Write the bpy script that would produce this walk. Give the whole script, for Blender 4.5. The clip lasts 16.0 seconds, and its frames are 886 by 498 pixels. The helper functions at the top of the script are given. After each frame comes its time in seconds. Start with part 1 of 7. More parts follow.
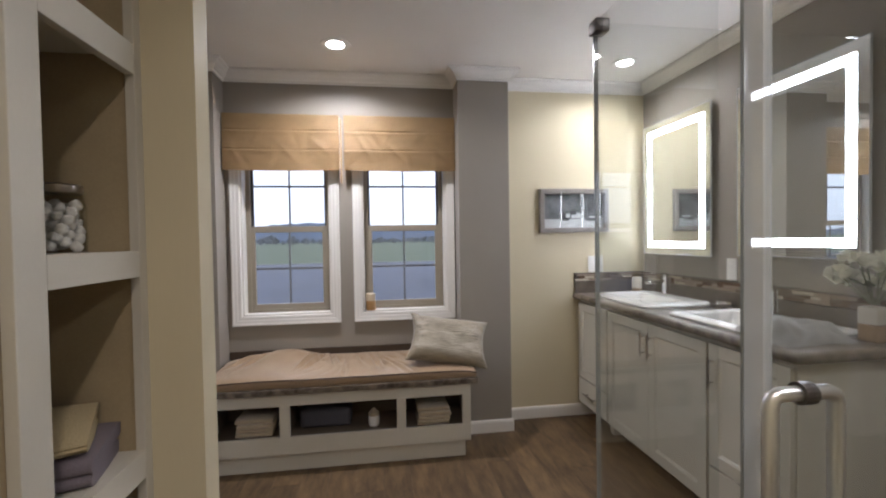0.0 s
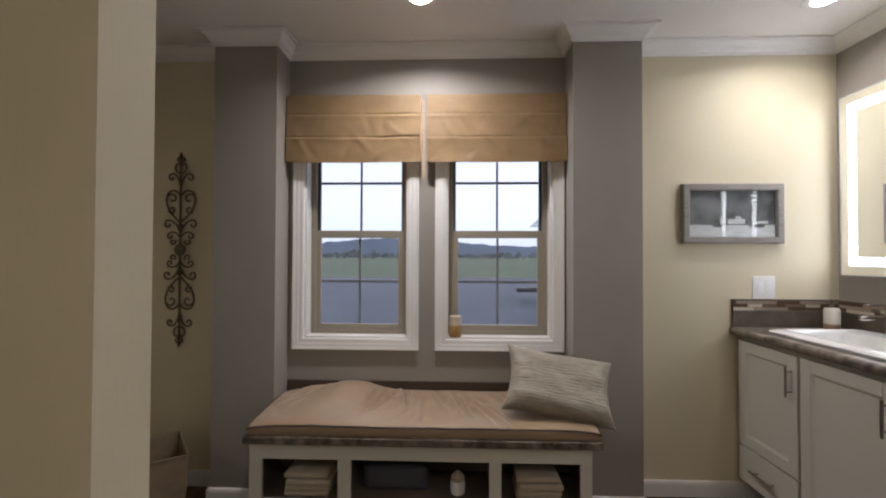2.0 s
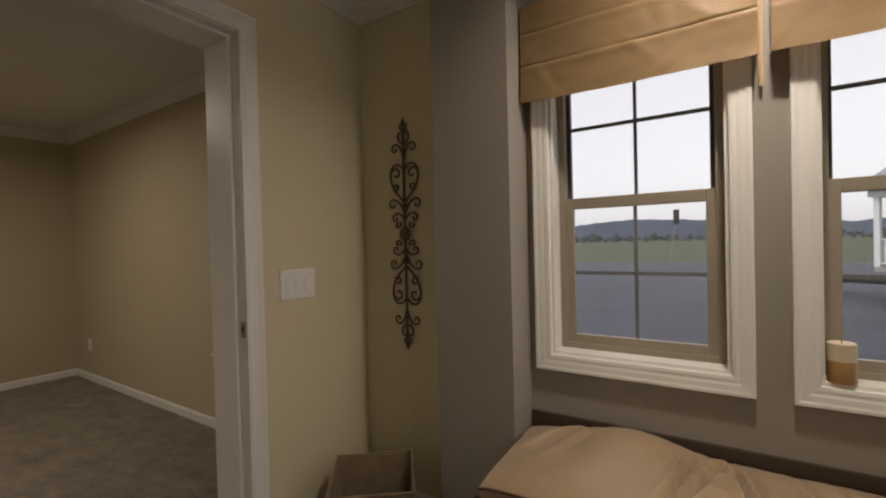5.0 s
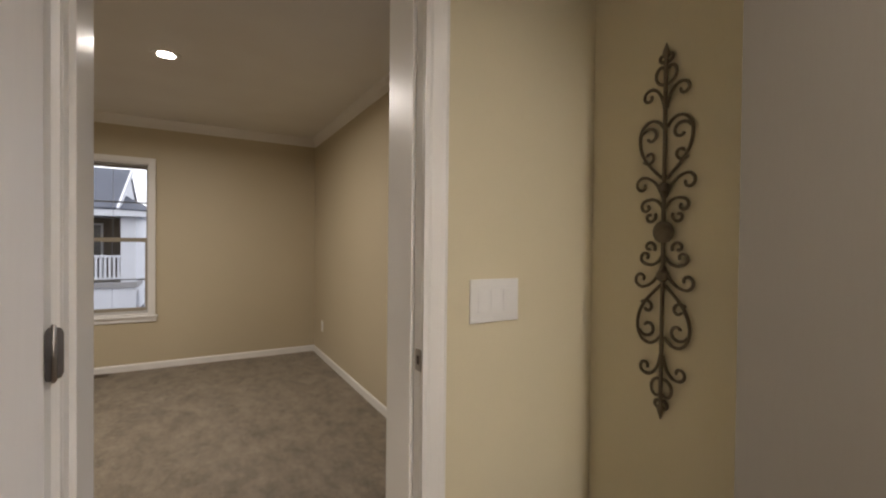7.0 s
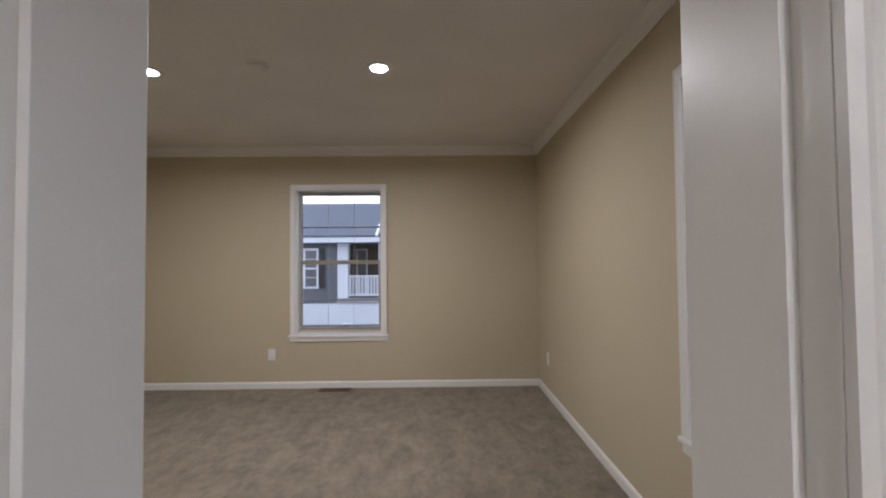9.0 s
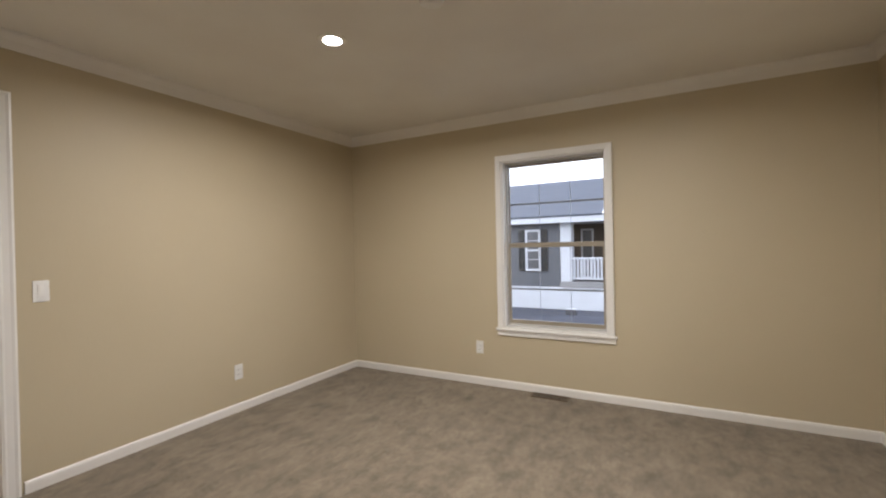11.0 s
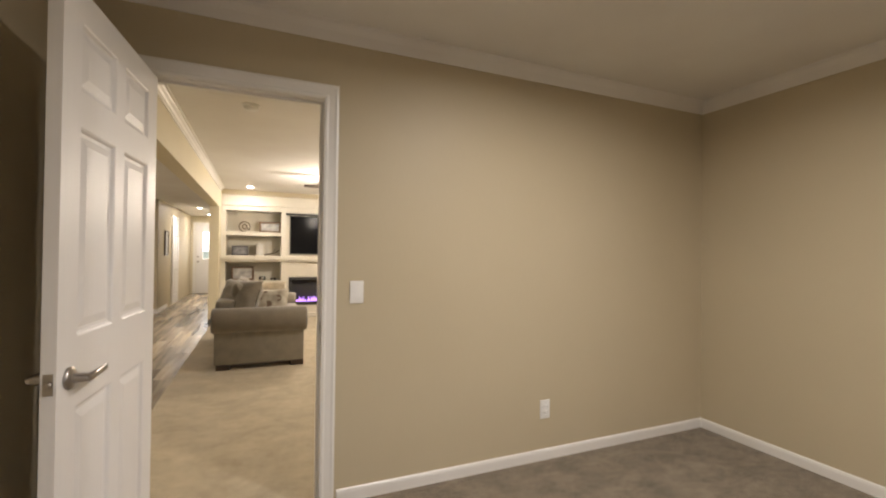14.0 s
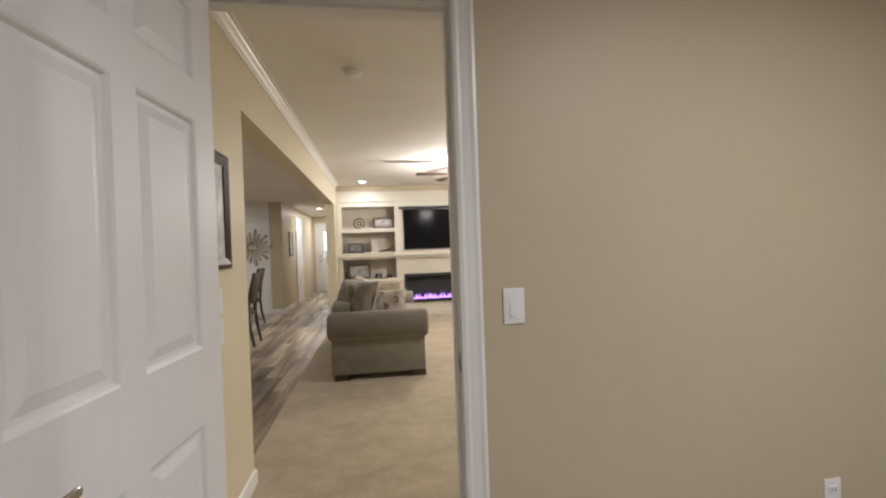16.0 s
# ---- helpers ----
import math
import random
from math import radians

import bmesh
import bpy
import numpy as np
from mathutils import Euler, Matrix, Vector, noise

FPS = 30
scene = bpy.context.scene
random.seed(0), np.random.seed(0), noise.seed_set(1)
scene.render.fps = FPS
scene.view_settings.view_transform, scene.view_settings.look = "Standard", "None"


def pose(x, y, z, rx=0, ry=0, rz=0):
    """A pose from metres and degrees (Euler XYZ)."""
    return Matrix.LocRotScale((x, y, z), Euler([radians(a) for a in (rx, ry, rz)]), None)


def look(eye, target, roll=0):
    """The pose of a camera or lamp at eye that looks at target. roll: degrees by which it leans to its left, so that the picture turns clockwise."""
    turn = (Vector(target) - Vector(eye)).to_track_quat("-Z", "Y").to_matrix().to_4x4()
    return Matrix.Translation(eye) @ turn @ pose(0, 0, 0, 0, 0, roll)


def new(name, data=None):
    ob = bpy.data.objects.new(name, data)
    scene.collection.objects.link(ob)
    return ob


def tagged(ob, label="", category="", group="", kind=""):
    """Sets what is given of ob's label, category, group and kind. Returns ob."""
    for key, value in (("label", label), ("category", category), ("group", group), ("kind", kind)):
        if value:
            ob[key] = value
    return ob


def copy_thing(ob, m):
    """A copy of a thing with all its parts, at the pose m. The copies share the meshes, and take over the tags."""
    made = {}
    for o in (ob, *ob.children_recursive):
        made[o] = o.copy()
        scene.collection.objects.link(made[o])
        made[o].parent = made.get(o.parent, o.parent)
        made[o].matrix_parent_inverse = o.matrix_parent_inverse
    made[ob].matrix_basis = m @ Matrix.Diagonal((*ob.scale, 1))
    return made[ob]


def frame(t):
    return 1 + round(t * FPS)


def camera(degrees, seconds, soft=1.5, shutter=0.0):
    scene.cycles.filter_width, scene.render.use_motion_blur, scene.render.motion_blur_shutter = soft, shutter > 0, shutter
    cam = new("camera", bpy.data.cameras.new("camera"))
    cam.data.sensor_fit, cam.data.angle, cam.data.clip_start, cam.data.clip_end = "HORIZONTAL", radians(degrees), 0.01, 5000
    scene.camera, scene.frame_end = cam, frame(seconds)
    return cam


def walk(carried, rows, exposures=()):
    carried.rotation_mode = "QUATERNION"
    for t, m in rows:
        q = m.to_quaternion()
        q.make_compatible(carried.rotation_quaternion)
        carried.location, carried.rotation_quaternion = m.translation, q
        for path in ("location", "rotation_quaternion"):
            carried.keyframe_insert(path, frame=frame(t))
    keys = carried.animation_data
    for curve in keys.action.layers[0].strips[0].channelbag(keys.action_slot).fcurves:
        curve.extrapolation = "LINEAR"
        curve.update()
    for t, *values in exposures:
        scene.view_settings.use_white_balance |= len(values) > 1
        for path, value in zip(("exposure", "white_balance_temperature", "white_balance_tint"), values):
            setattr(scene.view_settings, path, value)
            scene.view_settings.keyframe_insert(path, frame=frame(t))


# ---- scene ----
cam = camera(91.5, 16.0, soft=2.1)
PATH = [
    (0, (-0.067, 0.477, 1.314), (0.212, 2.457, 1.27), -0.9),
    (0.5, (-0.052, 0.636, 1.312), (0.143, 2.626, 1.285), -0.7),
    (1, (-0.062, 0.792, 1.298), (0.021, 2.79, 1.294), -0.3),
    (1.5, (-0.093, 0.966, 1.299), (-0.097, 2.966, 1.31), 0.1),
    (2, (-0.136, 1.117, 1.277), (-0.206, 3.116, 1.31), 0.2),
    (2.5, (-0.173, 1.264, 1.267), (-0.311, 3.259, 1.304), -0.2),
    (3, (-0.204, 1.401, 1.272), (-0.454, 3.385, 1.299), -1.0),
    (3.5, (-0.231, 1.526, 1.265), (-0.67, 3.477, 1.274), -1.6),
    (4, (-0.285, 1.66, 1.268), (-0.919, 3.556, 1.25), -1.9),
    (4.5, (-0.351, 1.778, 1.262), (-1.219, 3.58, 1.244), -2.0),
    (5, (-0.431, 1.862, 1.257), (-1.52, 3.54, 1.233), -1.4),
    (5.2, (-0.473, 1.896, 1.251), (-1.636, 3.523, 1.228), -1.2),
    (7.3, (-1.01, 2.329, 1.269), (-2.817, 3.187, 1.249), 0.7),
    (7.5, (-1.076, 2.347, 1.27), (-2.927, 3.106, 1.256), 0.7),
    (8, (-1.262, 2.408, 1.285), (-3.195, 2.92, 1.286), 0.4),
    (8.5, (-1.434, 2.455, 1.289), (-3.414, 2.737, 1.315), -0.3),
    (9, (-1.592, 2.478, 1.269), (-3.591, 2.502, 1.328), -0.5),
    (9.2, (-1.675, 2.44, 1.268), (-3.674, 2.39, 1.335), -0.8),
    (11.5, (-2.513, 2.39, 1.282), (-4.129, 1.212, 1.245), -1.1),
    (12, (-2.622, 2.242, 1.286), (-4.092, 0.886, 1.247), -0.9),
    (12.5, (-2.705, 2.093, 1.272), (-3.98, 0.553, 1.252), -0.6),
    (13, (-2.808, 1.944, 1.282), (-3.911, 0.276, 1.279), -0.2),
    (13.5, (-2.88, 1.798, 1.287), (-3.807, 0.026, 1.302), 0.1),
    (14, (-2.916, 1.592, 1.284), (-3.694, -0.251, 1.305), 0.7),
    (14.5, (-2.937, 1.374, 1.287), (-3.564, -0.525, 1.303), 0.5),
    (15, (-2.95, 1.145, 1.292), (-3.446, -0.792, 1.29), -0.2),
    (15.5, (-2.965, 0.924, 1.293), (-3.345, -1.04, 1.284), -1.3),
    (16, (-2.947, 0.708, 1.281), (-3.247, -1.27, 1.267), -2.0),
]
SKY, SUN = 0.32, 0.65
BATHW, BEDW, LIVW = 12.5, 11.0, 11.5
EXPOSURES = [(0, 0.60, 5550, 15), (2, 0.18, 5700, 15), (3.5, -0.05, 6450, 12), (4.2, -0.12, 6400, 12), (5, -0.08, 6800, 14), (7.3, 1.0, 6200, 14), (8.2, 1.06, 5700, 15), (9, 1.00, 5500, 15), (11.5, 1.55, 6000, 12), (12.2, 1.52, 6150, 12), (13, 1.50, 6650, 12), (13.5, 1.50, 6600, 13), (14.5, 1.48, 5850, 13), (15.5, 1.38, 5650, 12), (16, 1.21, 5600, 12)]
walk(cam, [(t, look(eye, target, roll)) for t, eye, target, roll in PATH], EXPOSURES)

# ---- light ----
world = bpy.data.worlds.new("overcast_sky")
scene.world = world
world.use_nodes = True
wn = world.node_tree.nodes
sky = wn.new("ShaderNodeTexSky")
sky.sky_type, sky.sun_disc, sky.sun_elevation, sky.sun_rotation = "NISHITA", False, radians(28), radians(200)
sky.air_density, sky.dust_density, sky.ozone_density = 1.0, 3.0, 1.5
wn["Background"].inputs["Strength"].default_value = SKY
haze = wn.new("ShaderNodeHueSaturation")
haze.inputs["Saturation"].default_value = 0.25
world.node_tree.links.new(sky.outputs["Color"], haze.inputs["Color"])
cloud = wn.new("ShaderNodeMix")
cloud.data_type = "RGBA"
cloud.inputs["Factor"].default_value = 0.8
for socket in cloud.inputs:
    if socket.name == "A" and socket.type == "RGBA":
        world.node_tree.links.new(haze.outputs["Color"], socket)
    if socket.name == "B" and socket.type == "RGBA":
        socket.default_value = (2.95, 2.88, 3.15, 1)
for socket in cloud.outputs:
    if socket.type == "RGBA":
        world.node_tree.links.new(socket, wn["Background"].inputs["Color"])
sun = new("sun", bpy.data.lights.new("sun", "SUN"))
sun.data.energy, sun.data.angle, sun.data.color = SUN, radians(25), (1.0, 0.97, 0.93)
sun.matrix_world = look((0, 0, 30), (0.25, 0.75, 29.35))


# ---- materials ----
def material(name, rgb, rough=0.6, metal=0.0, second=None, scale=6.0, detail=4.0, stretch=(1, 1, 1), bump=0.0, bump_scale=200.0, fine=0.05, spec=0.5, sheen=0.0, island=0.0, coat=0.0, crumb=0.5, grain_stretch=None):
    """Base colour with a broad blotch (second, scale) and a fine grain (fine), and a fine bump."""
    m = bpy.data.materials.new(name)
    m.use_nodes = True
    n, l = m.node_tree.nodes, m.node_tree.links
    p = n["Principled BSDF"]
    p.inputs["Roughness"].default_value, p.inputs["Metallic"].default_value = rough, metal
    p.inputs["Specular IOR Level"].default_value = spec
    p.inputs["Sheen Weight"].default_value = sheen
    p.inputs["Coat Weight"].default_value = coat
    co = n.new("ShaderNodeTexCoord")
    mp = n.new("ShaderNodeMapping")
    mp.inputs["Scale"].default_value = stretch
    l.new(co.outputs["Object"], mp.inputs["Vector"])
    second = second or tuple(c * 0.9 for c in rgb)
    big = n.new("ShaderNodeTexNoise")
    big.inputs["Scale"].default_value, big.inputs["Detail"].default_value, big.inputs["Roughness"].default_value = scale, detail, crumb
    l.new(mp.outputs["Vector"], big.inputs["Vector"])
    ramp = n.new("ShaderNodeValToRGB")
    ramp.color_ramp.elements[0].position, ramp.color_ramp.elements[1].position = 0.32, 0.68
    ramp.color_ramp.elements[0].color, ramp.color_ramp.elements[1].color = (*second, 1), (*rgb, 1)
    l.new(big.outputs["Fac"], ramp.inputs["Fac"])
    grain = n.new("ShaderNodeTexNoise")
    grain.inputs["Scale"].default_value, grain.inputs["Detail"].default_value = bump_scale, 3
    if grain_stretch:
        gm = n.new("ShaderNodeMapping")
        gm.inputs["Scale"].default_value = grain_stretch
        l.new(co.outputs["Object"], gm.inputs["Vector"])
        l.new(gm.outputs["Vector"], grain.inputs["Vector"])
    else:
        l.new(mp.outputs["Vector"], grain.inputs["Vector"])
    val = n.new("ShaderNodeMapRange")
    val.inputs["To Min"].default_value, val.inputs["To Max"].default_value = 1 - 2 * fine, 1 + 2 * fine
    l.new(grain.outputs["Fac"], val.inputs["Value"])
    hsv = n.new("ShaderNodeHueSaturation")
    l.new(ramp.outputs["Color"], hsv.inputs["Color"])
    if island:
        info = n.new("ShaderNodeObjectInfo")
        rng = n.new("ShaderNodeMapRange")
        rng.inputs["To Min"].default_value, rng.inputs["To Max"].default_value = 1 - island, 1 + island
        l.new(info.outputs["Random"], rng.inputs["Value"])
        mul = n.new("ShaderNodeMath")
        mul.operation = "MULTIPLY"
        l.new(val.outputs["Result"], mul.inputs[0])
        l.new(rng.outputs["Result"], mul.inputs[1])
        l.new(mul.outputs[0], hsv.inputs["Value"])
        off = n.new("ShaderNodeVectorMath")
        off.operation = "SCALE"
        off.inputs[0].default_value = (37.0, 17.0, 9.0)
        l.new(info.outputs["Random"], off.inputs["Scale"])
        l.new(off.outputs[0], mp.inputs["Location"])
    else:
        l.new(val.outputs["Result"], hsv.inputs["Value"])
    l.new(hsv.outputs["Color"], p.inputs["Base Color"])
    if bump:
        b = n.new("ShaderNodeBump")
        b.inputs["Strength"].default_value, b.inputs["Distance"].default_value = bump, 0.004
        l.new(grain.outputs["Fac"], b.inputs["Height"])
        l.new(b.outputs["Normal"], p.inputs["Normal"])
    return m


def glowing(name, rgb, strength):
    m = bpy.data.materials.new(name)
    m.use_nodes = True
    p = m.node_tree.nodes["Principled BSDF"]
    p.inputs["Base Color"].default_value = (0.8, 0.8, 0.8, 1)
    p.inputs["Emission Color"].default_value, p.inputs["Emission Strength"].default_value = (*rgb, 1), strength
    return m


def clear_glass(name, tint=(0.97, 0.99, 0.98), gain=1.0):
    """A thin pane: see-through, glossier at a slant."""
    m = bpy.data.materials.new(name)
    m.use_nodes = True
    n, l = m.node_tree.nodes, m.node_tree.links
    n.remove(n["Principled BSDF"])
    a, b, mix, fr = n.new("ShaderNodeBsdfTransparent"), n.new("ShaderNodeBsdfGlossy"), n.new("ShaderNodeMixShader"), n.new("ShaderNodeLayerWeight")
    a.inputs["Color"].default_value = (*tint, 1)
    b.inputs["Roughness"].default_value = 0.01
    fr.inputs["Blend"].default_value = 0.5
    steep, gloss = n.new("ShaderNodeMath"), n.new("ShaderNodeMath")
    steep.operation, steep.inputs[1].default_value = "POWER", 5.0
    gloss.operation, gloss.inputs[1].default_value, gloss.inputs[2].default_value = "MULTIPLY_ADD", 0.55 * gain, 0.035 * gain
    l.new(fr.outputs["Facing"], steep.inputs[0])
    l.new(steep.outputs[0], gloss.inputs[0])
    l.new(gloss.outputs[0], mix.inputs[0])
    l.new(a.outputs[0], mix.inputs[1])
    l.new(b.outputs[0], mix.inputs[2])
    l.new(mix.outputs[0], n["Material Output"].inputs["Surface"])
    return m


def cloudy(name, rgb, body):
    """Milky plastic: part clear, part pale satin body."""
    m = bpy.data.materials.new(name)
    m.use_nodes = True
    n, l = m.node_tree.nodes, m.node_tree.links
    p = n["Principled BSDF"]
    p.inputs["Base Color"].default_value, p.inputs["Roughness"].default_value = (*rgb, 1), 0.25
    clear, mix = n.new("ShaderNodeBsdfTransparent"), n.new("ShaderNodeMixShader")
    mix.inputs[0].default_value = body
    l.new(clear.outputs[0], mix.inputs[1])
    l.new(p.outputs[0], mix.inputs[2])
    l.new(mix.outputs[0], n["Material Output"].inputs["Surface"])
    return m


CREAM = material("cream_wall_paint", (0.66, 0.592, 0.42), 0.55, second=(0.63, 0.565, 0.395), scale=1.5, bump=0.06, bump_scale=300, fine=0.012, spec=0.35, grain_stretch=(1, 1, 0.07))
GREY = material("grey_wall_paint", (0.312, 0.284, 0.246), 0.5, second=(0.292, 0.265, 0.229), scale=1.5, bump=0.06, bump_scale=300, fine=0.012, spec=0.35, grain_stretch=(1, 1, 0.07))
TAN = material("tan_wall_paint", (0.52, 0.447, 0.310), 0.5, second=(0.495, 0.424, 0.292), scale=1.2, bump=0.06, bump_scale=300, fine=0.013, spec=0.35, grain_stretch=(1, 1, 0.07))
CEIL = material("ceiling_paint", (0.77, 0.75, 0.71), 0.8, second=(0.73, 0.70, 0.66), scale=2.0, bump=0.25, bump_scale=260, fine=0.02)
WHITE = material("white_trim_paint", (0.78, 0.76, 0.72), 0.35, second=(0.74, 0.72, 0.68), scale=3.0, bump=0.05, bump_scale=150, fine=0.01)
DOORWHITE = material("white_door_paint", (0.74, 0.72, 0.70), 0.45, second=(0.71, 0.69, 0.67), scale=2.0, stretch=(1, 1, 0.05), bump=0.06, bump_scale=120, fine=0.012)
CABINET = material("cream_cabinet_paint", (0.60, 0.575, 0.50), 0.4, second=(0.57, 0.545, 0.47), scale=2.5, bump=0.04, bump_scale=160, fine=0.012)
CARPET = material("brown_carpet", (0.332, 0.273, 0.197), 0.95, second=(0.088, 0.070, 0.048), scale=4.4, detail=14, crumb=0.86, stretch=(1.0, 1.5, 1.0), bump=1.0, bump_scale=210, fine=0.22, spec=0.1, sheen=0.2)
# Lighter carpet copy: the living room's stronger light is put into its colour.
LITCARPET = material("lit_brown_carpet", (0.51, 0.43, 0.295), 0.95, second=(0.33, 0.27, 0.18), scale=4.2, detail=12, crumb=0.74, bump=1.0, bump_scale=210, fine=0.2, spec=0.1, sheen=0.2)
SUBFLOOR = material("dark_joint", (0.05, 0.035, 0.025), 0.8)
PLANK = material("brown_vinyl_plank", (0.160, 0.100, 0.046), 0.50, second=(0.045, 0.027, 0.013), scale=4.5, detail=10, crumb=0.66, stretch=(4.2, 1.0, 4.2), bump=0.10, bump_scale=60, fine=0.12, island=0.16)
HALLPLANK = material("weathered_vinyl_plank", (0.56, 0.47, 0.34), 0.26, second=(0.17, 0.125, 0.085), scale=2.6, detail=8, stretch=(5, 0.35, 5), bump=0.08, bump_scale=60, fine=0.1, island=0.5)
LAMINATE = material("brown_stone_laminate", (0.245, 0.205, 0.160), 0.3, second=(0.045, 0.033, 0.023), scale=24, detail=8, bump=0.05, bump_scale=220, fine=0.15)
PALEVINYL = material("pale_window_vinyl", (0.55, 0.54, 0.52), 0.4, scale=3, bump=0.03, fine=0.02)
WINFRAME = material("tan_window_vinyl", (0.31, 0.27, 0.205), 0.45, scale=3, bump=0.03, fine=0.02)
DARKSASH = material("dark_window_vinyl", (0.055, 0.05, 0.05), 0.5, fine=0.03)
FAINTBAR = material("thin_inner_window_bar", (0.30, 0.31, 0.34), 0.5, fine=0.03)
MUNTIN = material("grey_window_bar", (0.17, 0.17, 0.18), 0.5, fine=0.03)
NICKEL = material("brushed_nickel", (0.42, 0.39, 0.36), 0.28, 1.0, scale=40, stretch=(1, 1, 12), fine=0.04)
CHROME = material("chrome", (0.75, 0.75, 0.76), 0.08, 1.0, fine=0.01)
PLATE = material("white_switch_plastic", (0.80, 0.79, 0.76), 0.35, fine=0.01)
BLACKMET = material("dark_bronze_iron", (0.15, 0.118, 0.075), 0.6, 0.2, scale=25, bump=0.2, bump_scale=120, fine=0.12)
PORCELAIN = material("white_porcelain", (0.82, 0.81, 0.78), 0.12, fine=0.005, coat=0.3)
GLASS = clear_glass("window_glass")
SHOWERGLASS = clear_glass("shower_glass", (0.975, 0.985, 0.98), 2.0)
MIRROR = material("mirror_silver", (0.88, 0.89, 0.89), 0.01, 1.0, second=(0.88, 0.89, 0.89), fine=0.0)
FROST = glowing("lit_frosted_band", (1.0, 0.98, 0.95), 10.0)
LENS = glowing("lit_lamp_lens", (1.0, 0.93, 0.82), 25.0)


# ---- mesh helpers ----
def box(bm, lo, hi, bevel=0.0):
    x0, y0, z0 = lo
    x1, y1, z1 = hi
    v = [bm.verts.new(p) for p in ((x0, y0, z0), (x1, y0, z0), (x1, y1, z0), (x0, y1, z0), (x0, y0, z1), (x1, y0, z1), (x1, y1, z1), (x0, y1, z1))]
    f = [bm.faces.new([v[i] for i in q]) for q in ((3, 2, 1, 0), (4, 5, 6, 7), (0, 1, 5, 4), (1, 2, 6, 5), (2, 3, 7, 6), (3, 0, 4, 7))]
    if bevel:
        edges = {e for q in f for e in q.edges}
        bmesh.ops.bevel(bm, geom=list(edges), offset=bevel, segments=2, profile=0.6, affect="EDGES")
    return bm


def boxes(*items, bevel=0.0):
    bm = bmesh.new()
    for lo, hi in items:
        box(bm, lo, hi, bevel)
    return bm


def mesh_of(name, bm, mat, smooth=0.0):
    me = bpy.data.meshes.new(name)
    bmesh.ops.recalc_face_normals(bm, faces=bm.faces)
    bm.to_mesh(me)
    bm.free()
    me.materials.append(mat)
    if smooth:
        me.shade_smooth()
        me.set_sharp_from_angle(angle=radians(smooth))
    return me


def part(name, bm, mat, parent=None, label="", smooth=0.0, at=None):
    ob = new(name, mesh_of(name, bm, mat, smooth))
    if parent is not None:
        ob.parent = parent
    if at is not None:
        ob.matrix_basis = at
    if label:
        ob["label"] = label
    return ob


def thing(name, label, category, at=None, group=""):
    ob = new(name)
    ob.empty_display_size = 0.1
    if at is not None:
        ob.matrix_basis = at
    return tagged(ob, label, category, group)


def structure(name, bm, mat, label="", category="", smooth=0.0):
    return tagged(part(name, bm, mat, smooth=smooth), label, category, kind="structure")


def lathe(bm, prof, seg=24, centre=(0, 0, 0), axis="z"):
    """Turns (radius, height) pairs about an axis through centre."""
    rings = []
    for r, h in prof:
        ring = []
        for i in range(seg):
            a = 2 * math.pi * i / seg
            p = (r * math.cos(a), r * math.sin(a), h)
            p = {"z": p, "y": (p[0], p[2], p[1]), "x": (p[2], p[0], p[1])}[axis]
            ring.append(bm.verts.new([c + d for c, d in zip(centre, p)]))
        rings.append(ring)
    for a, b in zip(rings, rings[1:]):
        for i in range(seg):
            j = (i + 1) % seg
            bm.faces.new((a[i], a[j], b[j], b[i]))
    bm.faces.new(rings[0])
    bm.faces.new(rings[-1])
    return bm


def tube(bm, pts, r, seg=8, closed=False, flat=1.0):
    """A round bar along points. flat squeezes it along y."""
    pts = [Vector(p) for p in pts]
    n = len(pts)
    rings = []
    up = None
    for i, p in enumerate(pts):
        a = pts[(i - 1) % n] if closed or i else pts[0]
        b = pts[(i + 1) % n] if closed or i < n - 1 else pts[-1]
        d = (b - a).normalized()
        if up is None:
            up = d.orthogonal().normalized()
        up = (up - d * up.dot(d)).normalized()
        side = d.cross(up)
        rr = r[i] if isinstance(r, (list, tuple)) else r
        rings.append([bm.verts.new(p + (up * math.cos(t) + side * math.sin(t)) * rr) for t in (2 * math.pi * k / seg for k in range(seg))])
    for a, b in (zip(rings, rings[1:] + rings[:1]) if closed else zip(rings, rings[1:])):
        for k in range(seg):
            j = (k + 1) % seg
            bm.faces.new((a[k], a[j], b[j], b[k]))
    if not closed:
        bm.faces.new(rings[0])
        bm.faces.new(rings[-1])
    return bm


def sweep(bm, path, prof, closed=False, axes=((1, 0, 0), (0, 1, 0), (0, 0, 1))):
    """Carries a profile of (inwards, along normal) along a flat path of (u, v) with mitred corners. Inwards is to the path's left."""
    U, V, N = (Vector(a) for a in axes)
    pts = [Vector(p) for p in path]
    n = len(pts)
    rings = []
    for i, p in enumerate(pts):
        d0 = (p - pts[i - 1]).normalized() if closed or i else None
        d1 = (pts[(i + 1) % n] - p).normalized() if closed or i < n - 1 else None
        d0, d1 = d0 or d1, d1 or d0
        n0, n1 = Vector((-d0.y, d0.x)), Vector((-d1.y, d1.x))
        m = (n0 + n1) / (1 + n0.dot(n1))
        rings.append([bm.verts.new(U * (p.x + m.x * a) + V * (p.y + m.y * a) + N * b) for a, b in prof])
    k = len(prof)
    for a, b in (zip(rings, rings[1:] + rings[:1]) if closed else zip(rings, rings[1:])):
        for i in range(k):
            j = (i + 1) % k
            bm.faces.new((a[i], a[j], b[j], b[i]))
    if not closed:
        bm.faces.new(rings[0])
        bm.faces.new(rings[-1])
    return bm


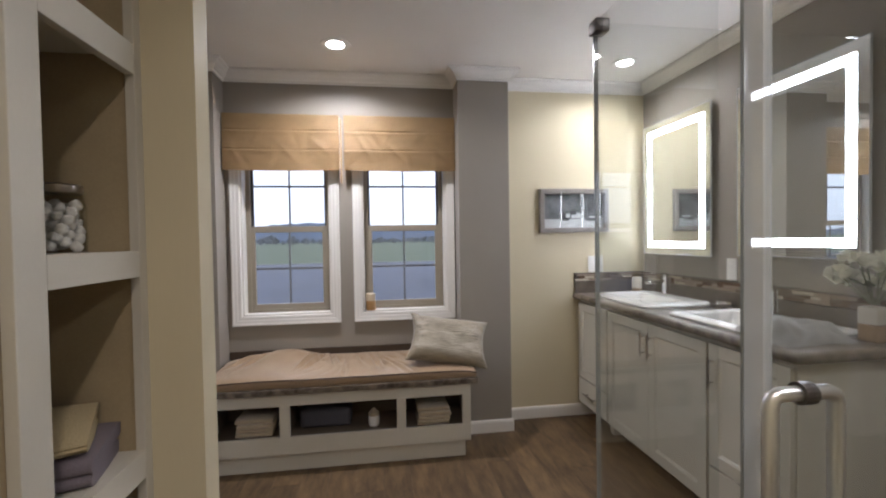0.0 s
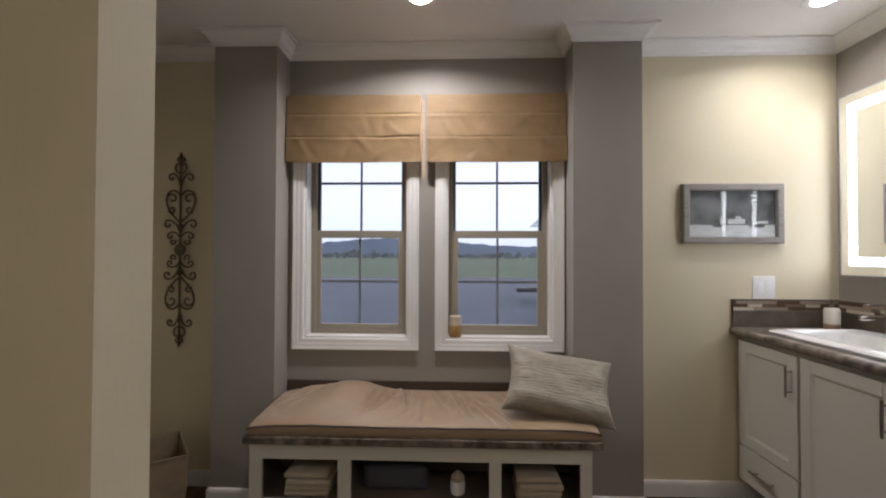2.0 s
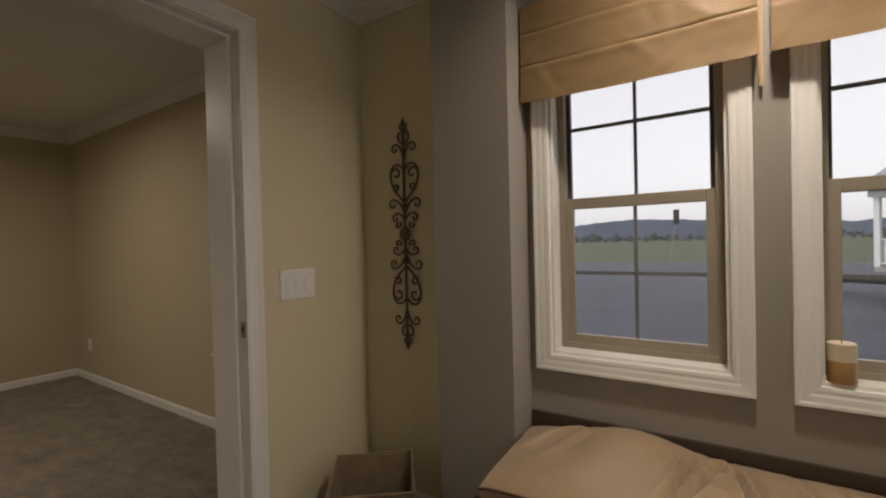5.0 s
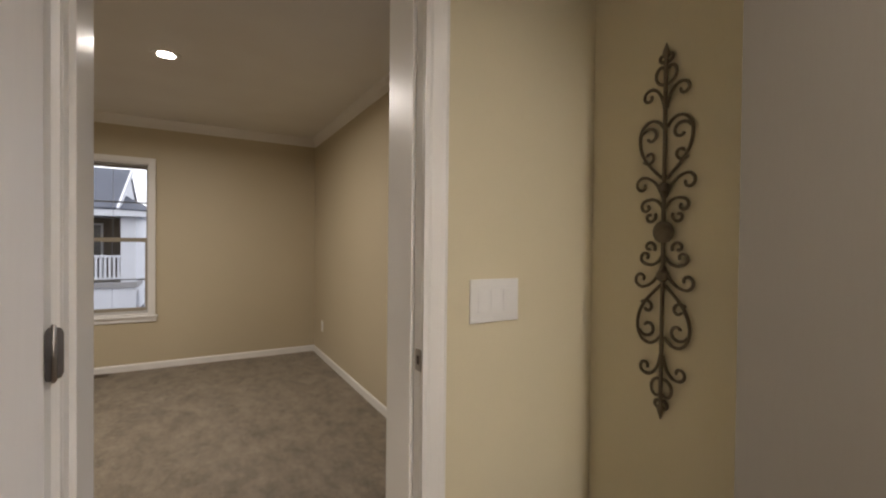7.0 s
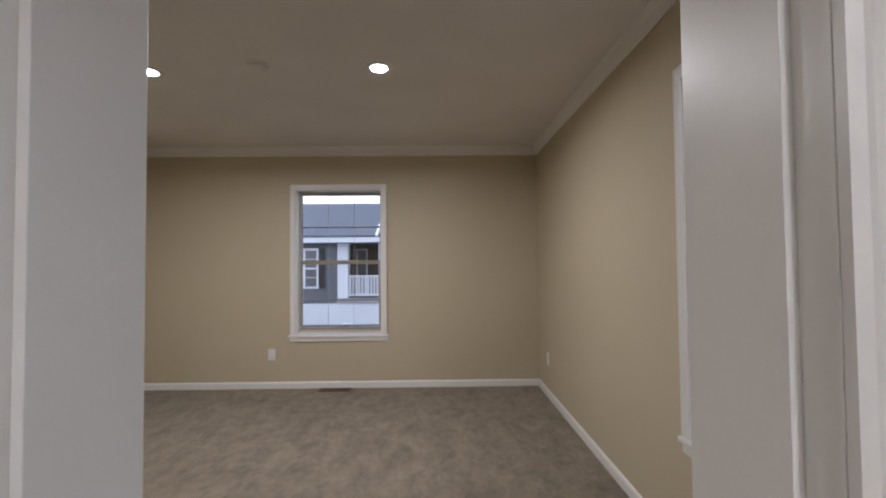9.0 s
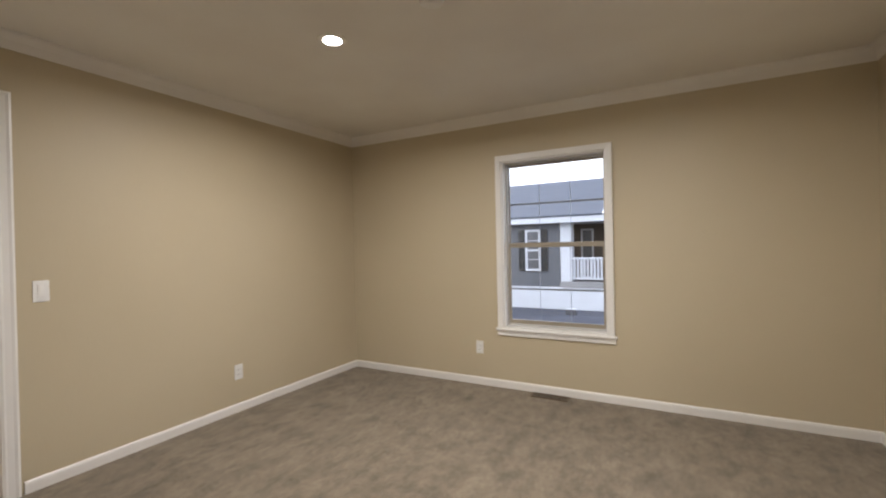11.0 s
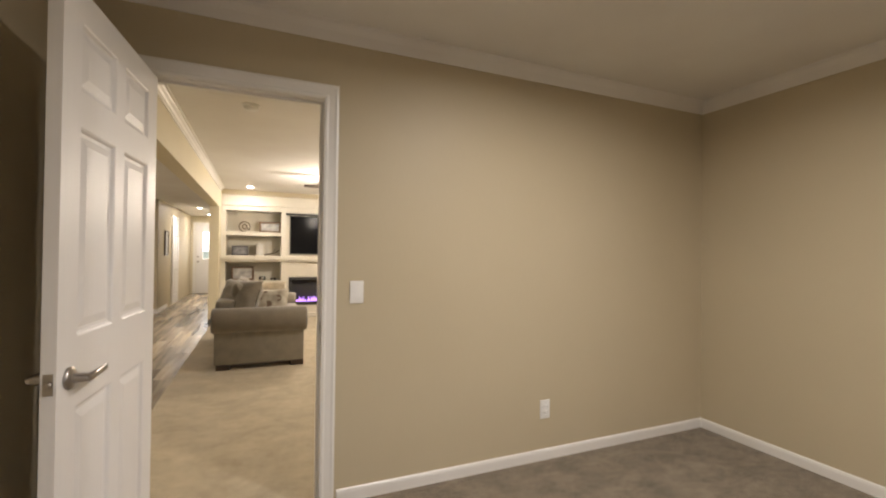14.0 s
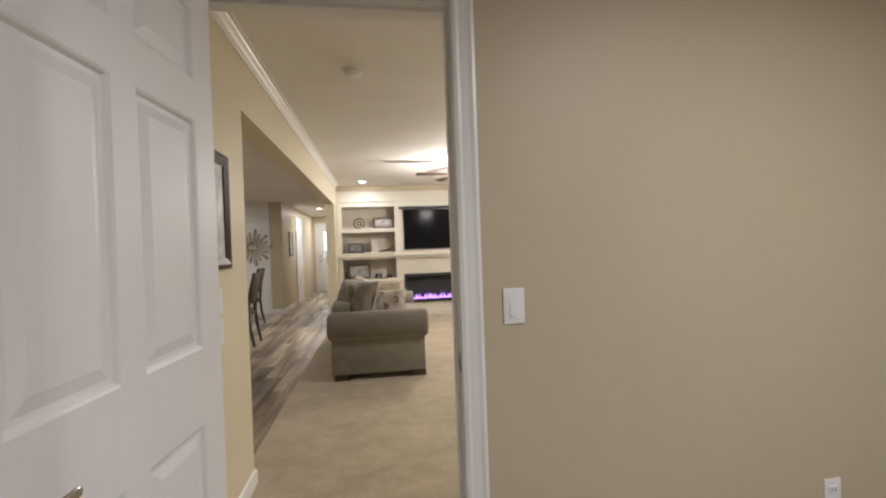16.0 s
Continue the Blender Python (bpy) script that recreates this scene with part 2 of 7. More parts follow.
def wall_along_x(name, y0, y1, x0, x1, z0, z1, openings, mat, label="painted drywall wall", inner=None):
    """Slab from x0 to x1; openings (xa, xb, za, zb)."""
    bm = bmesh.new()
    x = x0
    for xa, xb, za, zb in sorted(openings):
        box(bm, (x, y0, z0), (xa, y1, z1))
        if za > z0:
            box(bm, (xa, y0, z0), (xb, y1, za))
        if zb < z1:
            box(bm, (xa, y0, zb), (xb, y1, z1))
        x = xb
    box(bm, (x, y0, z0), (x1, y1, z1))
    return structure(name, bm, mat, label, "wall")


def wall_along_y(name, x0, x1, y0, y1, z0, z1, openings, mat, label="painted drywall wall"):
    bm = bmesh.new()
    y = y0
    for ya, yb, za, zb in sorted(openings):
        box(bm, (x0, y, z0), (x1, ya, z1))
        if za > z0:
            box(bm, (x0, ya, z0), (x1, yb, za))
        if zb < z1:
            box(bm, (x0, ya, zb), (x1, yb, z1))
        y = yb
    box(bm, (x0, y, z0), (x1, y1, z1))
    return structure(name, bm, mat, label, "wall")


# ---- structure ----
CEILZ = 2.44
YB, XL, XR, XW, YS = 3.49, -1.96, 1.89, -5.96, -0.635  # bath back wall, bath door wall, mirror wall, bedroom far wall, bedroom door wall
TOPZ = 2.6
XE = -2.17  # bedroom face of the bath door wall
WL, WR = (-0.99, -0.412), (-0.202, 0.378)  # clear openings of the two bath windows
WZ = (0.822, 2.0)
BW = (1.045, 1.912, 0.545, 2.008)  # far bedroom window
BN = (-3.313, -2.455, 0.545, 2.008)  # bedroom window in the long wall
wall_along_x("wall_bath_north_left", YB, 3.64, -2.02, -1.41, 0, TOPZ, [], CREAM)
wall_along_x("wall_bath_north_alcove", YB, 3.64, -1.41, 0.79, 0, TOPZ, [(*WL, *WZ), (*WR, *WZ)], GREY, "grey painted wall of the window alcove")
wall_along_x("wall_bath_north_right", YB, 3.64, 0.79, 2.04, 0, TOPZ, [], CREAM)
wall_along_x("wall_bedroom_north", YB, 3.64, -6.11, -2.02, 0, TOPZ, [BN], TAN)
structure("wall_column_west", boxes(((-1.41, 3.315, 0), (-1.08, YB, TOPZ))), GREY, "grey painted boxed-out column beside the window seat", "column")
structure("wall_column_east", boxes(((0.445, 3.315, 0), (0.79, YB, TOPZ))), GREY, "grey painted boxed-out column beside the window seat", "column")
wall_along_y("wall_bath_west", -2.02, XL, 1.50, YB, 0, TOPZ, [(2.063, 2.84, 0, 2.09)], CREAM)
wall_along_y("wall_bedroom_east", XE, -2.0201, -0.74, YB, 0, TOPZ, [(2.063, 2.84, 0, 2.09)], TAN)
wall_along_y("wall_bath_east", XR, 2.04, -1.6, YB, 0, TOPZ, [], GREY)
wall_along_y("wall_bedroom_west", -6.11, XW, -0.74, YB, 0, TOPZ, [BW], TAN)
wall_along_x("wall_bedroom_south", -0.69, YS, XW, XE, 0, TOPZ, [(-3.215, -2.41, 0, 2.065)], TAN)
wall_along_x("wall_living_north", -0.75, -0.69, -8.0, -2.08, 0, TOPZ, [(-3.215, -2.41, 0, 2.065)], CREAM)
structure("wall_wing", boxes(((-2.02, 1.50, 0), (-0.468, 1.575, TOPZ)), ((-2.02, -1.6, 0), (-1.05, 1.50, TOPZ))), CREAM, "cream painted wing wall beside the built-in shelves", "wall")
structure("wall_bath_south", boxes(((-1.05, -1.75, 0), (2.04, -1.6, TOPZ))), CREAM, "cream painted wall behind the start of the walk", "wall")
structure("ceiling_bath", boxes(((-2.02, -1.6, CEILZ), (XR, YB, TOPZ))), CEIL, "white textured ceiling", "ceiling")
structure("ceiling_bedroom", boxes(((XW, YS, CEILZ), (XE, YB, TOPZ))), CEIL, "white textured ceiling", "ceiling")
structure("floor_bedroom", boxes(((XW, -0.69, -0.2), (-2.03, YB, 0.018))), CARPET, "mottled brown cut-pile carpet", "carpet")
floor_bath = structure("floor_bath", boxes(((-2.03, -1.6, -0.2), (XR, YB, -0.006))), SUBFLOOR, "brown wood-look plank floor with dark joints", "floor")

# living room, dining side and hall beyond the bedroom door
LX = -2.23
structure("floor_living", boxes(((-8.0, -7.4, -0.2), (LX + 0.1, -0.69, 0.0))), LITCARPET, "brown carpet of the living room, colour lightened as if brightly lit", "carpet")
floor_hall = structure("floor_hall", boxes(((LX + 0.1, -13.2, -0.2), (2.5, -0.75, -0.006))), SUBFLOOR, "weathered wood-look plank floor of the dining side and hall", "floor")
structure("wall_living_east", boxes(((LX, -1.81, 0), (-2.08, -0.75, TOPZ))), CREAM, "cream painted end wall by the bedroom door", "wall")
structure("wall_living_header", boxes(((LX, -6.95, 2.07), (-2.08, -1.81, TOPZ))), CREAM, "dropped header between living room and dining side", "beam")
structure("wall_living_post", boxes(((LX, -13.2, 0), (-2.08, -6.95, TOPZ))), CREAM, "cream painted wall at the end of the shelves", "wall")
structure("wall_living_west", boxes(((-8.15, -7.9, 0), (-8.0, -0.69, TOPZ))), CREAM, "cream painted wall", "wall")
structure("wall_living_south", boxes(((-8.0, -7.95, 0), (LX, -7.8, TOPZ))), CREAM, "cream painted wall behind the built-in shelves", "wall")
structure("ceiling_living", boxes(((-8.0, -7.8, CEILZ), (LX, -0.75, TOPZ))), CEIL, "white ceiling of the living room", "ceiling")
structure("ceiling_dining", boxes(((-2.08, -13.2, 2.32), (2.5, -0.75, 2.5))), CEIL, "white ceiling of the dining side", "ceiling")
structure("wall_dining_east", boxes(((2.5, -13.2, 0), (2.65, -0.75, TOPZ))), CREAM, "cream painted wall", "wall")
structure("wall_dining_north", boxes(((-2.08, -0.9, 0), (2.5, -0.75, TOPZ))), CREAM, "cream painted wall", "wall")
structure("wall_hall_block", boxes(((-0.99, -13.2, 0), (-0.74, -8.72, 2.32))), TAN, "grey-beige painted hall wall", "wall")
wall_along_x("wall_hall_end", -13.35, -13.201, -2.08, 2.5, 0, TOPZ, [(-1.84, -1.30, 1.03, 1.85)], CREAM)
shiplap = structure("wall_shiplap", boxes(((-0.74, -8.80, 0), (2.5, -8.72, 2.32))), WHITE, "white painted shiplap board wall", "wall")
for i in range(16):
    part("board", boxes(((-0.738, -8.722, 0.09 + i * 0.14), (2.5, -8.705, 0.09 + i * 0.14 + 0.134)), bevel=0.003), WHITE, shiplap)

# crown mouldings and baseboards
BATHCROWN = [(0, 0), (0, -0.072), (0.010, -0.072), (0.012, -0.058), (0.022, -0.05), (0.03, -0.034), (0.044, -0.022), (0.05, -0.012), (0.066, -0.010), (0.066, 0)]
BEDCROWN = [(0, 0), (0, -0.09), (0.006, -0.09), (0.010, -0.078), (0.022, -0.045), (0.040, -0.016), (0.044, 0)]
BASE = [(0, 0), (0.013, 0), (0.013, 0.066), (0.010, 0.078), (0.004, 0.084), (0, 0.084)]


def trim_run(name, path, prof, z, mat, label, category, closed=False):
    return structure(name, sweep(bmesh.new(), path, [(a, b + z) for a, b in prof], closed), mat, label, category)


bath_loop = [(XR, 1.45), (XR, YB), (0.79, YB), (0.79, 3.315), (0.445, 3.315), (0.445, YB), (-1.08, YB), (-1.08, 3.315), (-1.41, 3.315), (-1.41, YB), (XL, YB), (XL, 1.575), (-0.468, 1.575), (-0.468, 1.50), (-0.60, 1.50)]
trim_run("trim_bath_crown", bath_loop, BATHCROWN, CEILZ, WHITE, "white stepped crown moulding", "crown moulding")
trim_run("trim_bedroom_crown", [(XW, YS), (XE, YS), (XE, YB), (XW, YB)], BEDCROWN, CEILZ, CEIL, "white cove moulding along the ceiling", "crown moulding", closed=True)
trim_run("trim_living_crown", [(LX, -7.2), (LX, -0.75)], BATHCROWN, CEILZ, WHITE, "white crown moulding along the header", "crown moulding")
for nm, pa in (("baseboard_bath_east", [(1.5, YB), (0.79, YB), (0.79, 3.315), (0.452, 3.315)]), ("baseboard_bath_west", [(-1.09, 3.315), (-1.41, 3.315), (-1.41, YB), (XL, YB), (XL, 2.90)]),
               ("baseboard_bath_nook", [(XL, 2.01), (XL, 1.575), (-0.468, 1.575), (-0.468, 1.50), (-0.575, 1.50)]),
               ("baseboard_bedroom", [(-3.285, YS), (XW, YS), (XW, YB), (XE, YB), (XE, 2.90)][::-1]), ("baseboard_bedroom_east", [(-2.35, YS), (XE, YS), (XE, 2.01)]),
               ("baseboard_living", [(LX + 0.15, -1.81), (LX, -1.81), (LX, -0.75)]), ("baseboard_hall", [(-0.99, -8.72), (-0.99, -9.75)][::-1]), ("baseboard_dining", [(2.4, -8.705), (-0.99, -8.705)][::-1]),
               ("baseboard_post", [(LX, -7.0), (LX, -6.95), (-2.08, -6.95), (-2.08, -13.2)][::-1])):
    trim_run(nm, pa, BASE, 0, WHITE, "white painted baseboard", "baseboard")

# door casings and linings
CASING = [(0, 0), (0, 0.012), (0.012, 0.016), (0.022, 0.013), (0.048, 0.016), (0.06, 0.020), (0.07, 0.018), (0.07, 0)]


def door_casing(name, axis, plane, out, a, b, top):
    """Casing round three sides of an opening a..b in the plane axis=plane, standing proud towards out (+1 or -1)."""
    path = [(b, 0), (b, top), (a, top), (a, 0)]
    axes = ((0, 1, 0), (0, 0, 1), (out, 0, 0)) if axis == "x" else ((1, 0, 0), (0, 0, 1), (0, out, 0))
    ob = structure(name, sweep(bmesh.new(), path, [(-u, w) for u, w in CASING], axes=axes), WHITE, "white painted door casing", "door casing")
    ob.location = (plane, 0, 0) if axis == "x" else (0, plane, 0)
    return ob


door_casing("trim_bath_door_bath_side", "x", XL, 1, 2.078, 2.825, 2.078)
door_casing("trim_bath_door_bedroom_side", "x", XE, -1, 2.078, 2.825, 2.078)
door_casing("trim_bedroom_door_bedroom_side", "y", YS, 1, -3.20, -2.425, 2.053)
door_casing("trim_bedroom_door_living_side", "y", -0.75, -1, -3.20, -2.425, 2.053)


def lining(name, axis, p0, p1, a, b, top, rebate=None):
    """Jambs and head of a doorway with a stop strip."""
    def put(u0, u1, w0, w1, z0, z1):
        return ((w0, u0, z0), (w1, u1, z1)) if axis == "x" else ((u0, w0, z0), (u1, w1, z1))
    t, m = 0.016, (p0 + p1) / 2
    bm = boxes(put(a, a + t, p0, p1, 0, top), put(b - t, b, p0, p1, 0, top), put(a + t, b - t, p0, p1, top - t, top), bevel=0.001)
    s0, s1 = (p0 + 0.001, p1 - rebate) if rebate else (m - 0.02, m + 0.015)
    for q in (put(a + t, a + t + 0.012, s0, s1, 0, top - t), put(b - t - 0.012, b - t, s0, s1, 0, top - t), put(a + t + 0.012, b - t - 0.012, s0, s1, top - t - 0.012, top - t)):
        box(bm, *q, bevel=0.001)
    return structure(name, bm, WHITE, "white painted door jamb with stop", "door jamb")


lining("trim_bath_jamb", "x", XE + 0.0005, -1.9605, 2.063, 2.84, 2.09, 0.042)
lining("trim_bedroom_jamb", "y", -0.7495, -0.6355, -3.215, -2.41, 2.065)

# windows
WCASE = [(0, 0), (0, 0.0196), (0.01, 0.0212), (0.02, 0.0204), (0.028, 0.0228), (0.044, 0.0236), (0.05, 0.026), (0.058, 0.026), (0.06, 0.0244), (0.06, 0)]


def bars(a, b, z0, z1, cols, rows):
    vs = [a + (b - a) * i / cols for i in range(1, cols)]
    hs = [z0 + (z1 - z0) * i / rows for i in range(1, rows)]
    return vs, hs


def window(name, axis, plane, depth, a, b, z0, z1, meet, cols, bar_v, upper_h, lower_h, stool=False, sash_mat=None, label=""):
    """A double-hung window in an opening a..b of a wall face at plane; depth is signed, towards outdoors."""
    sgn = 1 if depth > 0 else -1
    root = tagged(new(name), label, "window", kind="structure")

    def at(u, w, z):  # u along the wall, w outwards from the wall face
        return (plane + sgn * w, u, z) if axis == "x" else (u, plane + sgn * w, z)

    def bx(bm, u0, u1, w0, w1, q0, q1, bev=0.0):
        p, q = at(u0, w0, q0), at(u1, w1, q1)
        return box(bm, tuple(map(min, p, q)), tuple(map(max, p, q)), bev)
    bm = bmesh.new()
    t = 0.012
    bx(bm, a, a + t, 0.0, 0.15, z0, z1)
    bx(bm, b - t, b, 0.0, 0.15, z0, z1)
    bx(bm, a + t, b - t, 0.0, 0.15, z1 - t, z1)
    bx(bm, a + t, b - t, 0.0, 0.15, z0, z0 + t)
    part("window_reveal", bm, WHITE, root)
    axes = ((0, 1, 0), (0, 0, 1), (-sgn, 0, 0)) if axis == "x" else ((1, 0, 0), (0, 0, 1), (0, -sgn, 0))
    if stool:
        path = [(b, z0 + 0.002), (b, z1), (a, z1), (a, z0 + 0.002)]
        cas = part("window_frame", sweep(bmesh.new(), path, [(-u * 0.82, w) for u, w in WCASE], axes=axes), WHITE, root)
        bm = bmesh.new()
        bx(bm, a - 0.068, b + 0.068, -0.032, 0.02, z0 - 0.02, z0 + 0.001, 0.006)
        bx(bm, a - 0.058, b + 0.058, -0.016, -0.001, z0 - 0.062, z0 - 0.021, 0.003)
        part("window_sill", bm, WHITE, root)
    else:
        path = [(a, z0), (b, z0), (b, z1), (a, z1)]
        cas = part("window_frame", sweep(bmesh.new(), path, [(-u, w) for u, w in WCASE], closed=True, axes=axes), WHITE, root)
    cas.location = (plane, 0, 0) if axis == "x" else (0, plane, 0)
    i0, i1, q0, q1 = a + t, b - t, z0 + t, z1 - t
    f = 0.014 if stool else 0.026  # main frame
    bm = bmesh.new()
    for u0, u1, r0, r1 in ((i0, i0 + f, q0, q1), (i1 - f, i1, q0, q1), (i0 + f, i1 - f, q1 - f, q1), (i0 + f, i1 - f, q0, q0 + 0.022)):
        bx(bm, u0, u1, 0.075, 0.145, r0, r1, 0.002)
    part("window_sash_track", bm, PALEVINYL if stool else WINFRAME, root)
    s0, s1 = i0 + f - 0.002, i1 - f + 0.002
    for nm, r0, r1, w0, w1, hs, mt in (("lower_sash", q0 + 0.021, meet + 0.022, 0.080, 0.104, lower_h, WINFRAME), ("upper_sash", meet - 0.018, q1 - f + 0.002, 0.110, 0.134, upper_h, sash_mat or DARKSASH)):
        g = (0.018 if stool else 0.030) if nm == "lower_sash" else (0.010 if stool else 0.016)
        bm = bmesh.new()
        top = 0.042 if nm == "lower_sash" else 0.02
        for u0, u1, k0, k1 in ((s0, s0 + g, r0, r1), (s1 - g, s1, r0, r1), (s0 + g, s1 - g, r1 - top, r1), (s0 + g, s1 - g, r0, r0 + 0.034)):
            bx(bm, u0, u1, w0, w1, k0, k1, 0.003)
        sash = part(nm, bm, mt, root)
        wm = (w0 + w1) / 2
        pane = bmesh.new()
        bx(pane, s0 + g - 0.004, s1 - g + 0.004, wm - 0.002, wm + 0.002, r0 + 0.03, r1 - top + 0.004)
        pane = part("pane", pane, GLASS, sash)
        pane.visible_shadow = False
        for i in range(1, cols):
            u = s0 + g + (s1 - s0 - 2 * g) * i / cols
            bm = bmesh.new()
            bx(bm, u - bar_v, u + bar_v, wm + 0.003, wm + 0.009, r0 + 0.03, r1 - top)
            part("muntin", bm, FAINTBAR if stool else MUNTIN, sash)
        for h in hs:
            bm = bmesh.new()
            bx(bm, s0 + g, s1 - g, wm + 0.004, wm + 0.010, h - 0.007, h + 0.007)
            part("muntin", bm, MUNTIN, sash)
    return root


window("window_1", "y", YB, 0.15, *WL, *WZ, 1.40, 2, 0.006, [1.70], [1.13], label="white-cased double-hung window with grid bars over the window seat")
window("window_2", "y", YB, 0.15, *WR, *WZ, 1.40, 2, 0.006, [1.70], [1.13], label="white-cased double-hung window with grid bars and a candle on its sill")
window("window_3", "x", XW, -0.15, *BW, 1.27, 3, 0.0018, [1.635], [0.885], stool=True, sash_mat=WINFRAME, label="white-cased double-hung bedroom window facing a neighbouring house")
window("window_4", "y", YB, 0.15, *BN, 1.27, 3, 0.0018, [1.635], [0.885], stool=True, sash_mat=WINFRAME, label="white-cased double-hung bedroom window in the long wall")


# ---- lamps ----
def downlight(x, y, z, power, group="recessed lights", warm=(1.0, 0.91, 0.80), spread=180):
    root = thing("recessed_light", "lit round recessed ceiling light with white trim ring", "ceiling light", pose(x, y, z), group)
    part("trim_ring", lathe(bmesh.new(), [(0.050, 0.0), (0.050, -0.004), (0.066, -0.007), (0.084, -0.004), (0.086, 0.0)], 32), WHITE, root, smooth=40)
    part("lens", lathe(bmesh.new(), [(0.0505, -0.0005), (0.0495, -0.004), (0.03, -0.007), (0.005, -0.0075)], 32), LENS, root, "glowing frosted lens", smooth=60)
    lamp = new("downlight_beam", bpy.data.lights.new("downlight_beam", "AREA"))
    lamp.data.shape, lamp.data.size, lamp.data.energy, lamp.data.color, lamp.data.spread = "DISK", 0.12, power, warm, radians(spread)
    lamp.matrix_world = pose(x, y, z - 0.012)
    return root


# The light at (1.2, 0.5) is unseen, added as fill over the shower.
for lx, ly, pw in ((-0.31, 3.03, BATHW), (1.51, 3.10, BATHW * 0.40), (0.05, 0.1, BATHW * 0.5), (1.2, 0.5, BATHW * 0.4)):
    downlight(lx, ly, CEILZ, pw, warm=(1.0, 0.82, 0.62) if ly < 0.4 else (1.0, 0.91, 0.80), spread=152)
for lx, ly in ((-4.165, 2.132), (-4.205, 0.73)):
    downlight(lx, ly, CEILZ, BEDW, spread=169)
# The (-5.2, -2.6) light is an unseen fill, boosted to brighten carpet and ceiling.
for lx, ly, lz in ((-2.725, -6.915, CEILZ), (-5.2, -6.915, CEILZ), (-5.2, -2.6, CEILZ), (-1.54, -10.4, 2.32), (-1.54, -12.3, 2.32), (0.6, -4.0, 2.32), (0.6, -7.0, 2.32)):
    downlight(lx, ly, lz, LIVW * (0.32 if ly < -6.9 and lz > 2.4 else 0.6 if ly < -8 else 2.2 if ly == -2.6 else 1.0))



# ---- bath: window seat ----
CUSHION = material("tan_satin_cushion", (0.355, 0.25, 0.148), 0.32, second=(0.295, 0.205, 0.118), scale=5, bump=0.15, bump_scale=400, fine=0.03, sheen=0.3)
SHADECLOTH = material("gold_shade_cloth", (0.46, 0.31, 0.145), 0.5, second=(0.40, 0.27, 0.125), scale=7, stretch=(1, 1, 2), bump=0.2, bump_scale=450, fine=0.04, sheen=0.3)
PILLOWCLOTH = material("silver_pleated_cloth", (0.33, 0.285, 0.205), 0.42, second=(0.21, 0.18, 0.13), scale=11, crumb=0.7, stretch=(1.5, 7, 1), bump=0.3, bump_scale=300, fine=0.06, sheen=0.3)
TOWEL = material("beige_towelling", (0.50, 0.42, 0.29), 0.95, second=(0.43, 0.36, 0.25), scale=14, bump=0.9, bump_scale=380, fine=0.12, sheen=0.4)
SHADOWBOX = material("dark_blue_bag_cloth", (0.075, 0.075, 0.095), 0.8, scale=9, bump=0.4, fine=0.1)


# Near-black colour for a strip that draws the shaded gap behind the cushion.
GAPDARK = material("dark_gap_shade", (0.06, 0.04, 0.026), 0.45, fine=0.08)
bench = thing("window_bench", "cream painted window bench with three open cubbies and brown laminate top", "bench", pose(-0.306, 3.2, 0))
BX0, BX1, BY0 = -1.055, 0.443, 3.005
bm = bmesh.new()
op = ((-0.999, -0.661), (-0.603, 0.001), (0.054, 0.393))
Z0, Z1, ZA, ZB = 0.105, 0.4515, 0.204, 0.383
for lo, hi in (((BX0, ZB), (BX1, Z1)), ((BX0, Z0), (BX1, ZA))):
    box(bm, (lo[0], BY0, lo[1]), (hi[0], BY0 + 0.019, hi[1]), 0.0015)
xs = [BX0, *[x for o in op for x in o], BX1]
for a, b in zip(xs[::2], xs[1::2]):
    box(bm, (a, BY0, ZA), (b, BY0 + 0.019, ZB), 0.0015)


def under(ob, root):
    """Keeps a part that was built in place where it is, under its thing."""
    ob.matrix_basis = root.matrix_basis.inverted() @ ob.matrix_basis
    return ob


def put(name, bm, mat, root, label="", smooth=0.0):
    return under(part(name, bm, mat, root, label, smooth), root)


put("face_frame", bm, CABINET, bench)
bm = bmesh.new()
# Dark brown puts the cubbies' inner shade into the carcass colour.
CUB = material("shaded_cubby_lining", (0.15, 0.118, 0.085), 0.6)
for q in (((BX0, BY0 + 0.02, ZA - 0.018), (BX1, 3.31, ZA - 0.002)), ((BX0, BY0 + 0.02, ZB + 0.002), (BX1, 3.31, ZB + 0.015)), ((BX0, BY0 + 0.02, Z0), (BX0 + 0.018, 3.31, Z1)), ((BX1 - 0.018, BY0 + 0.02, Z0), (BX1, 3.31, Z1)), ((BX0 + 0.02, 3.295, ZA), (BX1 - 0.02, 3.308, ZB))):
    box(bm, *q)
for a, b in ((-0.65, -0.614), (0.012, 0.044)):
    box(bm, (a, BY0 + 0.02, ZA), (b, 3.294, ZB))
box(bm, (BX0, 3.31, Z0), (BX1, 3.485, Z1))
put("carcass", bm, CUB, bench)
put("plinth", boxes(((BX0 + 0.03, BY0 + 0.03, 0.0), (BX1 - 0.03, 3.485, Z0 - 0.001)), bevel=0.002), CABINET, bench)
bm = boxes(((-1.078, 2.985, 0.452), (0.486, 3.312, 0.485)), bevel=0.004)
box(bm, (-1.074, 3.313, 0.452), (0.44, 3.486, 0.485), 0.001)
# Added strip: stands for the dark gap line along the wall.
put("upstand", boxes(((-1.075, 3.474, 0.486), (0.44, 3.489, 0.592)), bevel=0.002), GAPDARK, bench, "dark strip for the shaded gap between cushion and wall")
put("laminate_top", bm, LAMINATE, bench, "brown stone-look laminate top")

PIPING = material("brown_piping_cord", (0.075, 0.045, 0.027), 0.5, fine=0.05)
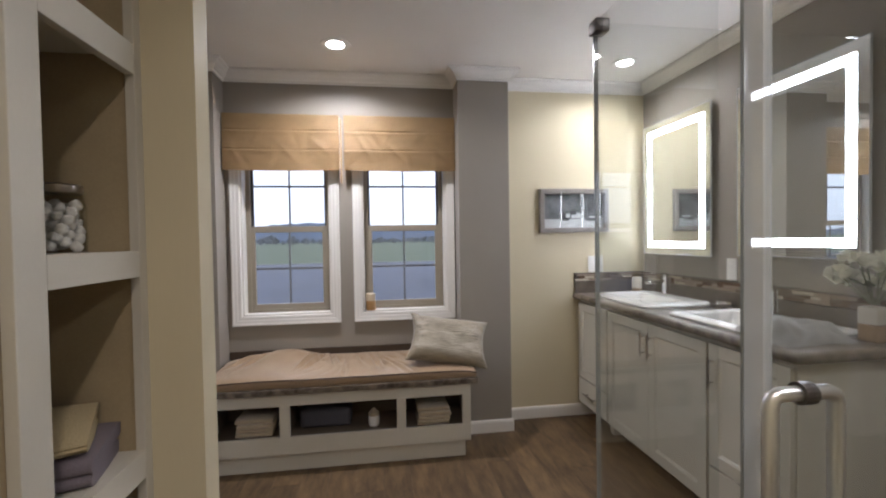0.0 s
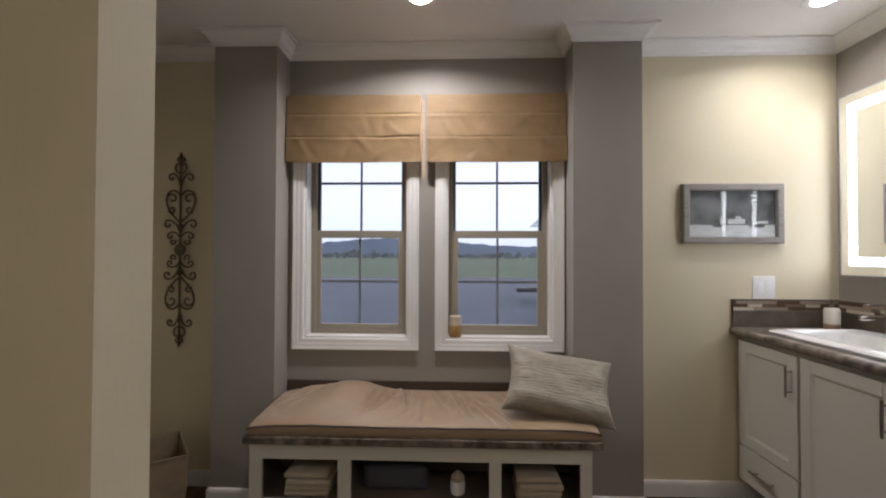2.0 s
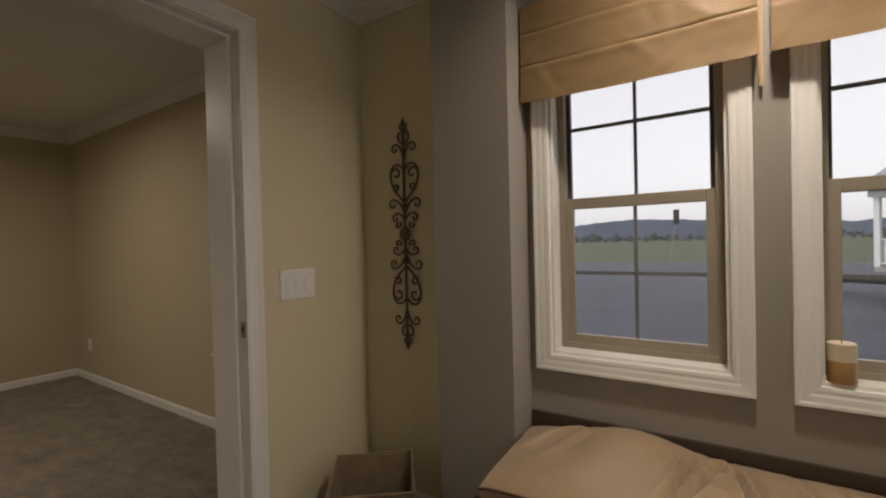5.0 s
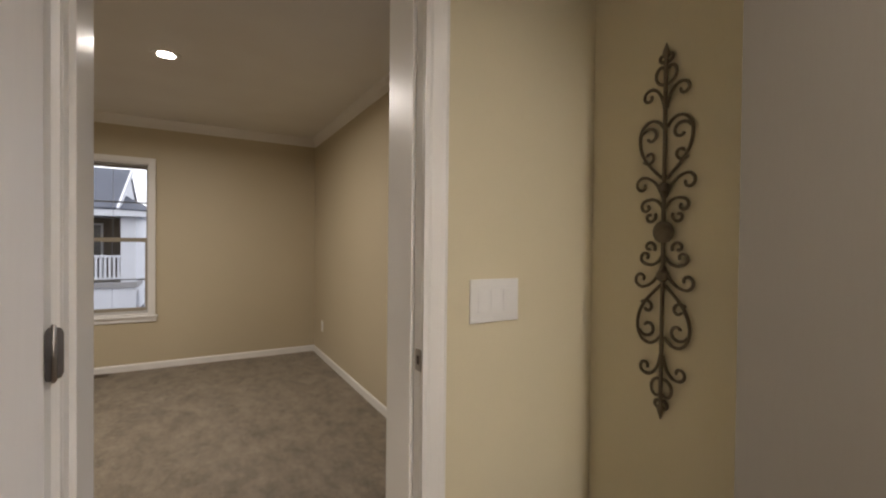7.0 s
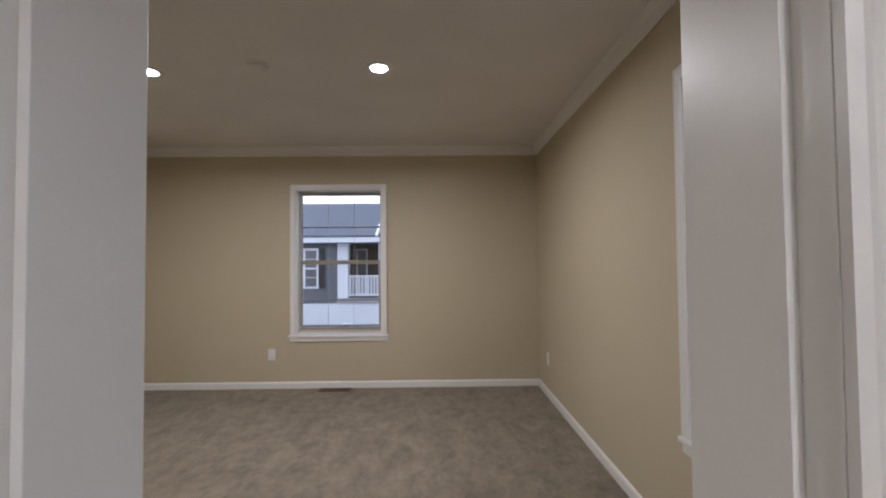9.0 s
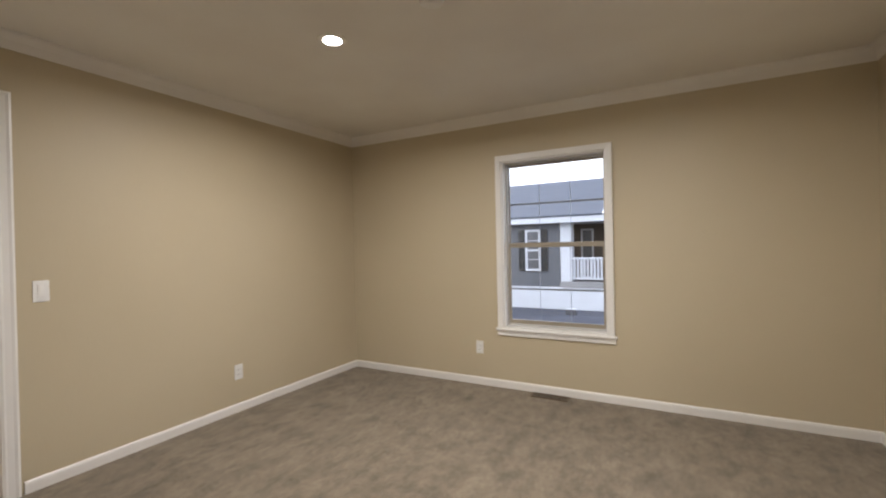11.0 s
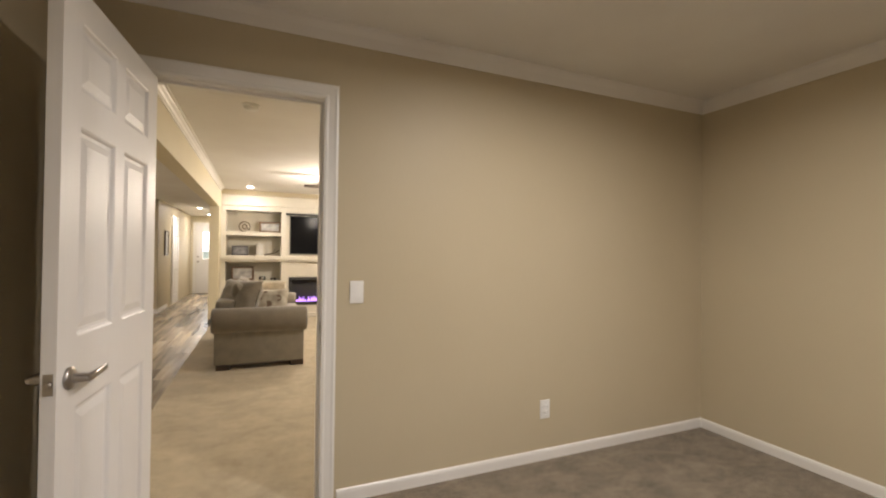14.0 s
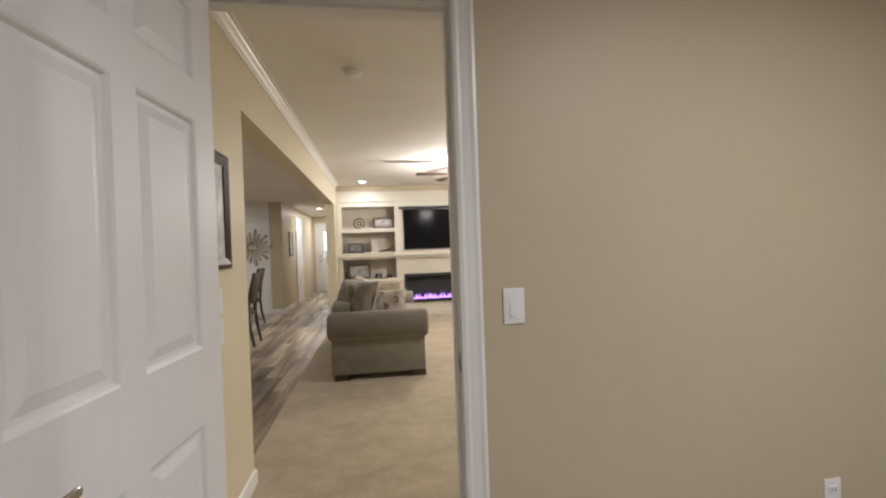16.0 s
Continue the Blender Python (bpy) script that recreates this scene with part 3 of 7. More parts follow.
# cushion with a slack, rumpled top
cushion = thing("bench_cushion", "slightly rumpled tan satin bench cushion with piped edge", "cushion", pose(-0.3, 3.23, 0.4855))
NX, NY = 170, 50
CX0, CX1, CY0, CY1 = -1.062, 0.478, 2.998, 3.462


def cushion_top(u, v):
    x, y = CX0 + (CX1 - CX0) * u, CY0 + (CY1 - CY0) * v
    if y > 3.3:
        x = max(min(x, 0.44), -1.066)
    z = 0.548 + 0.020 * v + 0.050 * math.exp(-((x + 0.70) / 0.17) ** 2 - ((y - 3.42) / 0.15) ** 2)
    z += 0.010 * math.exp(-((x + 0.78) / 0.10) ** 2 - ((y - 3.20) / 0.2) ** 2)
    edge = min(u, 1 - u) * 26, min(v, 1 - v) * 9
    z -= 0.018 * (math.exp(-edge[0] * 1.3) + math.exp(-edge[1] * 1.3))
    for cx, cy, ang, wid, amp in ((-0.92, 3.36, 0.9, 0.020, 0.016), (-0.86, 3.33, 1.1, 0.018, 0.012), (-0.54, 3.28, 1.25, 0.014, 0.020), (-0.50, 3.27, 1.22, 0.012, 0.018), (-0.40, 3.33, 1.75, 0.012, 0.014), (-0.36, 3.31, 1.8, 0.012, 0.010), (-0.22, 3.30, 1.85, 0.013, 0.015), (-0.14, 3.26, 1.8, 0.014, 0.020), (-0.09, 3.25, 1.75, 0.012, 0.016), (-0.02, 3.16, 2.0, 0.013, 0.013), (0.04, 3.14, 2.05, 0.012, 0.010), (-0.30, 3.16, 1.6, 0.013, 0.010)):
        dx, dy = x - cx, y - cy
        along, off = dx * math.cos(ang) + dy * math.sin(ang), -dx * math.sin(ang) + dy * math.cos(ang)
        z += 1.6 * amp * (math.exp(-((off - wid) / wid) ** 2) - 1.3 * math.exp(-(off / wid) ** 2)) * math.exp(-(along / 0.11) ** 2)
    wave = x * 13 + 2.5 * noise.noise((x * 4, y * 3, 3))
    crease = max(0.0, 1 - 4.5 * abs(noise.noise((wave, y * 2.2, 7)))) * max(0.0, min(1.0, 0.35 + 1.3 * noise.noise((x * 3, y * 5, 11))))
    z -= 0.0055 * crease * (1 - math.exp(-edge[1] * 1.5)) * (1 - math.exp(-edge[0] * 1.5))
    return x, y, z + 0.003 * noise.noise((x * 9, y * 9, 0))


bm = bmesh.new()
grid = [[bm.verts.new(cushion_top(i / NX, j / NY)) for i in range(NX + 1)] for j in range(NY + 1)]
for j in range(NY):
    for i in range(NX):
        bm.faces.new((grid[j][i], grid[j][i + 1], grid[j + 1][i + 1], grid[j + 1][i]))
rim = [grid[0][i] for i in range(NX + 1)] + [grid[j][NX] for j in range(1, NY + 1)] + [grid[NY][i] for i in range(NX - 1, -1, -1)] + [grid[j][0] for j in range(NY - 1, 0, -1)]
mid = [bm.verts.new((p.co.x * 1.001 - 0.0003, p.co.y - (0.004 if p.co.y < 3.1 else 0), 0.508)) for p in rim]
low = [bm.verts.new((p.co.x, p.co.y + (0.004 if p.co.y < 3.1 else 0), 0.4865)) for p in rim]
for a, b in ((rim, mid), (mid, low)):
    for i in range(len(a)):
        k = (i + 1) % len(a)
        bm.faces.new((a[i], a[k], b[k], b[i]))
bm.faces.new(low)
put("cushion_body", bm, CUSHION, cushion, smooth=60)
pts = [cushion_top(i / 60, 0) for i in range(61)] + [cushion_top(1, j / 16) for j in range(1, 12)]
pts = [(x, y - 0.002, z + 0.001) for x, y, z in pts]
put("piping", tube(bmesh.new(), [cushion_top(0, j / 16) for j in range(12, 0, -1)] + pts, 0.0042, 6), PIPING, cushion, "darker brown piping", 60)


# pleated scatter pillow
def pillow_mesh(w, h, t, pleats=0.0, n=44, pinch=0.12):
    bm = bmesh.new()
    for side in (1, -1):
        g = []
        for j in range(n + 1):
            row = []
            for i in range(n + 1):
                u, v = 2 * i / n - 1, 2 * j / n - 1
                pu, pv = 1 - pinch * (1 - v * v) * abs(u) ** 3 * 0.5, 1 - pinch * (1 - u * u) * abs(v) ** 3 * 0.5
                z = t * ((1 - u ** 4) * (1 - v ** 4)) ** 0.55
                z += pleats * math.sin(v * 72 + 7 * noise.noise((u * 1.6, v * 2.5, side))) * (0.45 + 1.1 * noise.noise((u * 3.5, v * 7, 5 + side))) * (1 - u ** 6) * (1 - v ** 4)
                z += pleats * 0.9 * noise.noise((u * 5, v * 16, 8)) * (1 - v ** 4)
                z += 0.13 * t * noise.noise((u * 2.6, v * 2.6, 2 * side)) + 0.10 * t * noise.noise((u * 7, v * 4, 3)) * abs(u) ** 2
                row.append(bm.verts.new((u * w * pu, v * h * pv, side * max(z, 0.0))))
            g.append(row)
        for j in range(n):
            for i in range(n):
                bm.faces.new((g[j][i], g[j][i + 1], g[j + 1][i + 1], g[j + 1][i]))
    bmesh.ops.remove_doubles(bm, verts=bm.verts, dist=0.0012)
    return bm


pillow = thing("scatter_pillow", "silver-beige pleated satin pillow leaning on the window seat", "pillow", pose(0.335, 3.165, 0.548))
p = part("pillow_cover", pillow_mesh(0.256, 0.166, 0.068, 0.0017, 96, 0.26), PILLOWCLOTH, pillow, smooth=60)
p.matrix_basis = pose(0.0, 0.0, 0.128, 50, 9, -4)

# folded towels and jars in the cubbies
def towel_stack(x, y, z, w, d, n, mat, label, th=0.026, rz=0):
    root = thing("towel_stack", label, "towels", pose(x, y, z, 0, 0, rz), "folded towels")
    for i in range(n):
        bm = bmesh.new()
        o = 0.006 * ((i * 7) % 3 - 1)
        zz = i * th
        path = [(-d / 2 + o, zz + 0.001), (d / 2 + o, zz + 0.001), (d / 2 + 0.008 + o, zz + th * 0.35), (d / 2 + 0.006 + o, zz + th * 0.75), (d / 2 + o, zz + th - 0.001), (-d / 2 + o, zz + th - 0.001), (-d / 2 - 0.01 + o, zz + th * 0.5)]
        ends = []
        for xx in (-w / 2, -w / 6, w / 6, w / 2):
            ends.append([bm.verts.new((xx + o, -a, b + 0.002 * noise.noise((xx * 30, a * 30, i)))) for a, b in path])
        for a, b in zip(ends, ends[1:]):
            for k in range(len(path)):
                m = (k + 1) % len(path)
                bm.faces.new((a[k], a[m], b[m], b[k]))
        bm.faces.new(ends[0])
        bm.faces.new(ends[-1])
        bmesh.ops.bevel(bm, geom=list(bm.edges), offset=0.003, segments=1, affect="EDGES")
        part("folded_towel", bm, mat, root, smooth=50)
    return root


towel_stack(-0.805, 3.12, ZA - 0.002, 0.20, 0.17, 4, TOWEL, "stack of folded beige towels in a bench cubby")
towel_stack(0.225, 3.12, ZA - 0.002, 0.19, 0.17, 4, TOWEL, "stack of folded yellow-beige towels in a bench cubby")
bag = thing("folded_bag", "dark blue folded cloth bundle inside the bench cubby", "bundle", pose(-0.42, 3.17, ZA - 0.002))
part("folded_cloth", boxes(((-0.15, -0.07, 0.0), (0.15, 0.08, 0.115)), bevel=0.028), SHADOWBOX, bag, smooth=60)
jar = thing("lidded_jar", "small white lidded jar inside the bench cubby", "jar", pose(-0.135, 3.10, ZA - 0.002))
part("jar_body", lathe(bmesh.new(), [(0.03, 0), (0.034, 0.01), (0.034, 0.05), (0.028, 0.058)]), PORCELAIN, jar, smooth=40)
part("lid", lathe(bmesh.new(), [(0.03, 0.0585), (0.031, 0.075), (0.018, 0.09), (0.006, 0.1)]), TOWEL, jar.children[0], "beige domed lid", smooth=40)

# roman shades over both windows
def roman_shade(name, x0, x1, seed, label):
    root = thing("roman_shade", label, "window shade", pose((x0 + x1) / 2, 3.45, 1.785), "roman shades")
    bm = bmesh.new()
    nx, nz = 70, 80
    zt, zb = 2.148, 1.783

    def f(i, j):
        u, v = i / nx, j / nz
        z = zb + (zt - zb) * v
        y = 3.425 - 0.010 * (1 - v)
        for fold in (0.37, 0.71):
            d = v - fold
            y -= 0.0020 * math.exp(-((d + 0.03) / 0.035) ** 2) - 0.0055 * math.exp(-((d - 0.006) / 0.009) ** 2) * (0.75 + 0.35 * math.sin(u * 9 + seed))
        for k in range(11):
            cx, cv, a = (0.05 + 0.09 * k + 0.05 * math.sin(seed * 3 + k)), 0.35 + 0.3 * math.sin(seed + 2.3 * k), 0.9 * math.sin(seed * 2 + k * 1.7)
            du, dv = (u - cx) * 0.75, (v - cv) * 0.36
            off, al = du * math.cos(a) - dv * math.sin(a), du * math.sin(a) + dv * math.cos(a)
            y -= (0.0048 if k % 2 else -0.0035) * math.exp(-(off / 0.018) ** 2 - (al / 0.075) ** 2)
        y += 0.004 * noise.noise((u * 5 + seed, v * 4, 0))
        z += -0.005 * math.sin(u * math.pi) * (1 - v)
        return (x0 + (x1 - x0) * u, y, z)
    g = [[bm.verts.new(f(i, j)) for i in range(nx + 1)] for j in range(nz + 1)]
    for j in range(nz):
        for i in range(nx):
            bm.faces.new((g[j][i], g[j][i + 1], g[j + 1][i + 1], g[j + 1][i]))
    bmesh.ops.solidify(bm, geom=list(bm.faces), thickness=0.004)
    put("shade_cloth", bm, SHADECLOTH, root, smooth=60)
    put("head_board", boxes(((x0 + 0.004, 3.432, 2.118), (x1 - 0.004, 3.486, 2.142))), SHADECLOTH, root)
    for xs0 in (x0, x1 - 0.004):
        put("side_return", boxes(((xs0, 3.43, 1.80), (xs0 + 0.004, 3.487, 2.146))), SHADECLOTH, root)
    return root


roman_shade("a", -1.07, -0.338, 1.0, "short gold-tan roman shade pulled up over the window")
roman_shade("b", -0.306, 0.44, 4.2, "short gold-tan roman shade pulled up beside another")
# Added strip that stands for the left shade's inner side return.
cord = thing("shade_cord", "thin tan strip standing for the left shade's inner side return", "cord", pose(-0.322, 3.47, 1.70))
put("strip", boxes(((-0.334, 3.468, 1.705), (-0.324, 3.478, 2.14)), bevel=0.002), SHADECLOTH, cord)
put("cord_screw", lathe(bmesh.new(), [(0.004, 3.468), (0.004, 3.465), (0.001, 3.463)], 10, (-0.329, 0, 2.10), "y"), BLACKMET, cord)

# candle on the sill
WAX = material("two_tone_wax", (0.62, 0.53, 0.38), 0.5, fine=0.02)
WAXB = material("amber_wax", (0.42, 0.24, 0.09), 0.45, second=(0.50, 0.31, 0.13), scale=30, fine=0.04)
candle = thing("pillar_candle", "two-tone cream and amber pillar candle on the window sill", "candle", pose(-0.152, 3.505, 0.834))
part("lower_wax", lathe(bmesh.new(), [(0.031, 0), (0.033, 0.003), (0.033, 0.064)], 28), WAXB, candle, "amber lower half", smooth=40)
part("upper_wax", lathe(bmesh.new(), [(0.033, 0.0642), (0.033, 0.112), (0.029, 0.115), (0.012, 0.111)], 28), WAX, candle, smooth=40)
part("wick", tube(bmesh.new(), [(0, 0, 0.110), (0.001, 0, 0.121)], 0.001, 6), BLACKMET, candle)

# scrolled iron wall ornament
orn = thing("wall_ornament", "tall dark bronze scrolled iron ornament on the cream wall", "wall decor", pose(-1.690, YB, 1.308))
part("stem", tube(bmesh.new(), [(0, -0.014, -0.50), (0, -0.014, 0.50)], 0.006, 8), BLACKMET, orn, smooth=60)
part("medallion", lathe(bmesh.new(), [(0.012, -0.003), (0.030, -0.008), (0.034, -0.014), (0.026, -0.022), (0.008, -0.026)], 20, (0, 0, 0), "y"), BLACKMET, orn, smooth=40)


def spiral(cx, cz, r, a0, turns, sgn, grow=0.28, n=22):
    return [(cx + sgn * r * (1 - (1 - grow) * k / n) * math.cos(a0 + turns * 2 * math.pi * k / n), -0.012, cz + r * (1 - (1 - grow) * k / n) * math.sin(a0 + turns * 2 * math.pi * k / n)) for k in range(n + 1)]


def bez(*p, n=16):
    out = []
    for k in range(n + 1):
        t = k / n
        q = [Vector(a) for a in p]
        while len(q) > 1:
            q = [a.lerp(b, t) for a, b in zip(q, q[1:])]
        out.append(q[0])
    return [(a.x, -0.012, a.y) for a in out]


scrolls = []
for up in (1, -1):
    for s in (1, -1):
        # large heart with curled ends
        scrolls.append([(x * s, y, z * up) for x, y, z in bez((0.006, 0.155), (0.05, 0.20), (0.10, 0.23), (0.096, 0.30), (0.085, 0.345), (0.03, 0.352), (0.006, 0.305))])
        scrolls.append([(x * s, y, z * up) for x, y, z in spiral(0.048, 0.285, 0.030, 0.4, 0.85, 1)])
        scrolls.append([(x * s, y, z * up) for x, y, z in spiral(0.050, 0.225, 0.022, -0.6, -0.85, 1)])
        scrolls.append([(x * s, y, z * up) for x, y, z in bez((0.004, 0.10), (0.02, 0.15), (0.05, 0.165), (0.07, 0.165)) + spiral(0.07, 0.141, 0.024, 1.5, -0.8, 1)])
        scrolls.append([(x * s, y, z * up) for x, y, z in bez((0.004, 0.07), (0.02, 0.10), (0.04, 0.10), (0.058, 0.095)) + spiral(0.056, 0.075, 0.020, 1.5, -0.85, 1)])
        scrolls.append([(x * s, y, z * up) for x, y, z in spiral(0.044, 0.045, 0.019, 2.6, 0.9, 1)])
        scrolls.append([(x * s, y, z * up) for x, y, z in bez((0.004, 0.36), (0.01, 0.41), (0.035, 0.43), (0.052, 0.425)) + spiral(0.052, 0.404, 0.021, 1.5, -0.8, 1)])
        scrolls.append([(x * s, y, z * up) for x, y, z in bez((0.004, 0.43), (0.03, 0.43), (0.045, 0.46), (0.030, 0.485), (0.015, 0.49), (0.004, 0.475))])
        scrolls.append([(x * s, y, z * up) for x, y, z in bez((0.003, 0.495), (0.015, 0.49), (0.028, 0.505), (0.020, 0.520), (0.005, 0.515))])
for pts in scrolls:
    part("scroll", tube(bmesh.new(), pts, 0.0048, 6), BLACKMET, orn, smooth=60)
for up in (1, -1):
    part("finial", lathe(bmesh.new(), [(0.004, 0), (0.011, 0.014), (0.009, 0.026), (0.004, 0.04), (0.001, 0.05)] if up > 0 else [(0.004, 0), (0.011, -0.014), (0.009, -0.026), (0.004, -0.04), (0.001, -0.05)], 12, (0, -0.014, 0.5 * up)), BLACKMET, orn, smooth=50)
    part("collar", lathe(bmesh.new(), [(0.005, 0.11 * up), (0.016, 0.118 * up), (0.016, 0.138 * up), (0.005, 0.146 * up)], 12, (0, -0.014, 0)), BLACKMET, orn, smooth=50)


# wall plates
def wall_plate(kind, gangs, at, label, group="", w1=0.07, h=0.115):
    """A plate in its own x-z plane that looks towards -y."""
    w = w1 + (gangs - 1) * 0.046
    root = thing("switch_plate" if kind == "switch" else "wall_outlet", label, "light switch" if kind == "switch" else "outlet", at, group)
    part("plate", boxes(((-w / 2, -0.006, -h / 2), (w / 2, 0, h / 2)), bevel=0.0022), PLATE, root, smooth=40)
    for g in range(gangs):
        x = (g - (gangs - 1) / 2) * 0.046
        if kind == "switch":
            bm = boxes(((x - 0.0165, -0.0095, -0.033), (x + 0.0165, -0.0058, 0.033)), bevel=0.0015)
            for v in bm.verts:
                if v.co.y < -0.008 and v.co.z > 0:
                    v.co.y += 0.0022
            part("rocker", bm, PLATE, root, smooth=40)
        else:
            for dz in (-0.019, 0.019):
                part("socket", boxes(((x - 0.017, -0.0085, dz - 0.014), (x + 0.017, -0.0058, dz + 0.014)), bevel=0.003), PLATE, root, smooth=40)
                part("slots", boxes(((x - 0.008, -0.0088, dz - 0.004), (x - 0.006, -0.0084, dz + 0.005)), ((x + 0.006, -0.0088, dz - 0.004), (x + 0.008, -0.0084, dz + 0.005))), SUBFLOOR, root, "dark slots")
        for dz in (-0.043, 0.043):
            part("screw", lathe(bmesh.new(), [(0.0028, -0.0058), (0.0028, -0.0066), (0.001, -0.007)], 8, (x, 0, dz), "y"), PLATE, root)
    return root


wall_plate("switch", 3, pose(XL, 3.068, 1.100, 0, 0, 90), "white three-gang rocker switch plate beside the bathroom door", w1=0.085, h=0.128)
wall_plate("switch", 2, pose(1.498, YB, 1.115), "white two-gang switch plate above the vanity backsplash", h=0.122)
wall_plate("outlet", 1, pose(XR, 2.66, 1.12, 0, 0, -90), "white outlet plate on the grey mirror wall", "outlets", h=0.122)

# storage bin in the corner
BIN = material("tan_fabric_bin", (0.27, 0.20, 0.12), 0.85, second=(0.22, 0.16, 0.095), scale=20, bump=0.5, bump_scale=300, fine=0.1)
binroot = thing("storage_bin", "open square tan fabric storage bin on the floor", "storage bin", pose(-1.64, 3.16, 0.0, 0, 0, 38.5))
bm = bmesh.new()
s, b, hgt, tk = 0.163, 0.150, 0.33, 0.006
o = [(-1, -1), (1, -1), (1, 1), (-1, 1)]
rings = [[bm.verts.new((x * q, y * q, z)) for x, y in o] for q, z in ((b, 0.0), (s, hgt), (s - tk, hgt + 0.001), (b - tk, 0.008))]
for a, c in zip(rings, rings[1:]):
    for k in range(4):
        bm.faces.new((a[k], a[(k + 1) % 4], c[(k + 1) % 4], c[k]))
bm.faces.new(rings[0])
bm.faces.new(rings[-1])
bmesh.ops.subdivide_edges(bm, edges=list(bm.edges), cuts=5, use_grid_fill=True)
for v in bm.verts:
    v.co += Vector((0.006 * noise.noise(v.co * 7), 0.006 * noise.noise(v.co * 7 + Vector((5, 0, 0))), 0.012 * noise.noise(v.co * 6) if v.co.z > 0.3 else 0))
part("bin_body", bm, BIN, binroot, smooth=50)
part("rim", tube(bmesh.new(), [(x * s, y * s, hgt + 0.002 + 0.010 * noise.noise(Vector((x * s, y * s, hgt)) * 6)) for x, y in o], 0.005, 6, True), BIN, binroot)

# framed photograph on the cream wall
art = thing("framed_picture", "grey wood framed monochrome winter landscape under glass", "picture", pose(1.327, YB, 1.509))
FRAMEWOOD = material("grey_weathered_wood", (0.30, 0.275, 0.245), 0.6, second=(0.22, 0.20, 0.18), scale=12, stretch=(1, 8, 8), bump=0.3, bump_scale=90, fine=0.08)
pr = [(0, 0.0), (0, 0.030), (0.006, 0.034), (0.030, 0.034), (0.036, 0.026), (0.036, 0.0)]
part("frame", sweep(bmesh.new(), [(-0.263, -0.159), (0.263, -0.159), (0.263, 0.159), (-0.263, 0.159)], pr, True, ((1, 0, 0), (0, 0, 1), (0, -1, 0))), FRAMEWOOD, art)
SNOW = material("print_pale_grey", (0.70, 0.70, 0.71), 0.8, second=(0.55, 0.55, 0.56), scale=20, stretch=(1, 1, 4), fine=0.08)
DUSK = material("print_dark_grey", (0.05, 0.051, 0.055), 0.8, second=(0.26, 0.26, 0.27), scale=7, detail=6, fine=0.1)
part("print_sky", boxes(((-0.228, -0.012, -0.06), (0.228, -0.008, 0.124))), DUSK, art, "dark cloudy sky of the print")
part("print_ground", boxes(((-0.228, -0.013, -0.124), (0.228, -0.008, -0.06))), SNOW, art, "pale snowy ground of the print")
for x0, x1, z0, z1, mt in ((-0.02, 0.07, -0.055, -0.028, SNOW), (0.02, 0.05, -0.028, -0.014, SNOW), (-0.10, -0.04, -0.072, -0.056, DUSK), (0.09, 0.17, -0.074, -0.055, DUSK), (-0.06, -0.03, -0.05, -0.02, SNOW), (0.12, 0.19, -0.052, -0.04, SNOW)):
    part("print_shape", boxes(((x0, -0.0145, z0), (x1, -0.0132, z1))), mt, art)
pane = part("cover_glass", boxes(((-0.229, -0.0185, -0.125), (0.229, -0.0165, 0.125))), GLASS, art)
pane.visible_shadow = False

# ---- bath: vanity ----
VX = 1.355  # front of the cabinet doors
VB, VT = 0.10, 0.862


def bar_pull(root, p, length, axis):
    """A round bar handle on two posts, standing off towards -x."""
    bm = bmesh.new()
    a = (0, length / 2, 0) if axis == "y" else (0, 0, length / 2)
    P = Vector(p)
    A = Vector(a)
    tube(bm, [P + Vector((-0.028, 0, 0)) - A, P + Vector((-0.028, 0, 0)) + A], 0.0055, 10)
    for s in (-0.68, 0.68):
        tube(bm, [P + A * s, P + A * s + Vector((-0.028, 0, 0))], 0.0045, 8)
    h = part("handle", bm, NICKEL, root, "brushed nickel bar handle", 60)
    h.matrix_basis = (root.parent.matrix_basis @ root.matrix_basis).inverted()
    return h


def front(root, name, y0, y1, z0, z1, rail=0.055):
    bm = bmesh.new()
    x0, x1 = VX, VX + 0.019
    for q in (((x0, y0, z0), (x1, y0 + rail, z1)), ((x0, y1 - rail, z0), (x1, y1, z1)), ((x0, y0 + rail, z0), (x1, y1 - rail, z0 + rail)), ((x0, y0 + rail, z1 - rail), (x1, y1 - rail, z1))):
        box(bm, *q, bevel=0.002)
    r2 = rail + 0.012
    sweep(bm, [(y0 + rail, z0 + rail), (y1 - rail, z0 + rail), (y1 - rail, z1 - rail), (y0 + rail, z1 - rail)], [(0, -(x0 + 0.003)), (0.012, -(x0 + 0.010)), (0.012, -x1), (0, -x1)], True, ((0, 1, 0), (0, 0, 1), (-1, 0, 0)))
    box(bm, (x0 + 0.010, y0 + r2, z0 + r2), (x1, y1 - r2, z1 - r2))
    return put(name, bm, CABINET, root)


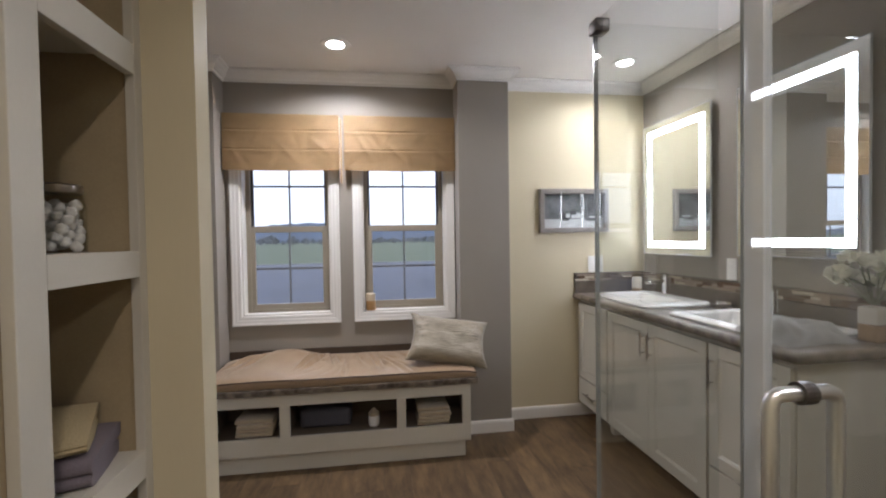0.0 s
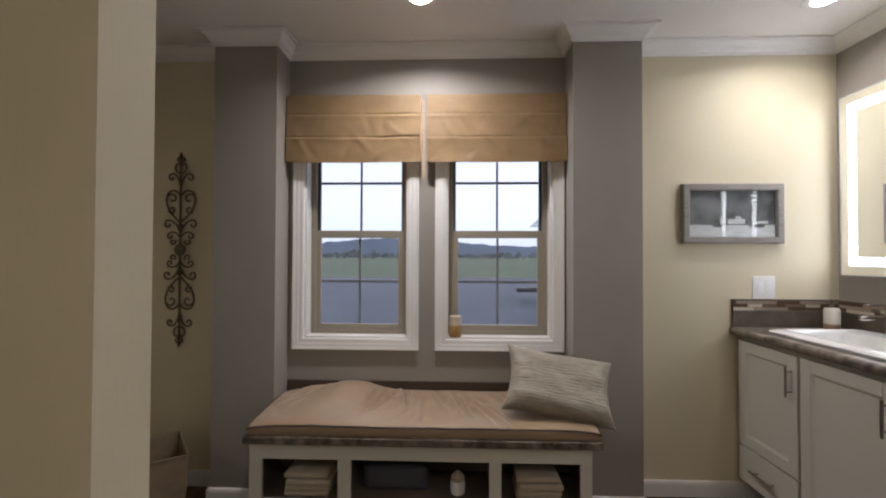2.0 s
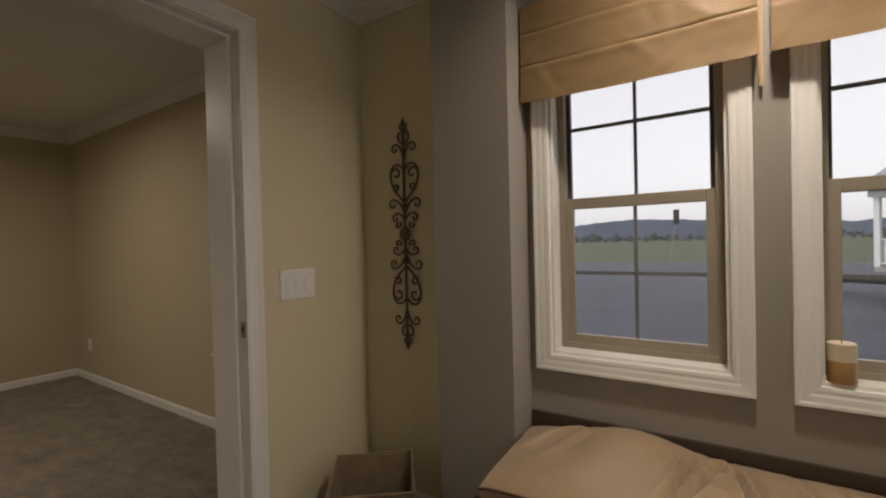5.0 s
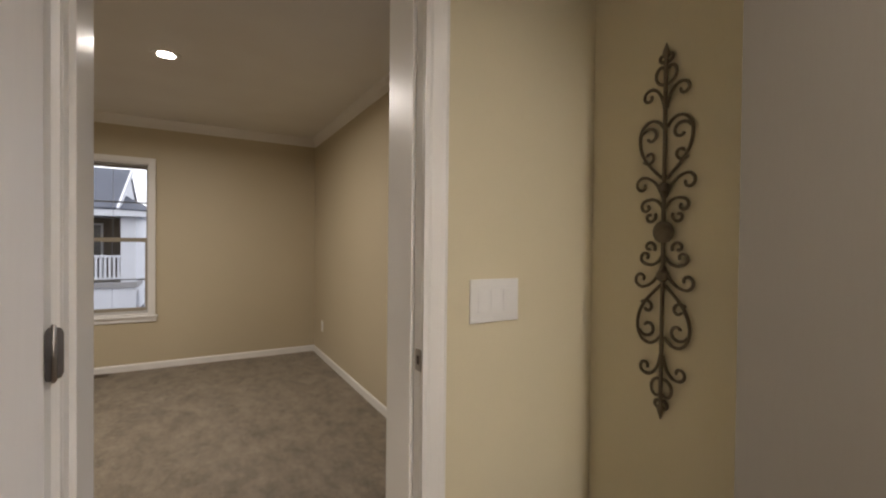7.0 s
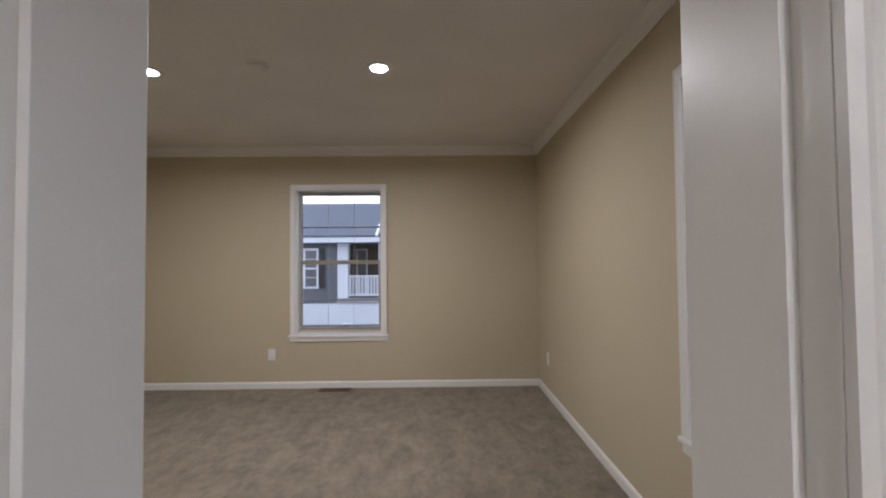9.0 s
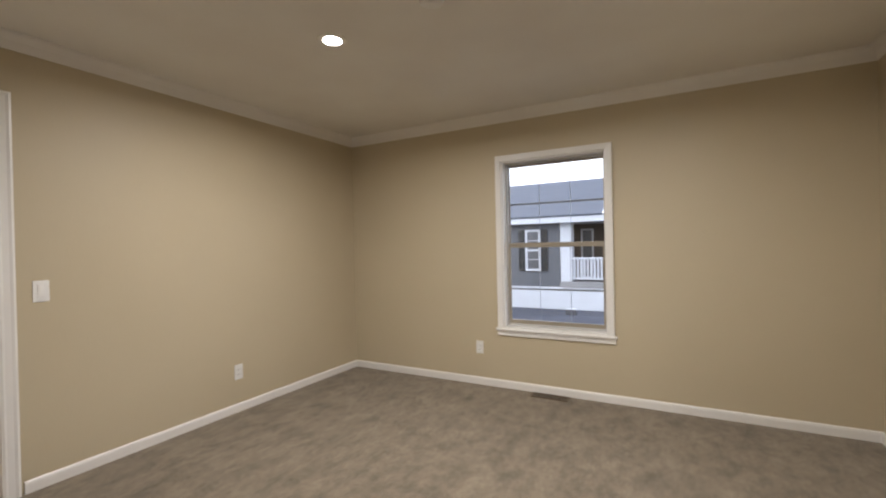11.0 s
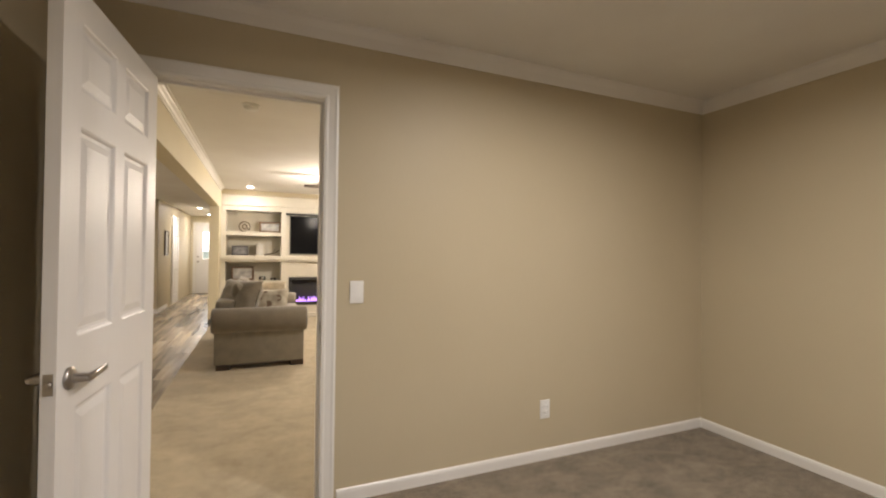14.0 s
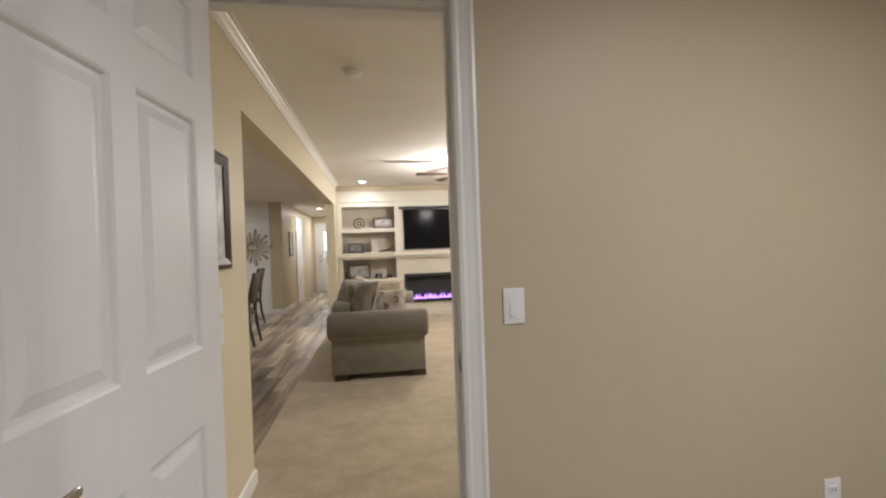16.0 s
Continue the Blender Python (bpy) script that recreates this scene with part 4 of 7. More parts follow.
def vanity_unit(y0, y1, label, doors, drawer):
    root = thing("vanity_cabinet", label, "cabinet", pose(1.6, (y0 + y1) / 2, 0), "vanity cabinets")
    put("carcass", boxes(((VX + 0.0195, y0, VB), (XR - 0.002, y1, VT)), bevel=0.001), CABINET, root)
    zd = 0.30 if drawer else VB + 0.012
    n = len(doors)
    for i, hand in enumerate(doors):
        a = y0 + 0.008 + (y1 - y0 - 0.016) * i / n + (0.002 if i else 0)
        b = y0 + 0.008 + (y1 - y0 - 0.016) * (i + 1) / n - (0.002 if i < n - 1 else 0)
        d = front(root, "door", a, b, zd, VT - 0.022)
        bar_pull(d, (VX, (a + 0.03) if hand < 0 else (b - 0.03), 0.72), 0.135, "z")
    if drawer:
        bm = boxes(((VX, y0 + 0.008, VB + 0.012), (VX + 0.019, y1 - 0.008, 0.291)), bevel=0.003)
        dr = put("drawer", bm, CABINET, root)
        bar_pull(dr, (VX, (y0 + y1) / 2, 0.20), 0.16, "y")
    for yy in (y0 + 0.05,):
        put("foot", boxes(((1.43, yy, 0.0), (1.48, yy + 0.05, VB - 0.001)), bevel=0.003), CABINET, root)
    return root


vanity_unit(3.07, 3.485, "cream vanity cabinet with one door over a drawer", [-1], True)
vanity_unit(2.205, 3.069, "cream double-door vanity cabinet under two sinks", [1, -1], False)
vanity_unit(1.80, 2.204, "cream vanity cabinet beside the shower with one door and drawer", [1], True)
# sink layout: two drop-in basins in one counter
CT0, CT1 = 0.864, 0.905
SINKS = ((3.01, 0.30), (2.222, 0.298))
counter = thing("vanity_counter", "brown stone-look laminate vanity counter with rounded front edge", "countertop", pose(1.6, 2.65, CT0))
bm = bmesh.new()
ya, yb, xa, xb = 1.775, 3.488, 1.345, XR - 0.002
ys = [ya]
for cy, hw in sorted(SINKS):
    ys += [cy - hw + 0.03, cy + hw - 0.03]
ys.append(yb)
for k, (a, b) in enumerate(zip(ys, ys[1:])):
    if k % 2 == 0:
        box(bm, (xa, a, CT0), (xb, b, CT1))
    else:
        box(bm, (xa, a, CT0), (1.43, b, CT1))
        box(bm, (1.83, a, CT0), (xb, b, CT1))
put("slab", bm, LAMINATE, counter)
bm = bmesh.new()
pr = [(0.0, 0.0), (0.012, -0.0), (0.022, 0.006), (0.027, 0.016), (0.027, 0.027), (0.021, 0.036), (0.010, 0.0412), (0.0, 0.0412)]
sweep(bm, [(xa, yb), (xa, ya), (xb, ya)], [(-a, CT0 + b) for a, b in pr])
put("edge_nosing", bm, LAMINATE, counter, smooth=50)
splash = thing("vanity_backsplash", "dark laminate backsplash topped with thin glass mosaic strips", "backsplash", pose(1.87, 2.6, CT1))
DARKLAM = material("dark_brown_laminate", (0.078, 0.063, 0.045), 0.35, second=(0.120, 0.097, 0.070), scale=18, detail=7, fine=0.12)
put("lower_band", boxes(((XR - 0.018, 1.775, CT1), (XR - 0.001, 3.488, 0.992)), ((1.33, 3.472, CT1), (XR - 0.019, 3.489, 0.992)), bevel=0.001), DARKLAM, splash)
put("grout_bed", boxes(((XR - 0.012, 1.775, 0.993), (XR - 0.001, 3.488, 1.046)), ((1.33, 3.478, 0.993), (XR - 0.013, 3.489, 1.046))), SUBFLOOR, splash)
put("top_trim", boxes(((XR - 0.019, 1.775, 1.0465), (XR - 0.001, 3.488, 1.053)), ((1.33, 3.471, 1.0465), (XR - 0.02, 3.489, 1.053))), DARKLAM, splash)


def sink(cy, hw):
    root = thing("drop_in_sink", "white porcelain rectangular drop-in sink with raised rim", "sink", pose(1.615, cy, CT1), "sinks")
    bm = bmesh.new()
    cx, hx = 0.0, 0.225
    prof = [(0.0, 0.0006), (-0.004, 0.010), (0.004, 0.017), (0.014, 0.020), (0.026, 0.024), (0.040, 0.026), (0.052, 0.020), (0.060, 0.004), (0.075, -0.075), (0.10, -0.105), (0.14, -0.115)]
    rings = []
    for off, z in prof:
        ring = []
        ax, ay = hx - off, hw - off
        r = max(0.03 - off * 0.1, 0.015)
        back = 0.075 if off > 0.045 else 0.0  # faucet deck at the wall side
        for sx, sy, a0 in ((1, 1, 0), (-1, 1, 90), (-1, -1, 180), (1, -1, 270)):
            for k in range(5):
                t = radians(a0 + k * 22.5)
                px = sx * (ax - r) + r * math.cos(t)
                if sx > 0:
                    px -= back
                ring.append(bm.verts.new((px, sy * (ay - r) + r * math.sin(t), z)))
        rings.append(ring)
    for a, b in zip(rings, rings[1:]):
        for k in range(len(a)):
            j = (k + 1) % len(a)
            bm.faces.new((a[k], a[j], b[j], b[k]))
    bm.faces.new(rings[-1])
    part("basin", bm, PORCELAIN, root, smooth=50)
    part("drain", lathe(bmesh.new(), [(0.022, -0.1145), (0.022, -0.112), (0.016, -0.110), (0.004, -0.1105)], 20, (-0.04, 0, 0)), CHROME, root, "chrome drain", smooth=40)
    return root


def faucet(cy):
    root = thing("sink_faucet", "chrome single-lever faucet on the sink deck", "faucet", pose(1.785, cy, CT1 + 0.0262), "faucets")
    part("body", lathe(bmesh.new(), [(0.027, 0.0), (0.027, 0.006), (0.021, 0.010), (0.020, 0.10), (0.022, 0.104), (0.021, 0.125), (0.012, 0.130)], 24), CHROME, root, smooth=40)
    bm = boxes(((-0.135, -0.014, 0.074), (-0.01, 0.014, 0.092)), bevel=0.005)
    for v in bm.verts:
        v.co.z += -0.12 * (v.co.x + 0.01) * -0.5
    part("spout", bm, CHROME, root, smooth=40)
    part("lever", boxes(((-0.110, -0.012, 0.131), (0.02, 0.012, 0.139)), bevel=0.003), CHROME, root, smooth=40)
    part("lift_rod", tube(bmesh.new(), [(0.035, 0, 0.0), (0.035, 0, 0.10)], 0.003, 8), CHROME, root)
    part("rod_knob", lathe(bmesh.new(), [(0.003, 0.10), (0.006, 0.105), (0.006, 0.112), (0.002, 0.115)], 10, (0.035, 0, 0)), CHROME, root)
    return root


for cy, hw in SINKS:
    sink(cy, hw)
    faucet(cy + 0.09)
CERAM = material("cream_ceramic", (0.66, 0.62, 0.54), 0.3, fine=0.01)
BROWNCER = material("tan_ceramic", (0.34, 0.23, 0.13), 0.4, fine=0.04)
soap = thing("soap_dispenser", "two-tone cream and tan soap dispenser with dark pump", "soap dispenser", pose(1.765, 3.385, CT1))
part("lower_body", lathe(bmesh.new(), [(0.032, 0), (0.034, 0.004), (0.034, 0.035)], 24), BROWNCER, soap, "tan lower band", smooth=40)
part("upper_body", lathe(bmesh.new(), [(0.034, 0.0352), (0.034, 0.105), (0.028, 0.114), (0.012, 0.116)], 24), CERAM, soap, smooth=40)
bm = lathe(bmesh.new(), [(0.011, 0.1162), (0.011, 0.128), (0.004, 0.130), (0.004, 0.148), (0.010, 0.150), (0.010, 0.158)], 14)
tube(bm, [(0, 0, 0.154), (-0.03, -0.01, 0.154), (-0.036, -0.012, 0.149)], 0.003, 8)
part("pump", bm, BLACKMET, soap, "dark metal pump", smooth=40)
dish = thing("soap_dish", "small clear glass soap dish on the counter", "soap dish", pose(1.80, 2.64, CT1))
part("dish", lathe(bmesh.new(), [(0.04, 0.0), (0.055, 0.02), (0.058, 0.032), (0.054, 0.032), (0.05, 0.02), (0.035, 0.006)], 24), CHROME, dish, smooth=40)
towel = thing("hand_towel", "crumpled grey hand towel lying on the vanity counter", "towel", pose(1.53, 1.955, CT1))
bm = bmesh.new()
g = []
for j in range(25):
    row = []
    for i in range(37):
        u, v = i / 36, j / 24
        e = min(1, 6 * min(u, 1 - u, v, 1 - v))
        z = 0.004 + 0.030 * e * (0.5 + 1.3 * noise.noise((u * 3.1, v * 2.6, 4.0))) + 0.020 * e * abs(math.sin(u * 11 + 4 * v + 2 * noise.noise((u * 2, v * 3, 1))))
        tx, ty = -0.165 + 0.32 * u + 0.03 * noise.noise((v * 4, u, 2)), -0.125 + 0.25 * v + 0.03 * noise.noise((u * 4, v, 7))
        lift = 0.028 * min(1.0, max(0.0, (ty + 0.075) / 0.03)) * min(1.0, max(0.0, (tx + 0.165) / 0.02))  # over the sink's raised rim
        row.append(bm.verts.new((tx, ty, max(z, 0.004) + lift)))
    g.append(row)
for j in range(24):
    for i in range(36):
        bm.faces.new((g[j][i], g[j][i + 1], g[j + 1][i + 1], g[j + 1][i]))
bmesh.ops.solidify(bm, geom=list(bm.faces), thickness=0.003)
GREYTOWEL = material("grey_towelling", (0.62, 0.61, 0.59), 0.95, second=(0.48, 0.47, 0.46), scale=12, bump=0.9, bump_scale=380, fine=0.1, sheen=0.4)
part("towel_cloth", bm, GREYTOWEL, towel, smooth=60)
vase = thing("flower_vase", "two-tone vase with a bunch of cream artificial flowers", "flower vase", pose(1.765, 1.855, CT1))
part("lower_vase", boxes(((-0.034, -0.034, 0.0), (0.034, 0.034, 0.065)), bevel=0.006), BROWNCER, vase, "tan lower half")
part("upper_vase", boxes(((-0.034, -0.034, 0.0655), (0.034, 0.034, 0.13)), bevel=0.006), CERAM, vase)
PETAL = material("cream_petals", (0.80, 0.78, 0.66), 0.7, fine=0.04, island=0.1)
LEAFM = material("grey_green_leaves", (0.20, 0.22, 0.14), 0.7, fine=0.08, island=0.2)


def bloom(bm, c, r, rnd, petals=12):
    for k in range(petals):
        a, el = rnd.uniform(0, 6.283), rnd.uniform(-0.2, 1.3)
        d = Vector((math.cos(a) * math.cos(el), math.sin(a) * math.cos(el), math.sin(el)))
        d = d * 0.82
        s = d.orthogonal().normalized()
        t = d.cross(s)
        C = Vector(c) + d * r * 0.25
        w = r * 0.42
        v = [bm.verts.new(q) for q in (C - s * w * 0.3, C + d * r * 0.4 - s * w + t * w * 0.3, C + d * r * 0.85 + t * w * 0.1, C + d * r * 0.4 + s * w + t * w * 0.3, C + s * w * 0.3, C + d * r * 0.35 - t * w * 0.4)]
        for q in ((0, 1, 5), (1, 2, 5), (2, 3, 5), (3, 4, 5)):
            bm.faces.new([v[i] for i in q])


rnd = random.Random(5)
for k in range(13):
    a, rr = k * 2.4, 0.035 + 0.09 * (k / 13) ** 0.6
    c = (rr * math.cos(a) - 0.01, rr * math.sin(a), 0.22 + 0.15 * rnd.random() - rr * 0.35)
    bm = bmesh.new()
    bloom(bm, c, 0.040 + 0.014 * rnd.random(), rnd, 34)
    part("flower", bm, PETAL, vase)
    part("flower_stalk", tube(bmesh.new(), [(0.01 * math.cos(a), 0.01 * math.sin(a), 0.14), (c[0], c[1], c[2])], 0.0025, 5), LEAFM, vase)
for k in range(9):
    a, rr = k * 1.9 + 0.4, 0.05 + 0.07 * rnd.random()
    c = Vector((rr * math.cos(a), rr * math.sin(a), 0.17 + 0.1 * rnd.random()))
    d = Vector((math.cos(a), math.sin(a), 0.5)).normalized()
    s = d.cross(Vector((0, 0, 1))).normalized()
    bm = bmesh.new()
    v = [bm.verts.new(q) for q in (c - d * 0.03, c - s * 0.018, c + d * 0.045, c + s * 0.018, c + Vector((0, 0, 0.008)))]
    for q in ((0, 1, 4), (1, 2, 4), (2, 3, 4), (3, 0, 4)):
        bm.faces.new([v[i] for i in q])
    part("leaf", bm, LEAFM, vase)


# lit mirrors
def lit_mirror(y0, y1, z0, z1):
    root = thing("lit_mirror", "rectangular mirror with a glowing frosted border band", "mirror", pose(XR, (y0 + y1) / 2, z0), "lit mirrors")
    put("back_box", boxes(((XR - 0.026, y0 + 0.03, z0 + 0.03), (XR - 0.001, y1 - 0.03, z1 - 0.03))), WHITE, root)
    xf = XR - 0.032
    m, w = 0.048, 0.040
    bm = boxes(((xf, y0, z0), (xf + 0.0055, y1, z1)), bevel=0.0012)
    put("mirror_glass", bm, MIRROR, root)
    bm = bmesh.new()
    a, b, c, d = y0 + m, y1 - m, z0 + m, z1 - m
    for q in (((a, c), (b, c + w)), ((a, d - w), (b, d)), ((a, c + w), (a + w, d - w)), ((b - w, c + w), (b, d - w))):
        box(bm, (xf - 0.0022, q[0][0], q[0][1]), (xf - 0.0004, q[1][0], q[1][1]))
    put("light_band", bm, FROST, root, "glowing frosted band")
    put("glass_edge", sweep(bmesh.new(), [(y0, z0), (y1, z0), (y1, z1), (y0, z1)], [(0, xf - 0.002), (-0.004, xf - 0.002), (-0.004, xf + 0.007), (0, xf + 0.007)], True, ((0, 1, 0), (0, 0, 1), (1, 0, 0))), EDGEGLASS, root, "pale polished glass edge")
    return root


EDGEGLASS = material("pale_satin_glass", (0.60, 0.62, 0.62), 0.25, 0.1, fine=0.01)
lit_mirror(2.785, 3.435, 1.188, 2.105)
lit_mirror(1.945, 2.588, 1.205, 2.10)

# ---- shower enclosure ----
shower = thing("shower_enclosure", "frameless glass shower corner with chrome clip and pull handle", "shower enclosure", pose(0.49, 1.28, 0))
for nm, q in (("side_panel", ((0.459, 1.100, 0.03), (0.467, 1.485, 1.838))), ("return_panel", ((0.469, 1.477, 0.03), (XR - 0.003, 1.485, 1.838))), ("glass_door", ((0.500, 0.30, 0.03), (0.508, 1.0475, 1.838)))):
    g = put(nm, boxes(q, bevel=0.001), SHOWERGLASS, shower)
    g.visible_shadow = False
SEAL = cloudy("cloudy_seal_strip", (0.70, 0.73, 0.75), 0.5)
SATINCHROME = material("satin_chrome", (0.80, 0.80, 0.79), 0.30, 0.9, fine=0.02)
DARKNICKEL = material("dark_nickel", (0.14, 0.13, 0.125), 0.35, 0.8, fine=0.04)
GLASSEDGE = material("polished_glass_edge", (0.46, 0.49, 0.49), 0.15, 0.6, fine=0.03)
put("door_seal", boxes(((0.496, 1.048, 0.03), (0.513, 1.0845, 1.838)), bevel=0.004), SEAL, shower, "pale seal strip", 40)
put("panel_edge", boxes(((0.4575, 1.4855, 0.03), (0.4685, 1.4885, 1.838))), GLASSEDGE, shower, "polished glass edge")
put("corner_clip", boxes(((0.449, 1.457, 1.809), (0.485, 1.497, 1.841)), bevel=0.005), DARKNICKEL, shower, "dark nickel corner clip", 40)
put("threshold", boxes(((0.43, -0.6, 0.0), (0.53, 1.515, 0.03)), ((0.531, 1.435, 0.0), (XR - 0.003, 1.515, 0.03)), bevel=0.006), PORCELAIN, shower)
bm = bmesh.new()
hy = 0.992
put("seal_lip", boxes(((0.4965, 1.085, 0.03), (0.5125, 1.090, 1.838))), GLASSEDGE, shower, "grey seal lip")
for s in (-1, 1):
    x = 0.504 + s * 0.052
    pts = [(0.504 + s * 0.006, hy, 1.095), (x - s * 0.014, hy, 1.095), (x - s * 0.004, hy, 1.091), (x, hy, 1.080), (x, hy, 0.91), (x - s * 0.004, hy, 0.899), (x - s * 0.014, hy, 0.895), (0.504 + s * 0.006, hy, 0.895)]
    tube(bm, pts, 0.0105, 14)
put("pull_handle", bm, SATINCHROME, shower, "chrome back-to-back pull handle", 50)
for hz in (1.095, 0.895):
    put("handle_washer", lathe(bmesh.new(), [(0.016, 0.494), (0.016, 0.514)], 16, (0, hy, hz), "x"), DARKNICKEL, shower, "dark washer")

# ---- built-in shelf tower ----
tower = thing("built_in_shelves", "cream built-in shelf tower with tan lining set into the wall", "shelves", pose(-0.74, 1.32, 0))
TX = -0.595
FX = TX + 0.019
T0, T1 = 1.155, 1.533
S0, S1 = 1.216, 1.472
LEVELS = ((0.10, 0.16), (0.385, 0.440), (0.815, 0.874), (1.245, 1.300), (1.67, 1.733), (2.11, 2.20))
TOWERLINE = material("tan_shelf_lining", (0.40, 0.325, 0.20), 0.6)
bm = bmesh.new()
box(bm, (TX, T0, 0.0), (FX, S0, CEILZ - 0.08), 0.0015)
box(bm, (TX, S1, 0.0), (FX, T1 - 0.033, CEILZ - 0.08), 0.0015)
for a, b in LEVELS:
    box(bm, (TX, S0, a), (FX, S1, b), 0.0015)
put("face_frame", bm, CABINET, tower)
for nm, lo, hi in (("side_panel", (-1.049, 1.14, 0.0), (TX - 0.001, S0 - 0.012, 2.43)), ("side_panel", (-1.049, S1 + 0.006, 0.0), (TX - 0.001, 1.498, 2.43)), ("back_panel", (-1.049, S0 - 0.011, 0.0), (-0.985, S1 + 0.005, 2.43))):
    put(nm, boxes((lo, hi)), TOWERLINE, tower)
for a, b in LEVELS:
    put("shelf", boxes(((-0.984, S0 - 0.01, b - 0.022), (TX - 0.001, S1 + 0.004, b - 0.001)), bevel=0.001), CABINET, tower)
structure("wall_beside_shelves", boxes(((-1.05, -1.6, 0), (TX + 0.004, 1.139, TOPZ))), CREAM, "cream painted wall beside the built-in shelves", "wall")
cjar = thing("canister_jar", "glass jar with metal lid filled with white cotton balls", "jar", pose(-0.700, 1.428, 1.299) @ Matrix.Diagonal((0.86, 0.86, 0.9, 1)))
COTTON = material("white_cotton", (0.72, 0.70, 0.66), 0.95, bump=0.6, bump_scale=120, fine=0.08)
JARGLASS = clear_glass("jar_glass", (0.96, 0.97, 0.96))
jg = part("jar_glass", lathe(bmesh.new(), [(0.045, 0.0), (0.052, 0.008), (0.053, 0.10), (0.046, 0.122), (0.042, 0.13)], 28), JARGLASS, cjar, smooth=50)
jg.visible_shadow = False
rnd = random.Random(9)
for k in range(44):
    a = k * 2.399
    r = (0.037, 0.024, 0.034, 0.010)[k % 4]
    bm = bmesh.new()
    bmesh.ops.create_icosphere(bm, subdivisions=2, radius=0.0125)
    for v in bm.verts:
        v.co *= 1 + 0.35 * noise.noise(v.co * 90 + Vector((k, 0, 0)))
        v.co += Vector((r * math.cos(a), r * math.sin(a), 0.013 + 0.0022 * k))
    part("cotton_ball", bm, COTTON, cjar, smooth=60)
part("lid", lathe(bmesh.new(), [(0.045, 0.1305), (0.047, 0.133), (0.047, 0.147), (0.043, 0.150), (0.01, 0.151)], 28), NICKEL, cjar, "brushed metal lid", smooth=40)
YELT = material("cream_towelling", (0.52, 0.43, 0.25), 0.95, bump=0.9, bump_scale=380, fine=0.1)
LILT = material("lilac_grey_towelling", (0.22, 0.19, 0.22), 0.95, bump=0.9, bump_scale=380, fine=0.1)


def folded(x, y, z, w, d, layers, th, mat, label, rz, sag):
    """A towel folded into soft layers; sag lets its front edge droop."""
    root = thing("folded_towel", label, "towel", pose(x, y, z, 0, 0, rz), "shelf towels")
    for k in range(layers):
        bm = bmesh.new()
        n, m = 14, 12
        rings = []
        for i in range(n + 1):
            u = -w / 2 + w * i / n
            ring = []
            for q in range(m):
                a = 2 * math.pi * q / m
                cy, cz = math.cos(a), math.sin(a)
                py = d / 2 * math.copysign(abs(cy) ** 0.45, cy)
                pz = th * (k + 0.5) + th * 0.5 * math.copysign(abs(cz) ** 0.6, cz)
                pz += sag * (py / d) * k / max(layers - 1, 1)
                wob = Vector((u * 9, py * 9, k * 3.0))
                ring.append(bm.verts.new((u + 0.008 * noise.noise(wob), py + 0.007 * noise.noise(wob + Vector((4, 0, 0))), max(0.0006, pz + 0.005 * k * noise.noise(wob + Vector((0, 7, 0)))))))
            rings.append(ring)
        for a, b in zip(rings, rings[1:]):
            for q in range(m):
                bm.faces.new((a[q], a[(q + 1) % m], b[(q + 1) % m], b[q]))
        bm.faces.new(rings[0])
        bm.faces.new(rings[-1])
        part("fold", bm, mat, root, smooth=60)
    return root


folded(-0.745, 1.372, 0.873, 0.28, 0.17, 2, 0.030, LILT, "folded lilac-grey towel on a lower shelf", 14, 0.02)
folded(-0.745, 1.350, 0.9345, 0.25, 0.15, 2, 0.021, YELT, "folded cream towel lying on another towel", 24, 0.03)
WICKER = material("grey_wicker", (0.26, 0.25, 0.25), 0.8, second=(0.14, 0.135, 0.135), scale=40, stretch=(1, 1, 3), bump=1.0, bump_scale=60, fine=0.2)
bask = thing("wicker_basket", "grey woven wicker basket on the lowest open shelf", "basket", pose(-0.75, 1.34, 0.439))
for k in range(16):
    w = 0.10 + 0.0015 * k
    part("weave_row", tube(bmesh.new(), [(x * w * 1.25, y * w, 0.012 + 0.0205 * k + 0.004 * math.sin(14 * (x + y) + k * 3.14)) for x, y in [(math.copysign(abs(math.cos(t)) ** 0.35, math.cos(t)), math.copysign(abs(math.sin(t)) ** 0.35, math.sin(t))) for t in (2 * math.pi * i / 40 for i in range(40))]], 0.0108, 6, True), WICKER, bask, smooth=60)
part("basket_base", boxes(((-0.12, -0.095, 0.001), (0.12, 0.095, 0.012))), WICKER, bask)


